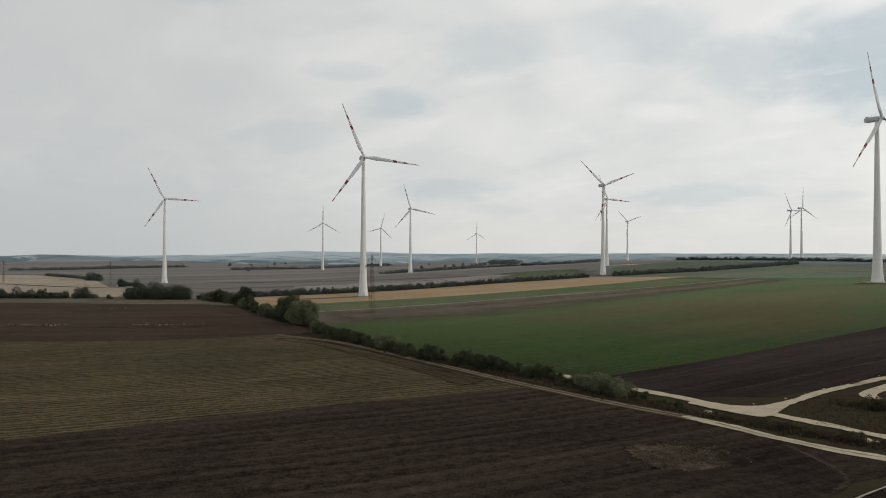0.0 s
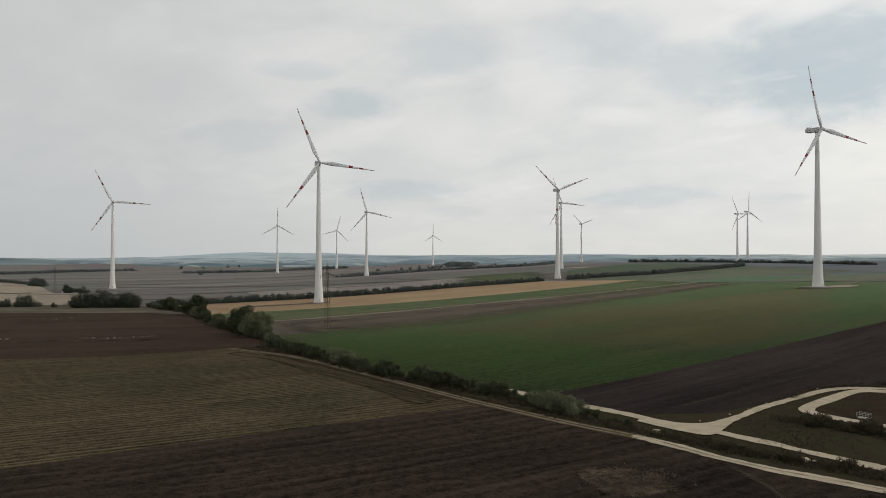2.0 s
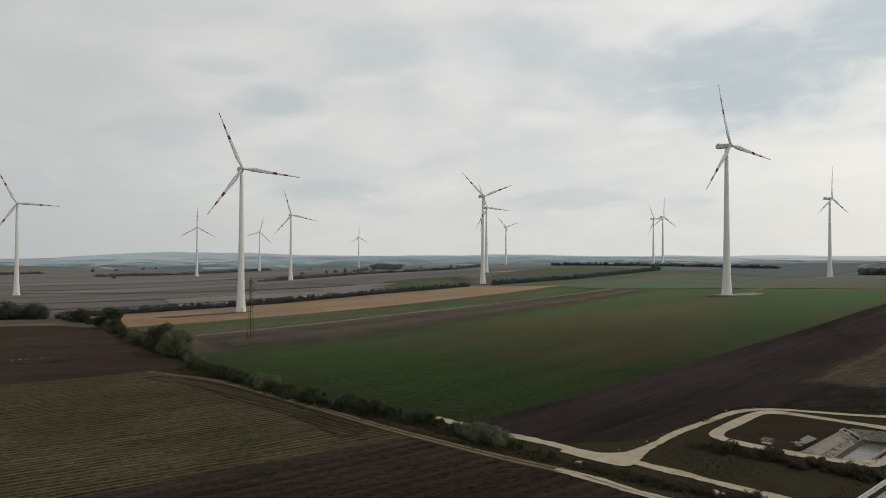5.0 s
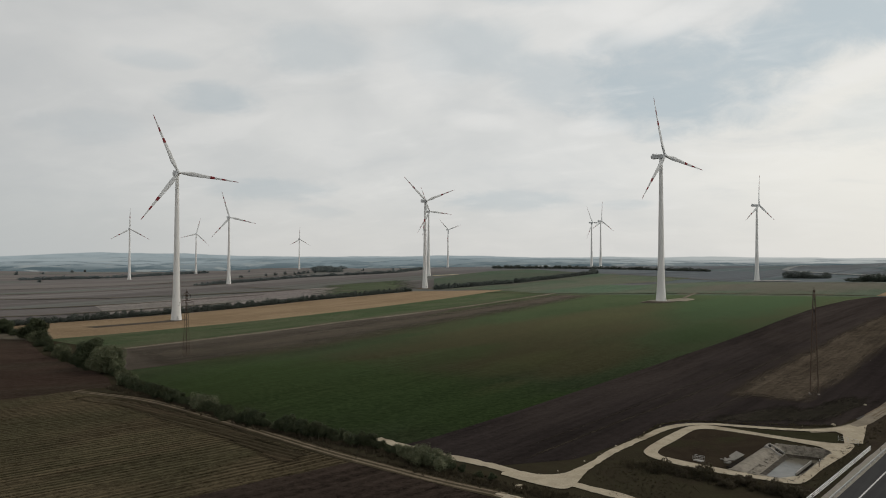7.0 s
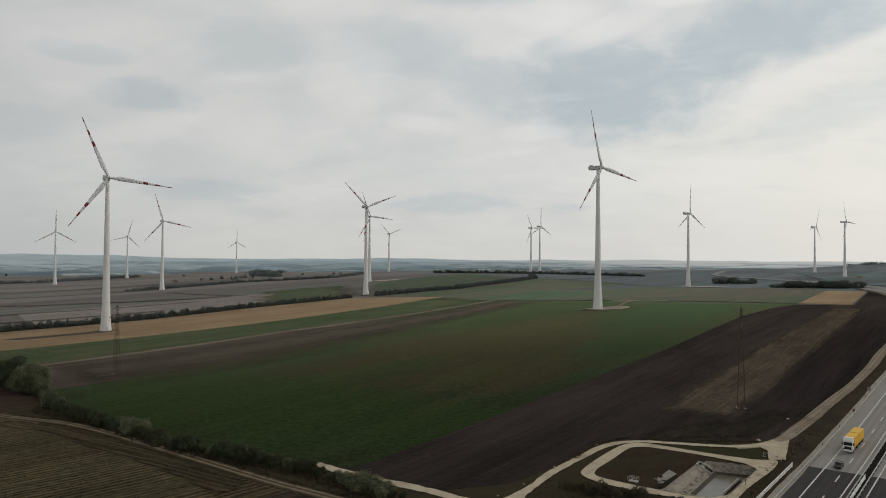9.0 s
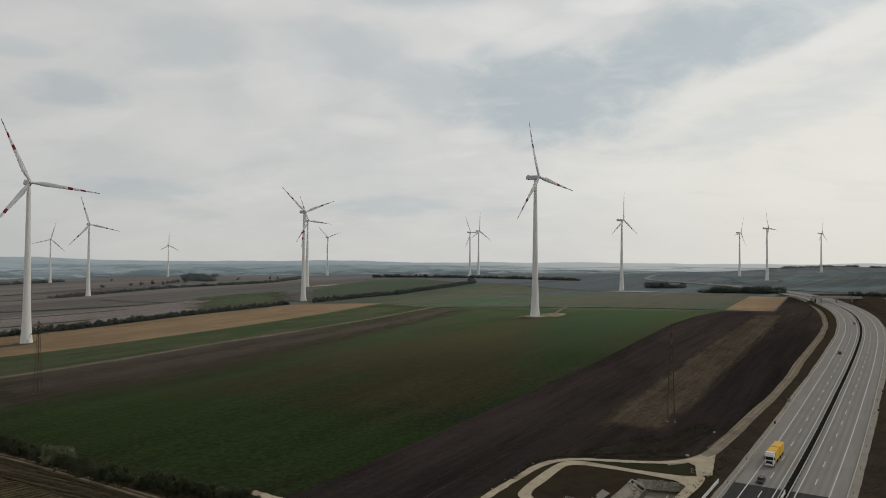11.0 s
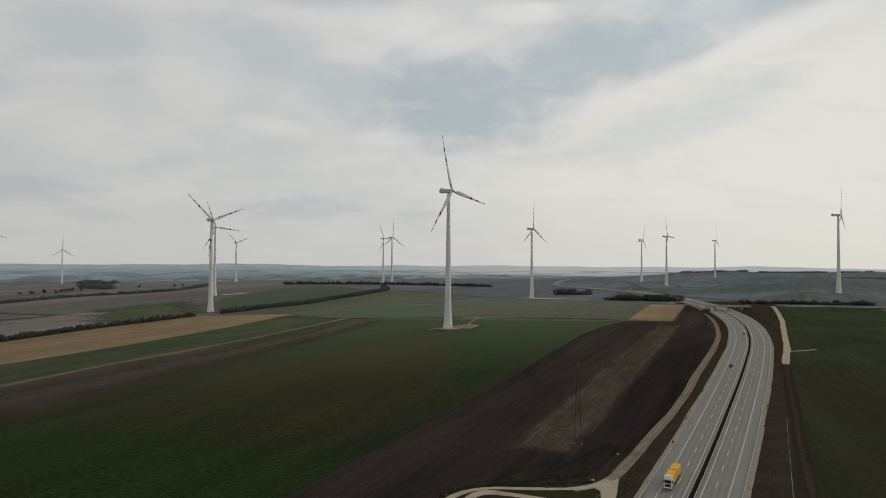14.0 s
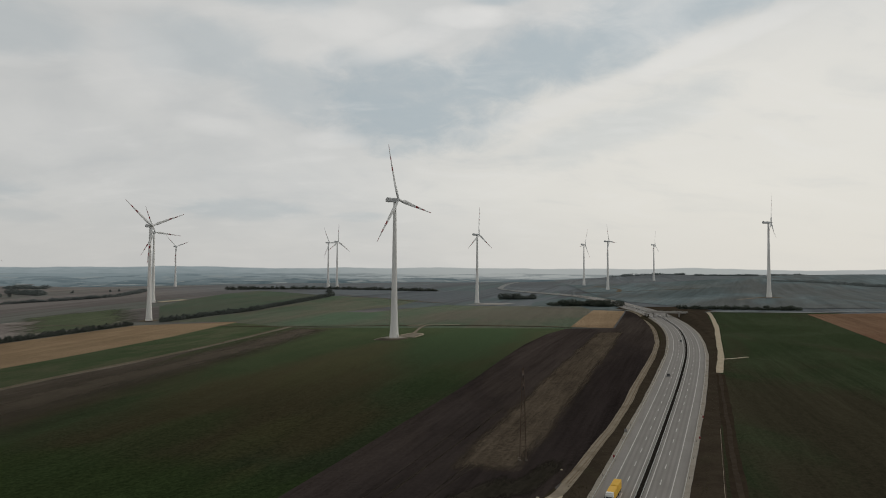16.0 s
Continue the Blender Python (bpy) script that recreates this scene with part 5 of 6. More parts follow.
for i, (x, y, phase) in enumerate(TURBINES):
    m = pose(x, y, h(x, y), 0, 0, 180 - AXIS)
    if i == 0:
        first.matrix_world = m
        one = first
    else:
        one = None
        made = copy_thing(bare, m)
        one = made
    if i == 0:
        # keep an unbladed original to copy from
        bare = first
        order = []
    order.append((one, phase))
for one, phase in order:
    add_blades(one, HUB_ME, phase)


# pads at the turbine feet
def pad(name, x, y, r, mat, label, lift=0.12):
    a = np.linspace(0, 2 * math.pi, 25)[:-1]
    rng = np.random.default_rng(int(abs(x)))
    rr = r * (1 + rng.normal(0, 0.06, 24))
    out = np.column_stack([x + rr * np.cos(a), y + rr * np.sin(a)])
    sheet(name, out, np.tile([x, y], (24, 1)) + (out - [x, y]) * 0.02, lift, mat, label, 49, 6, 0, "turbine pad", True)


mound = thing("earth_mound", pose(368, 580, h(368, 580)), "low weedy earth mound round the turbine foundation", "mound", "", "structure")
bm = bmesh.new()
lathe(bm, [(-1.2, 21.0), (0.1, 17.0), (1.0, 13.0), (1.25, 11.0), (1.3, 6.0)], 36)
for v in bm.verts:
    v.co.x *= 1 + 0.05 * math.sin(5 * math.atan2(v.co.y, v.co.x))
part("mound_slope", bm, M_GRASSWAY, mound)
bm = bmesh.new()
lathe(bm, [(0.9, 11.2), (1.36, 10.8), (1.36, 6.8)], 36)
part("gravel_ring", bm, M_SHOULDER, mound, "pale gravel ring")
sheet("crane_pad_1", [(378, 594), (384, 566)], [(412, 610), (410, 586)], 0.15, M_GRASSWAY, "weedy crane pad beside the turbine", 12, 10, 0.4, "crane pad")
ribbon("crane_pad_edge", [(384, 566), (397, 576), (410, 586), (411, 598), (412, 610), (395, 602), (378, 594)], 2.2, 0.17, M_GRAVEL, "pale gravel edge of the crane pad", 0.25, 3, "crane pad")
ribbon("turbine_road_1", [(404, 598), (424, 622), (446, 648), (470, 672), (474, 676)], 3.6, 0.15, M_ROADGRAVEL, "narrow gravel road to the turbine", 0.3, 3)
ribbon("lane_mouth", [(458, 690), (470, 675), (486, 657), (498, 640)], 4.4, 0.17, M_GRAVEL, "pale gravel mouth of the turbine road", 0.3, 3)
ribbon("far_strip", [(787, 1486), (806, 1420), (819, 1362), (827, 1189), (832, 1120)], 8, 0.16, M_PAD, "pale path across the far fields", 0.8, 10.0, "field strip")
pad("turbine_pad_2", -80, 690, 11, M_PAD, "stony pad round the turbine foot", 0.13)
sheet("crane_pad_2", [(-84, 690), (-72, 678)], [(-150, 645), (-138, 633)], 0.13, M_FALLOW, "bare strip beside the turbine foot", 20, 6, 0.6, "crane pad")
sheet("crane_pad_3", [(820, 1040), (880, 1046)], [(850, 962), (905, 985)], 0.16, M_CONCRETE, "pale gravel crane pad", 20, 6, 0.5, "crane pad")
sheet("crane_pad_4", [(350, 1440), (356, 1420)], [(410, 1480), (420, 1455)], 0.15, M_GRAVEL, "pale gravel crane pad", 12, 6, 0.5, "crane pad")
pad("turbine_pad_3", 249, 1063, 14, M_PAD, "stony pad round the turbine foot", 0.13)
pad("turbine_pad_4", 1240, 658, 22, M_PAD, "pale bare pad round the turbine foot", 0.16)
ribbon("crane_pad_5", [(1222, 668), (1180, 660), (1120, 650)], 9, 0.16, M_ROADGRAVEL, "pale gravel crane pad", 0.6, 8.0, "crane pad")


# ---------------------------------------------------------------- pylons
def build_pylon(tall, arms):
    root = thing("pylon", Matrix.Identity(4), "dark weathered steel lattice pylon on small concrete feet", "pylon", "power line pylons")

    def half(z):
        t = z / tall
        return 1.05 * (1 - t) ** 0.95 + 0.26

    levels = [tall * (1 - (1 - k / 13.0) ** 1.25) for k in range(14)]
    corners = ((1, 1), (-1, 1), (-1, -1), (1, -1))
    for sx, sy in corners:
        bm = bmesh.new()
        rings = [[bm.verts.new((sx * half(z) + dx * 0.12, sy * half(z) + dy * 0.12, z)) for dx, dy in ((1, 0), (0, 1), (-1, 0), (0, -1))] for z in levels]
        for a, b in zip(rings, rings[1:]):
            for k in range(4):
                bm.faces.new((a[k], a[(k + 1) % 4], b[(k + 1) % 4], b[k]))
        part("leg", bm, M_STEEL, root)
        bm = bmesh.new()
        box(bm, (0.75, 0.75, 0.7), (sx * half(0), sy * half(0), 0.0), None, 0.08)
        part("foot", bm, M_CONCRETE, root, "pale concrete foot")
    for k in range(4):
        (ax, ay), (bx, by) = corners[k], corners[(k + 1) % 4]
        for a, b in zip(levels[:-1], levels[1:]):
            ha, hb = half(a), half(b)
            for p, q in (((ax * ha, ay * ha, a), (bx * hb, by * hb, b)), ((bx * ha, by * ha, a), (ax * hb, ay * hb, b))):
                bm = bmesh.new()
                tube(bm, p, q, 0.042, None, 4)
                part("brace", bm, M_STEEL, root)
    for z, reach in arms:
        for s in (-1, 1):
            bm = bmesh.new()
            w = half(z)
            for y in (-w, w):
                tube(bm, (s * w, y, z), (s * reach, 0, z + 0.2), 0.08, None, 4)
                tube(bm, (s * w, y, z + 1.6), (s * reach, 0, z + 0.3), 0.08, None, 4)
            arm = part("crossarm", bm, M_STEEL, root)
            bm = bmesh.new()
            for q in range(6):
                tube(bm, (s * (reach - 0.1), 0, z - 0.1 - q * 0.22), (s * (reach - 0.1), 0, z - 0.25 - q * 0.22), 0.13, 0.08, 6)
            part("insulator", bm, M_GLASS, arm)
    bm = bmesh.new()
    tube(bm, (0, 0, tall - 0.5), (0, 0, tall + 1.2), 0.1)
    part("tip", bm, M_STEEL, root)
    return root


PYLON = build_pylon(36.0, ((29.6, 5.2), (33.6, 2.8)))
PYLON.matrix_world = pose(184.2, 195.0, h(184.2, 195.0) - 0.1, 0, 0, 49)
for x, y in ((-40.9, 393.8), (-266, 593), (-508, 1045), (-700, 1090)):
    if x != -266:
        copy_thing(PYLON, pose(x, y, h(x, y) - 0.1, 0, 0, 49 if x > -300 else 70))


# ---------------------------------------------------------------- trees and hedges
def leaf_cloud(lobes, count, size, rng):
    """Small leaf sprays on and inside a group of lobes, as vertices and faces."""
    lobes = np.array(lobes, float)
    weight = np.prod(lobes[:, 3:], 1) ** 0.67
    k = rng.choice(len(lobes), count, p=weight / weight.sum())
    d = rng.normal(size=(count, 3))
    d /= np.linalg.norm(d, axis=1)[:, None] + 1e-9
    depth = 1 - 0.35 * rng.random(count) ** 2 + rng.normal(0, 0.10, count) + (rng.random(count) < 0.14) * rng.random(count) * 0.4
    c = lobes[k, :3] + d * lobes[k, 3:] * depth[:, None]
    c[:, 2] = np.where(c[:, 2] < 0.1, 0.1 + rng.random(count) * 0.4, c[:, 2])
    out = d + rng.normal(0, 0.55, (count, 3)) + (0, 0, 0.6)
    a = np.cross(out, rng.normal(size=(count, 3)))
    b = np.cross(out, a)
    s = (size * (0.6 + 0.8 * rng.random(count)))[:, None]
    a *= s / (np.linalg.norm(a, axis=1)[:, None] + 1e-9)
    b *= 0.6 * s / (np.linalg.norm(b, axis=1)[:, None] + 1e-9)
    verts = np.stack([c - a, c + b, c + a, c - b], 1).reshape(-1, 3)
    return verts, np.arange(4 * count).reshape(-1, 4)


def make_plant(name, wide, tall, lobes_n, leaves, size, mat, label, category, seed, stems=3):
    rng = np.random.default_rng(seed)
    root = thing(name, Matrix.Identity(4), label, category, "hedge along the track")
    lobes = []
    for k in range(lobes_n):
        a, r = rng.random() * 6.283, math.sqrt(rng.random()) * wide * 0.41
        z = tall * (0.28 + 0.52 * rng.random()) * (1 - 0.35 * (r / (wide * 0.5)) ** 2)
        q = wide * (0.08 + 0.15 * rng.random())
        lobes.append((r * math.cos(a), r * math.sin(a), z, q, q, min(q * 1.05, tall - z)))
    lobes.append((0, 0, tall * 0.36, wide * 0.33, wide * 0.33, tall * 0.36))
    verts, faces = leaf_cloud(lobes, leaves, size, rng)
    mesh_object("crown", verts, faces, mat, root, smooth=False)
    bm = bmesh.new()
    for k in range(stems):
        lx, ly, lz, *_ = lobes[k % len(lobes)]
        base = Vector((lx * 0.15, ly * 0.15, -0.3))
        knee = Vector((lx * 0.4, ly * 0.4, lz * 0.5))
        tube(bm, base, knee, tall * 0.028, tall * 0.02, 6)
        tube(bm, knee, (lx, ly, lz), tall * 0.02, tall * 0.008, 6)
    part("trunk", bm, M_BARK, root)
    return root


MODELS = {
    "tree": [make_plant("tree", 9, 10, 16, 9500, 0.22, M_LEAF, "dense dark green tree in the field hedge", "tree", 1, 4), make_plant("tree", 8, 11, 15, 9000, 0.22, M_LEAF, "dense dark green tree in the field hedge", "tree", 2, 4)],
    "willow": [make_plant("tree", 11, 11, 20, 13000, 0.22, M_LEAF_PALE, "broad silvery green willow beside the track", "tree", 3, 5)],
    "bush": [make_plant("bush", 6, 4.2, 12, 4600, 0.165, M_LEAF, "dark green bush in the hedge by the track", "bush", 4), make_plant("bush", 5, 5.0, 11, 4300, 0.165, M_LEAF, "dark green bush in the hedge by the track", "bush", 5),
             make_plant("bush", 7, 3.6, 13, 4800, 0.16, M_LEAF, "low spreading hedge bush by the track", "bush", 6)],
    "silver": [make_plant("bush", 8, 4.6, 15, 6500, 0.16, M_LEAF_PALE, "silvery green bush in the hedge by the track", "bush", 7)],
    "shrub": [make_plant("shrub", 2.6, 1.7, 6, 800, 0.15, M_SCRUB, "dry low shrub on the weedy bank", "shrub", 8, 2), make_plant("shrub", 3.4, 2.3, 7, 1200, 0.16, M_SCRUB, "brownish low shrub on the weedy bank", "shrub", 9, 2)],
}
used = set()


def plant(kind, x, y, size=1.0, rng=random):
    model = rng.choice(MODELS[kind])
    m = pose(x, y, h(x, y) - 0.05, 0, 0, rng.uniform(0, 360))
    s = size * rng.uniform(0.88, 1.12)
    if model.name not in used:
        used.add(model.name)
        model.matrix_world = m
        model.scale = (s, s, s * rng.uniform(0.9, 1.1))
        return
    made = copy_thing(model, m)
    made.scale = (s, s, s * rng.uniform(0.9, 1.1))


rng = random.Random(5)
TREES = [(-81, 358, "tree", 1.5), (-71, 347, "willow", 1.4), (-66, 341, "willow", 0.9), (-64, 334, "bush", 1.25), (-60, 325, "silver", 1.0), (-57, 318, "bush", 0.95), (-66, 338, "bush", 1.0),
         (-87, 370, "bush", 1.5), (-93, 383, "bush", 1.3), (-99, 397, "bush", 1.7), (-108, 416, "willow", 0.8), (-112, 428, "bush", 1.8), (-117, 440, "bush", 1.3), (-123, 456, "bush", 1.6), (-130, 472, "tree", 0.8),
         (-137, 490, "bush", 1.7), (-144, 510, "tree", 1.15), (-155, 539, "tree", 1.7), (-150, 526, "silver", 1.6), (-163, 548, "tree", 1.25), (-172, 566, "bush", 1.6), (-182, 584, "bush", 1.4),
         (-199, 607, "tree", 1.4), (-192, 598, "tree", 1.0), (-208, 618, "bush", 1.4), (-219, 632, "bush", 1.0), (-231, 650, "bush", 1.2)]
for x, y, kind, size in TREES:
    plant(kind, x, y, size, rng)
EDGE = [(-56, 309), (-46, 290), (-36, 272), (-16, 241), (-4, 221), (5, 212), (15, 200), (24, 190)]
for k, p in enumerate(resample(EDGE, 62)):
    tall_ = 1.0 + 0.35 * math.sin(k * 0.9) + 0.2 * math.sin(k * 2.3 + 1)
    if k % 7 != 5 or k < 20:
        plant(rng.choice(["bush", "bush", "silver" if k % 6 == 0 else "bush"]), p[0] + rng.uniform(-1.3, 1.3) - 0.3, p[1] + rng.uniform(-1.3, 1.3) - 0.2, tall_ * rng.uniform(0.65, 1.0) * (1.0 if p[0] < 16 else 0.65), rng)
for x, y, kind, size in ((14.3, 199, "tree", 0.56), (16.8, 197.5, "tree", 0.44), (33, 176.5, "bush", 0.7), (35.5, 173, "silver", 0.75), (37.8, 169, "silver", 0.95), (39.5, 165, "silver", 1.0), (41.6, 161, "silver", 0.95), (43.6, 158, "bush", 0.55),
                         (46, 156, "bush", 0.4), (48.6, 151.5, "bush", 0.4), (51, 148, "bush", 0.45), (27.2, 185.5, "bush", 0.95), (24.5, 188.5, "bush", 0.95), (30, 182, "bush", 0.75), (22, 193, "bush", 0.85), (77.3, 112.4, "shrub", 0.95)):
    plant(kind, x, y, size, rng)
# scrub on the strip between the two gravel roads and on the bank below the basin
for k in range(26):
    t = rng.random()
    plant("shrub", 62 + 26 * t + rng.uniform(-1.2, 1.2), 128 - 28 * t + rng.uniform(-1.2, 1.2), rng.uniform(0.4, 0.8), rng)
for k in range(95):
    t = rng.random()
    plant("shrub", 94.5 + 18 * t + rng.uniform(-6.5, -0.8), 146 - 27 * t + rng.uniform(-4.5, -0.3), rng.choice((0.35, 0.5, 0.6, 0.8, 1.15)), rng)


def tufts(name, line, wide, count, tall, mat, label, seed):
    """Weeds and long grass scattered along a line: three bent blades a tuft."""
    r = np.random.default_rng(seed)
    p = resample(line, 300)
    verts, faces = [], []
    for _ in range(count):
        q = p[r.integers(300)] + r.normal(0, wide * 0.4, 2)
        z, t = h(*q), tall * (0.4 + 0.9 * r.random() ** 2)
        for _k in range(5):
            a = r.random() * 6.283
            d, w = np.array([math.cos(a), math.sin(a)]), t * (0.12 + 0.1 * r.random())
            side = np.array([-d[1], d[0]]) * w
            lean, root = d * t * (0.2 + 0.5 * r.random()), q + r.normal(0, t * 0.3, 2)
            i = len(verts)
            verts += [(*(root - side), z), (*(root + side), z), (*(root + lean * 0.5 + side * 0.7), z + t * 0.7), (*(root + lean), z + t), (*(root + lean * 0.5 - side * 0.7), z + t * 0.7)]
            faces.append((i, i + 1, i + 2, i + 3, i + 4))
    tagged(mesh_object(name, verts, faces, mat, smooth=False), label, "weeds", kind="stuff")


tufts("verge_weeds", offset(np.array(TRACK[1:]), -2.6), 2.0, 1500, 0.55, M_SCRUB, "dry weeds along the dirt track", 21)
tufts("verge_weeds", [(-60, 300), (-36, 268), (0, 212), (24, 186), (45, 152), (55, 138)], 2.6, 2400, 0.8, M_SCRUB, "tall weeds below the hedge", 22)
tufts("verge_weeds", [(56, 139), (64, 127), (76, 113), (90, 98)], 3.4, 2600, 0.7, M_SCRUB, "tall weeds between the two gravel roads", 23)
tufts("verge_weeds", [(87, 149), (92, 144), (99, 134), (108, 121)], 3.0, 2200, 0.6, M_SCRUB, "tall weeds on the bank by the basin", 24)
tufts("verge_weeds", [(100, 168), (113, 179), (124, 180.5), (140, 170), (158, 160)], 0.8, 700, 0.5, M_SCRUB, "weeds along the gravel road edge", 25)


tufts("dry_weeds", [(33, 107), (40, 113), (45, 112)], 6.0, 620, 0.34, M_STRAW, "scattered dry weeds in the ploughed soil", 31)
tufts("dry_weeds", [(-158, 349), (-140, 346), (-124, 357)], 3.0, 60, 0.7, M_CHAFF, "pale dry weeds in the brown field", 32)
tufts("dry_weeds", [(-222, 341), (-205, 343), (-190, 343)], 4.0, 75, 0.8, M_CHAFF, "pale dry weeds in the brown field", 33)
tufts("dry_weeds", [(-250, 495), (-232, 507)], 16.0, 12, 0.9, M_CHAFF, "pale dry weeds in the brown field", 34)
tufts("dry_weeds", [(70, 130), (80, 130), (88, 138), (84, 150)], 14.0, 1500, 0.3, M_SCRUB, "sparse grass tufts beside the gravel junction", 35)
tufts("dry_weeds", [(112, 150), (108, 156), (118, 164), (124, 160)], 9.0, 800, 0.3, M_SCRUB, "sparse weeds on the dark plot", 36)
tufts("dry_weeds", offset(HIGHWAY[3:8], -19.5), 4.0, 1800, 0.3, M_SCRUB, "rough grass on the motorway bank", 37)
tufts("dry_weeds", offset(HIGHWAY[3:8], 19.5), 4.5, 2600, 0.3, M_SCRUB, "rough grass on the motorway bank", 38)
tufts("bank_weeds", offset(HIGHWAY[2:5], -20.5), 3.0, 900, 0.4, M_SCRUB, "rough grass between basin and railing", 39)


def hedge_row(name, line, wide, tall, mat, label, size=0.8, density=1.6, seed=1):
    """A far hedge or wood edge: many leaf sprays along a line, over short stems."""
    r = np.random.default_rng(seed)
    p = resample(line, 400)
    length = np.hypot(*np.diff(p, axis=0).T).sum()
    lobes = []
    s = 0.0
    while s < length:
        q = p[min(399, int(s / length * 399))]
        top = tall * (0.45 + 0.75 * r.random() ** 1.5)
        w = wide * (0.22 + 0.32 * r.random())
        lobes.append((q[0] + r.normal(0, wide * 0.2), q[1] + r.normal(0, wide * 0.2), w, top))
        s += w * (0.3 + 0.7 * r.random() ** 2)
    verts, faces = [], []
    for x, y, w, top in lobes:
        z = h(x, y)
        v, f = leaf_cloud([(0, 0, top * 0.5, w, w, top * 0.5)], max(30, int(2.6 * density * w * top / size ** 2)), size, r)
        verts.append(v + (x, y, z))
        faces.append(f)
    shift = np.cumsum([0] + [len(v) for v in verts[:-1]])
    tagged(mesh_object(name, np.vstack(verts), np.vstack([f + k for f, k in zip(faces, shift)]), mat, smooth=False), label, "hedge", kind="stuff")


hedge_row("hedge", [(-235, 668), (-162, 733), (-60, 808), (55, 915), (215, 1016)], 7, 6.5, M_LEAF_FAR, "dark field hedge behind the golden strip", 0.62, 1.9, 1)
hedge_row("hedge", [(258, 1032), (430, 1135), (600, 1302), (765, 1482), (834, 1639)], 10, 7.0, M_LEAF_FAR, "dark field hedge across the slope", 0.8, 2.0, 2)
hedge_row("hedge", [(-300, 655), (-272, 656), (-242, 652)], 14, 17, M_LEAF_DARK, "dark clump of trees at the field edge", 0.55, 1.6, 3)
hedge_row("hedge", [(-640, 645), (-520, 652), (-427, 659), (-387, 665), (-342, 671)], 9, 10, M_LEAF_DARK, "dark hedge at the field edge", 0.6, 1.5, 4)
hedge_row("tree_line", [(650, 1890), (780, 1835), (928, 1770), (1045, 1675), (1140, 1570)], 14, 9, M_LEAF_FAR, "dark tree line on the ridge", 1.3, 1.5, 5)
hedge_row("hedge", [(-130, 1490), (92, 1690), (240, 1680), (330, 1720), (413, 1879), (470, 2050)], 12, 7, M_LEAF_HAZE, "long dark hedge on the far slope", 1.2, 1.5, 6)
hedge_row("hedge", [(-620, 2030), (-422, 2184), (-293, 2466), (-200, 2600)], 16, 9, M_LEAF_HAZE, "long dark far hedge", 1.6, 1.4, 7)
hedge_row("wood", [(866, 838), (858, 770), (853, 700)], 26, 10, M_LEAF_DARK, "dark block of trees by the motorway", 0.8, 2.2, 8)
hedge_row("wood", [(1040, 1168), (1062, 1145), (1080, 1118)], 26, 13, M_LEAF_FAR, "dark copse below the slope", 1.0, 2.2, 9)
hedge_row("hedge", [(842, 575), (872, 512), (913, 441)], 11, 5.5, M_LEAF_DARK, "dark hedge along the lane", 1.0, 1.7, 10)
hedge_row("wood", [(-640, 1240), (-622, 1240)], 18, 12, M_LEAF_FAR, "small dark wood in the fields", 1.2, 1.5, 12)
hedge_row("wood", [(-464, 982), (-456, 982)], 8, 11, M_LEAF_DARK, "pair of trees by the farm road", 1.0, 1.5, 13)
hedge_row("hedge", [(-500, 1062), (-470, 1020), (-435, 985)], 8, 5, M_LEAF_DARK, "low scrub by the farm road", 1.0, 1.2, 15)
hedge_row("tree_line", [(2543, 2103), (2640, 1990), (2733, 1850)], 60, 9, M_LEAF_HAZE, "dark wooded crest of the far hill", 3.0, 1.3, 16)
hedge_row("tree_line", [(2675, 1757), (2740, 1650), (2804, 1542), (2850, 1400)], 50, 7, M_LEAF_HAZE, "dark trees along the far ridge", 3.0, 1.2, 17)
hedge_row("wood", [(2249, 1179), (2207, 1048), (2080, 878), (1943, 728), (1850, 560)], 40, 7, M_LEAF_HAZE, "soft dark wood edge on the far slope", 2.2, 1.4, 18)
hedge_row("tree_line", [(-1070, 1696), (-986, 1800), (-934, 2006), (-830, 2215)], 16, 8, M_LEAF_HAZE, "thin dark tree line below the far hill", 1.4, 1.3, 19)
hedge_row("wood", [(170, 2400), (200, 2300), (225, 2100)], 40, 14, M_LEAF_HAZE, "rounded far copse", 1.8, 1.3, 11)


# ---------------------------------------------------------------- vehicles
def wheel(parent, x, y, r, w):
    bm = bmesh.new()
    bmesh.ops.create_cone(bm, cap_ends=True, segments=20, radius1=r, radius2=r, depth=w, matrix=pose(x, y, r, 0, 90, 0))
    bmesh.ops.bevel(bm, geom=[e for e in bm.edges if len(e.link_faces) == 2 and any(len(f.verts) > 4 for f in e.link_faces)], offset=0.05, segments=2, affect="EDGES")
    t = part("wheel", bm, M_BLACK, parent)
    bm = bmesh.new()
    bmesh.ops.create_cone(bm, cap_ends=True, segments=16, radius1=r * 0.55, radius2=r * 0.5, depth=w + 0.03, matrix=pose(x, y, r, 0, 90, 0))
    part("rim", bm, M_RAIL, t)


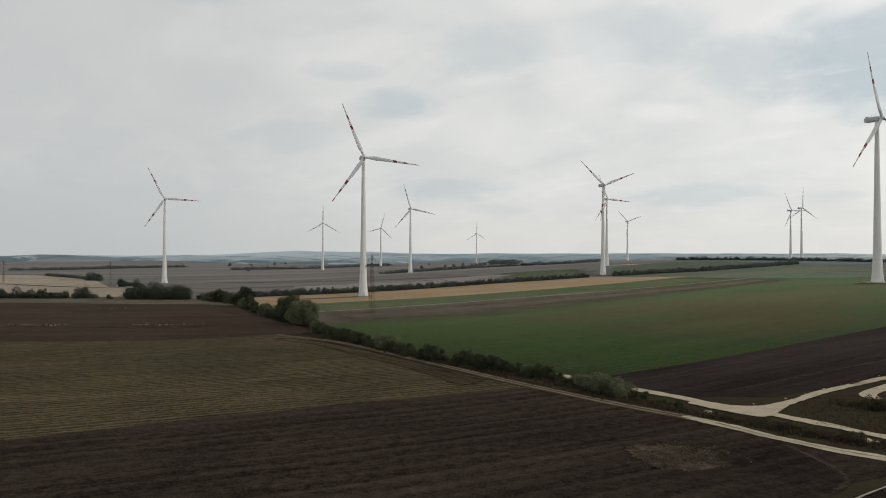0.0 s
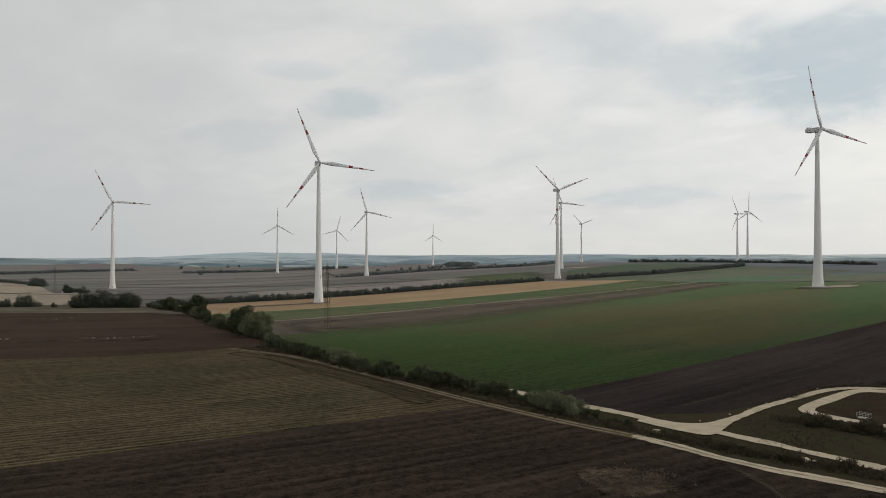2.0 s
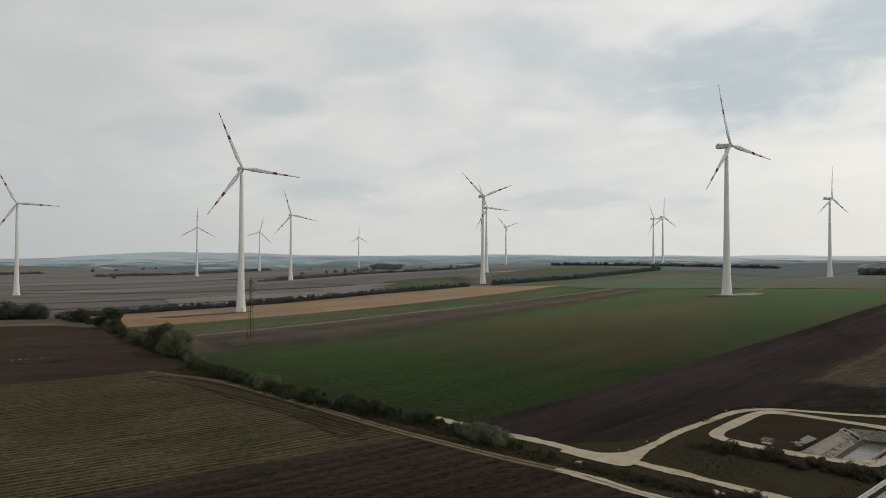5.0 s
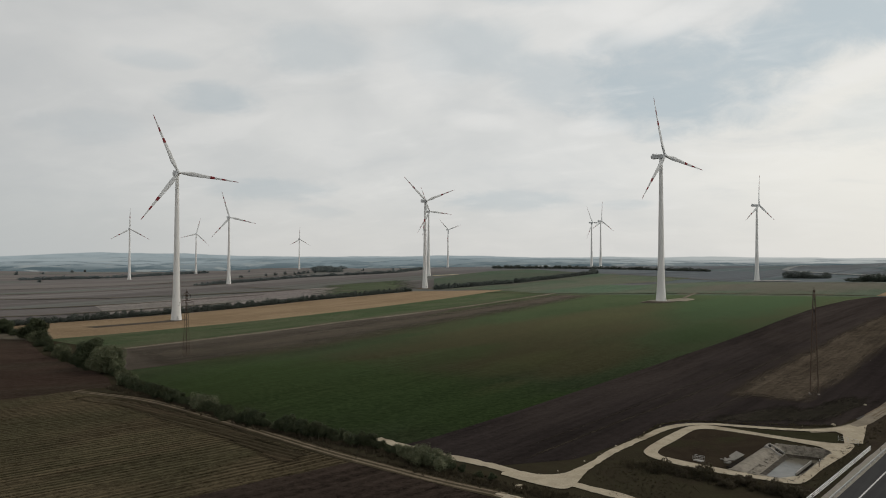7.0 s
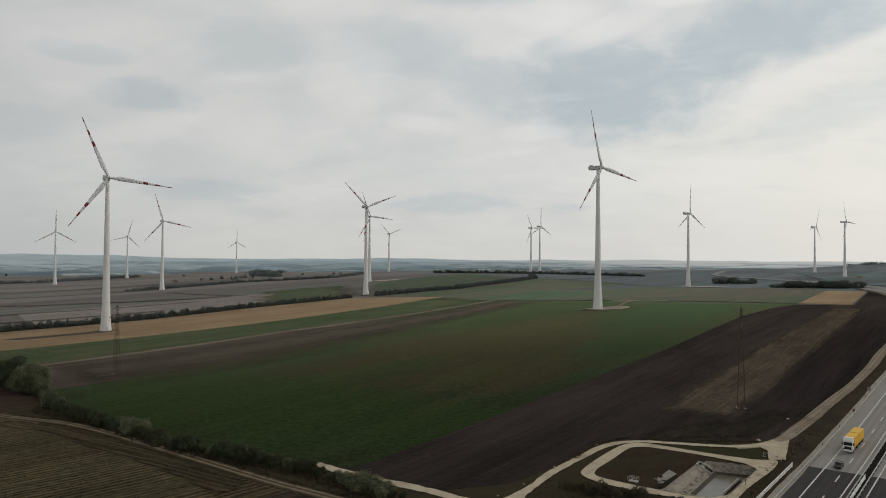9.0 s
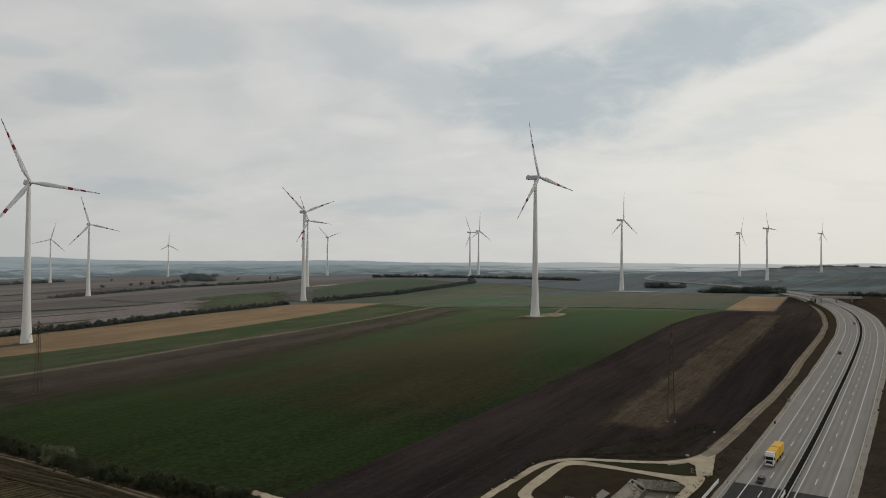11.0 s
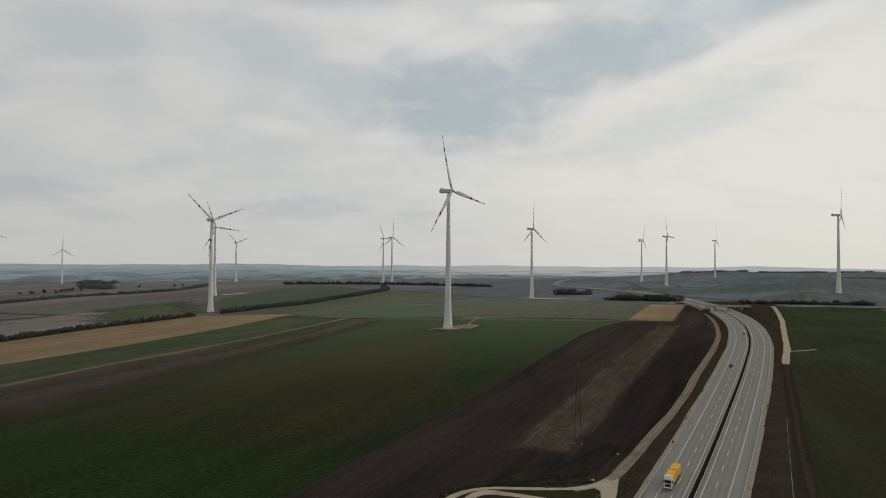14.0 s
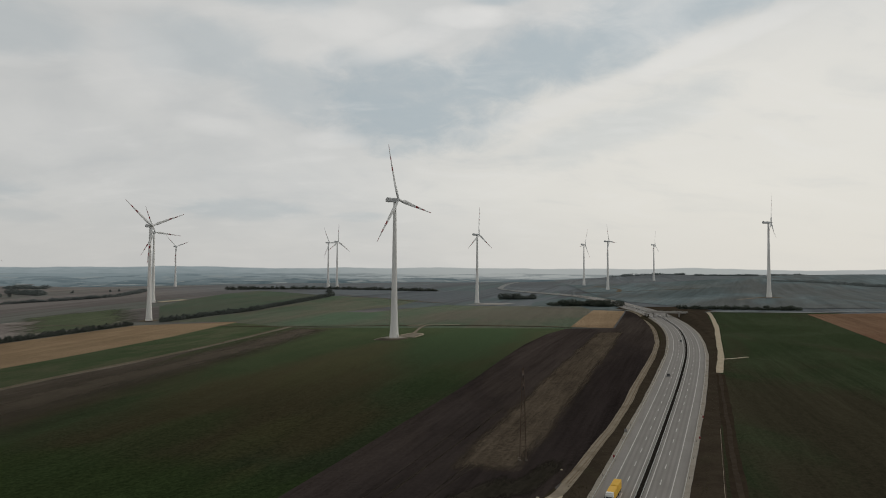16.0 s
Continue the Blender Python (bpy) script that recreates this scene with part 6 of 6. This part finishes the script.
def build_truck(m):
    """A lorry that drives towards -y."""
    root = thing("truck", m, "yellow tarpaulin truck with white cab and trailer on the motorway", "truck")
    bm = bmesh.new()
    box(bm, (2.46, 2.1, 2.9), (0, -7.4, 2.15), None, 0.18)
    cab = part("cab", bm, M_WHITE, root, "white driver's cab")
    for name, size, at, mat in (("windscreen", (2.1, 0.06, 0.95), (0, -8.47, 2.45), M_GLASS), ("grille", (1.7, 0.06, 0.8), (0, -8.47, 1.3), M_BLACK), ("bumper", (2.45, 0.25, 0.45), (0, -8.45, 0.65), M_WHITE),
                                ("side_window", (0.05, 0.9, 0.75), (1.24, -7.8, 2.45), M_GLASS), ("side_window", (0.05, 0.9, 0.75), (-1.24, -7.8, 2.45), M_GLASS),
                                ("mirror", (0.25, 0.12, 0.7), (1.42, -8.3, 2.4), M_BLACK), ("mirror", (0.25, 0.12, 0.7), (-1.42, -8.3, 2.4), M_BLACK),
                                ("headlight", (0.4, 0.06, 0.22), (0.9, -8.58, 0.95), M_GLASS), ("headlight", (0.4, 0.06, 0.22), (-0.9, -8.58, 0.95), M_GLASS), ("wind_deflector", (2.3, 1.3, 0.55), (0, -7.2, 3.75), M_WHITE)):
        bm = bmesh.new()
        box(bm, size, at, None, 0.03)
        part(name, bm, mat, cab)
    for y0, length in ((-2.7, 6.6), (5.0, 7.4)):
        bm = bmesh.new()
        box(bm, (2.5, length, 2.75), (0, y0, 2.45), None, 0.08)
        part("cargo_body", bm, M_YELLOW, root, "yellow tarpaulin cargo body")
        bm = bmesh.new()
        box(bm, (1.1, length, 0.3), (0, y0, 0.9))
        part("chassis", bm, M_BLACK, root)
    for y in (-7.5, -1.6, -0.3, 3.2, 6.6, 7.7):
        for x in (-1.1, 1.1):
            wheel(root, x, y, 0.5, 0.32)
    return root


def build_car(m, paint, label):
    root = thing("car", m, label, "car", "cars on the motorway")
    bm = bmesh.new()
    prof = [(-2.15, 0.35), (-2.2, 0.7), (-1.2, 0.92), (-0.55, 1.42), (1.1, 1.45), (1.9, 0.98), (2.15, 0.9), (2.15, 0.35)]
    rows = []
    for x, k in ((-0.85, 0.93), (-0.8, 1.0), (0.8, 1.0), (0.85, 0.93)):
        rows.append([bm.verts.new((x * (0.84 if z > 1.2 else 1.0), y * k, 0.35 + (z - 0.35) * k)) for y, z in prof])
    for a, b in zip(rows, rows[1:]):
        for i in range(len(prof)):
            j = (i + 1) % len(prof)
            bm.faces.new((a[i], a[j], b[j], b[i]))
    bm.faces.new(rows[0])
    bm.faces.new(list(reversed(rows[-1])))
    bmesh.ops.recalc_face_normals(bm, faces=bm.faces)
    body = part("body", bm, paint, root)
    for name, size, at, tilt in (("windscreen", (1.35, 0.05, 0.75), (0, -0.93, 1.19), -38), ("rear_window", (1.3, 0.05, 0.75), (0, 1.55, 1.23), 50)):
        bm = bmesh.new()
        box(bm, size, at, pose(0, 0, 0, tilt, 0, 0))
        part(name, bm, M_GLASS, body)
    for x in (-0.78, 0.78):
        bm = bmesh.new()
        box(bm, (0.08, 1.7, 0.36), (x, 0.3, 1.18))
        part("side_window", bm, M_GLASS, body)
        for y in (-1.35, 1.3):
            wheel(root, x, y, 0.32, 0.2)
    return root


def on_road(x, y, side, lift=0.15):
    """A pose on the motorway near (x, y), `side` metres right of its middle; the front looks back along the road."""
    line = resample(rounded(HIGHWAY, 3), 700)
    i = int(np.argmin(np.hypot(line[:, 0] - x, line[:, 1] - y)))
    d = line[i + 1] - line[i]
    p = offset(line, side)[i]
    return pose(p[0], p[1], float(lifted(p[0], p[1], lift)), 0, 0, math.degrees(math.atan2(-d[0], d[1])))


build_truck(on_road(181, 138, -7.4))
build_car(on_road(163, 128, -7.0), M_DARKCAR, "dark car on the pale motorway")
build_car(on_road(371, 252, -7.4), M_DARKCAR, "dark car on the pale motorway")
build_car(on_road(520, 347, -3.6), M_GREYCAR, "grey car on the pale motorway")


# ---------------------------------------------------------------- overpass
def build_overpass():
    a, b = Vector((701, 527, 0)), Vector((736, 492, 0))
    d = (b - a).normalized()
    mid = (a + b) / 2
    z = h(mid.x, mid.y) + 5.4
    turn = math.degrees(math.atan2(d.y, d.x))
    root = thing("overpass", pose(mid.x, mid.y, z, 0, 0, turn), "pale concrete road overpass above the motorway", "bridge")
    span = (b - a).length
    bm = bmesh.new()
    box(bm, (span, 8.5, 1.1), (0, 0, 0.2), None, 0.1)
    part("deck", bm, M_CONCRETE, root)
    for y in (-4.0, 4.0):
        bm = bmesh.new()
        box(bm, (span, 0.35, 0.7), (0, y, 1.1), None, 0.05)
        edge = part("parapet", bm, M_CONCRETE, root)
        bm = bmesh.new()
        tube(bm, (-span / 2, y, 2.0), (span / 2, y, 2.0), 0.07)
        for k in range(25):
            x = -span / 2 + span * k / 24
            tube(bm, (x, y, 1.4), (x, y, 2.0), 0.05, None, 5)
        part("handrail", bm, M_RAIL, edge)
    for x in (-15, 0, 15):
        for y in (-2.4, 2.4):
            bm = bmesh.new()
            tube(bm, (x, y, -8), (x, y, -0.3), 0.55, None, 12)
            part("pier", bm, M_CONCRETE, root)
    # splayed end walls
    for s_ in (-1, 1):
        bm = bmesh.new()
        box(bm, (2.4, 10.5, 4.6), (s_ * (span / 2 - 0.6), 0, -1.9), pose(0, 0, 0, 0, s_ * 24, 0), 0.15)
        part("end_wall", bm, M_CONCRETE, root, "pale sloping concrete end wall")


def bank(name, line, tops, crown, label, mat=None, flare=1.8):
    """A ridge of earth along a line; tops are heights over the ground at even steps, crown the width of its back."""
    p = resample(rounded(line, 2), 26)
    t = np.interp(np.linspace(0, 1, 26), np.linspace(0, 1, len(tops)), tops)
    r = np.random.default_rng(len(line) * 31 + int(crown))
    rows = []
    for off in (-1, -0.5, 0, 0.5, 1):
        wide = np.sign(off) * (crown / 2 + (abs(off) == 1) * t * flare)
        q = np.array([offset(p, d)[i] for i, d in enumerate(np.broadcast_to(wide, 26))])
        ground_ = height(q[:, 0], q[:, 1])
        rows.append(np.column_stack([q, ground_ - 0.3 if abs(off) == 1 else ground_ + t + r.normal(0, 0.12, 26)]))
    verts = np.vstack(rows)
    faces = [(k * 26 + i, k * 26 + i + 1, (k + 1) * 26 + i + 1, (k + 1) * 26 + i) for k in range(4) for i in range(25)]
    faces += [tuple(k * 26 + e for k in range(5)) for e in (0, 25)]
    ob = mesh_object(name, verts, faces, mat or M_BANK, None)
    bm = bmesh.new()
    bm.from_mesh(ob.data)
    bmesh.ops.recalc_face_normals(bm, faces=bm.faces)
    bm.to_mesh(ob.data)
    bm.free()
    tagged(ob, label, "embankment", kind="structure")


bank("embankment_1", [(704, 524), (700, 529), (697, 532)], [4.2, 2.4, 0.2], 7, "olive earth embankment of the overpass", M_VERGE, 1.0)
bank("embankment_2", [(735, 493), (752, 492), (768, 501), (790, 516)], [4.8, 3.6, 1.8, 0.1], 6, "dark bare earth embankment of the overpass")
bank("embankment_3", [(560, 346), (620, 392), (672, 436), (716, 477), (736, 490)], [0.2, 1.0, 2.6, 4.4, 5.0], 5, "dark earth bank beside the motorway")
bank("embankment_4", [*offset(HIGHWAY, -20.5)[7:10], (694, 527)], [0.0, 1.0, 1.2, 1.6], 2.5, "olive earth bank between service road and motorway", M_VERGE)


build_overpass()
ribbon("lane_1", [(774, 610), (788, 642), (794, 690), (797, 770), (822, 850), (846, 930)], 4.5, 0.16, M_FARROAD, "narrow pale country lane", 0.3, 8)
ribbon("lane_2", [(803, 509), (815, 509), (833, 482), (853, 447), (880, 412), (930, 394), (971, 362), (1200, 190)], 6.5, 0.2, M_FARROAD, "narrow pale country lane", 0.3, 6)


# ---------------------------------------------------------------- small things
FAR_BUSHES = [(-61, 1965, 8), (6, 2024, 7), (33, 2038, 9), (63, 2094, 11), (87, 2002, 9), (101, 2068, 10), (114, 2091, 9), (130, 2139, 11), (152, 2130, 8), (302, 2154, 8), (386, 2078, 7), (419, 2134, 6), (470, 2120, 6),
              (-53, 2656, 8), (-543, 1908, 10), (-322, 661, 4.5), (-497, 1060, 7), (-750, 2412, 14), (-707, 2520, 9), (-664, 2700, 12), (-640, 2780, 11), (-459, 985, 8), (-464, 990, 6)]
for k, (x, y, size) in enumerate(FAR_BUSHES):
    hedge_row("far_bush", [(x - size * 0.35, y), (x + size * 0.35, y)], size * 0.7, size * 0.95, M_LEAF_HAZE if y > 1500 else M_LEAF_DARK, "dark single bush on the far fields", 0.9, 1.4, 40 + k)
hedge_row("hedge", [(-833, 1443), (-759, 1373), (-699, 1329)], 10, 6, M_LEAF_FAR, "low broken hedge beyond the farm road", 1.1, 1.2, 80)
hedge_row("wood", [(-634, 1230), (-612, 1226)], 20, 15, M_LEAF_FAR, "round dark tree group in the fields", 1.1, 1.7, 81)


def build_house(x, y, turn):
    """A small farm house with a gable roof."""
    root = thing("house", pose(x, y, h(x, y), 0, 0, turn), "small white farm house beside a dark tree", "house")
    bm = bmesh.new()
    box(bm, (7.5, 5.5, 3.0), (0, 0, 1.5))
    part("wall", bm, M_WHITE, root, "white plastered wall")
    bm = bmesh.new()
    lo, hi = [], []
    for y_ in (-3.2, 3.2):
        lo.append([bm.verts.new((-4.2, y_, 2.9)), bm.verts.new((4.2, y_, 2.9))])
    ridge_ = [bm.verts.new((-4.2, 0, 5.0)), bm.verts.new((4.2, 0, 5.0))]
    for side_ in lo:
        bm.faces.new((side_[0], side_[1], ridge_[1], ridge_[0]))
    for k in (0, 1):
        bm.faces.new((lo[0][k], lo[1][k], ridge_[k]))
    bm.faces.new((lo[0][0], lo[1][0], lo[1][1], lo[0][1]))
    bmesh.ops.recalc_face_normals(bm, faces=bm.faces)
    part("roof", bm, M_BARK, root, "dull brown roof")
    for x_ in (-2.2, 1.8):
        bm = bmesh.new()
        box(bm, (1.1, 0.12, 1.2), (x_, -2.78, 1.7))
        part("window", bm, M_GLASS, root)
    bm = bmesh.new()
    box(bm, (1.0, 0.12, 2.1), (0, -2.78, 1.05))
    part("door", bm, M_BARK, root)


build_house(-472, 1000, 10)
hedge_row("wood", [(206, 3184), (263, 3108), (324, 2988)], 50, 14, M_LEAF_HAZE, "dark wooded mound in the far fields", 2.5, 1.3, 60)


def boulder(x, y, size, seed, label="pale limestone boulder at the gravel road edge"):
    r = np.random.default_rng(seed)
    bm = bmesh.new()
    bmesh.ops.create_icosphere(bm, subdivisions=2, radius=1.0)
    for v in bm.verts:
        v.co *= 1 + 0.3 * noise.noise(v.co * 1.7 + Vector((seed, 0, 0)))
        v.co.z *= 0.65
    bmesh.ops.transform(bm, matrix=Matrix.Diagonal((size, size * r.uniform(0.7, 1.2), size, 1)), verts=bm.verts)
    ob = part("boulder", bm, M_GRAVEL, None)
    ob.location = (x, y, h(x, y) + size * 0.35)
    ob.rotation_euler = (0, 0, r.uniform(0, 6))
    tagged(ob, label, "boulder", "boulders by the gravel roads")


EDGE_N = offset(resample(rounded([(60, 147), (68, 147), (77, 152), (90, 161), (113, 177), (124, 178), (139, 168), (157, 157.5)], 3), 40), -2.0)
for k, i in enumerate((1, 3, 7, 10, 13, 16, 19, 22, 25, 29, 33, 36)):
    boulder(EDGE_N[i][0], EDGE_N[i][1], 0.14 + 0.16 * ((k * 7) % 5) / 5, k)
for k, (x, y, s) in enumerate(((54.5, 141.5, 0.6), (55.4, 142.3, 0.45), (55.1, 140.6, 0.4), (72.6, 117.3, 0.95), (73.8, 116.4, 0.7), (71.6, 118.3, 0.5), (74.6, 115.4, 0.45), (159, 161, 0.6), (186, 176, 0.5))):
    boulder(x, y, s, 40 + k)


def sign(x, y, turn, wide, tall, lift, mat, label):
    root = thing("road_sign", pose(x, y, h(x, y), 0, 0, turn), label, "road sign", "roadside signs")
    for s in (-0.35, 0.35):
        bm = bmesh.new()
        tube(bm, (s * wide, 0, -0.3), (s * wide, 0, lift + tall), 0.07)
        part("sign_post", bm, M_RAIL, root)
    bm = bmesh.new()
    box(bm, (wide, 0.08, tall), (0, -0.08, lift + tall / 2), None, 0.02)
    part("panel", bm, mat, root)


sign(242, 191, -30, 1.2, 1.4, 1.0, M_DULLGREY, "grey back of a motorway sign on two posts")
for x, y in ((211, 172), (258, 165), (290, 184)):
    sign(x, y, -30, 0.7, 1.0, 0.6, M_RED, "small red marker board by the guard rail")


def guide_post():
    root = thing("guide_post", Matrix.Identity(4), "slim dark guide post with a pale reflector on the gravel shoulder", "guide post", "guide posts along the motorway")
    bm = bmesh.new()
    box(bm, (0.16, 0.12, 1.1), (0, 0, 0.5), None, 0.03)
    part("post_body", bm, M_BLACK, root)
    bm = bmesh.new()
    box(bm, (0.17, 0.13, 0.16), (0, 0, 0.86), None, 0.01)
    part("reflector", bm, M_LINE, root, "pale reflector band")
    bm = bmesh.new()
    box(bm, (0.5, 0.5, 0.12), (0, 0, 0.03), None, 0.03)
    part("post_base", bm, M_CONCRETE, root)
    return root


GUIDE = guide_post()
ROAD = resample(rounded(HIGHWAY, 3), 1600)
for side in (-14.6, 14.6):
    edge_ = resample(offset(ROAD, side), 1600)
    along = np.concatenate([[0], np.cumsum(np.hypot(*np.diff(edge_, axis=0).T))])
    start = float(np.interp(150, edge_[:, 0], along))
    for k in range(17):
        p = [float(np.interp(start + 24.0 * k, along, edge_[:, i])) for i in (0, 1)]
        m = pose(p[0], p[1], float(lifted(p[0], p[1], 0.12)), 0, 0, 33)
        if side < 0 and k == 0:
            GUIDE.matrix_world = m
        else:
            copy_thing(GUIDE, m)


# ---------------------------------------------------------------- far distance
def backdrop():
    """Hazy hills in the far distance, beyond all that stands on the fields."""
    m = bpy.data.materials.new("hazy_far_hills")
    m.use_nodes = True
    n = Nodes(m.node_tree)
    m.node_tree.nodes.clear()
    at = n.add("ShaderNodeTexCoord").outputs["Object"]
    split = n.add("ShaderNodeSeparateXYZ")
    n.put(split.inputs[0], at)
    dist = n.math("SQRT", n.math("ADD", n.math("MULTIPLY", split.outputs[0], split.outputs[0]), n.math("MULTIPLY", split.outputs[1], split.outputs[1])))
    # distance haze is painted into the colour, and the hills glow by themselves
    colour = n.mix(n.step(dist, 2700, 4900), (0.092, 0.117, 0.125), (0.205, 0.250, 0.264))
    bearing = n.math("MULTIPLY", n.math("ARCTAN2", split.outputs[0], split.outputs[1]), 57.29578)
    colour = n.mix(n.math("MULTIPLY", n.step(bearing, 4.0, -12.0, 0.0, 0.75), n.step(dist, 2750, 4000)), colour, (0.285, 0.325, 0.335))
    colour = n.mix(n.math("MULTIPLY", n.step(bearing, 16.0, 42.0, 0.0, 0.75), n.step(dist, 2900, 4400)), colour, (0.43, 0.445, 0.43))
    round_ = n.add("ShaderNodeCombineXYZ")
    n.put(round_.inputs[0], n.math("MULTIPLY", bearing, 0.26))
    n.put(round_.inputs[1], n.math("MULTIPLY", dist, 0.0021))
    woods = n.noise(round_.outputs[0], 1.0, 7, 0.62, 0.6)
    near_hill = n.math("DIVIDE", n.math("ADD", bearing, 29.6), 5.4)
    deep = n.math("DIVIDE", n.math("SUBTRACT", dist, 3450.0), 330.0)
    wooded = n.step(n.math("ADD", n.math("MULTIPLY", near_hill, near_hill), n.math("MULTIPLY", deep, deep)), 1.1, 0.7, 0.0, 0.85)
    colour = n.mix(wooded, colour, (0.105, 0.130, 0.135))
    plot_at = n.add("ShaderNodeCombineXYZ")
    n.put(plot_at.inputs[0], n.math("MULTIPLY", bearing, 0.40))
    n.put(plot_at.inputs[1], n.math("ADD", n.math("MULTIPLY", dist, 0.0038), 40.0))
    plots = n.noise(plot_at.outputs[0], 1.0, 5, 0.6, 0.3)
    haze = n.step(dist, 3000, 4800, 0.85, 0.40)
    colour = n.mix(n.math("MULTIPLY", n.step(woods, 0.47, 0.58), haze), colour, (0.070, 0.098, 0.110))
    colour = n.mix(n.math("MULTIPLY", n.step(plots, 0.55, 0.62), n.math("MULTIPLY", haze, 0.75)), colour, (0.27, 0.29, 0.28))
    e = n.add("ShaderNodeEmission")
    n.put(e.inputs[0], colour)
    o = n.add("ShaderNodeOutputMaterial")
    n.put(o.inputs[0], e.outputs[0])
    rr = np.linspace(3350, 4935, 40)
    aa = np.radians(np.arange(-60, 110, 0.5))
    r, a = np.meshgrid(rr, aa, indexing="ij")
    t = (r - 3350) / 1585
    first_ = np.interp(np.degrees(aa), [-60, -3, 0, 6, 10, 44, 50, 110], [2750, 2750, 3400, 3400, 2800, 2800, 3450, 3450])[None, :]
    r = first_ + t * (4935 - first_)
    x, y, t = (r * np.sin(a)).ravel(), (r * np.cos(a)).ravel(), t.ravel()
    z = height(x, y)
    wave = np.array([noise.fractal(Vector((p / 700, q / 700, 3.3)), 0.9, 2.1, 4) for p, q in zip(x, y)])
    hill = 26 * np.exp(-((np.degrees(a.ravel()) + 29.6) / 4.0) ** 2 - ((r.ravel() - 3500) / 330) ** 2)
    z = z + hill - 3 + t * np.interp(np.degrees(a.ravel()), [-60, -24, -13, 110], [14, 14, 34, 34]) + (wave * 16) * np.clip(t * 4, 0, 1) * (1 - 0.5 * t)
    n_, k = len(rr), len(aa)
    i, j = np.meshgrid(np.arange(n_ - 1), np.arange(k - 1), indexing="ij")
    q = (i * k + j).ravel()
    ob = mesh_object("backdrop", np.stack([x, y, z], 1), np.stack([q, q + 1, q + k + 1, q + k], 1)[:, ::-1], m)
    tagged(ob, "hazy blue far hills on the horizon", "hills", kind="structure")


backdrop()
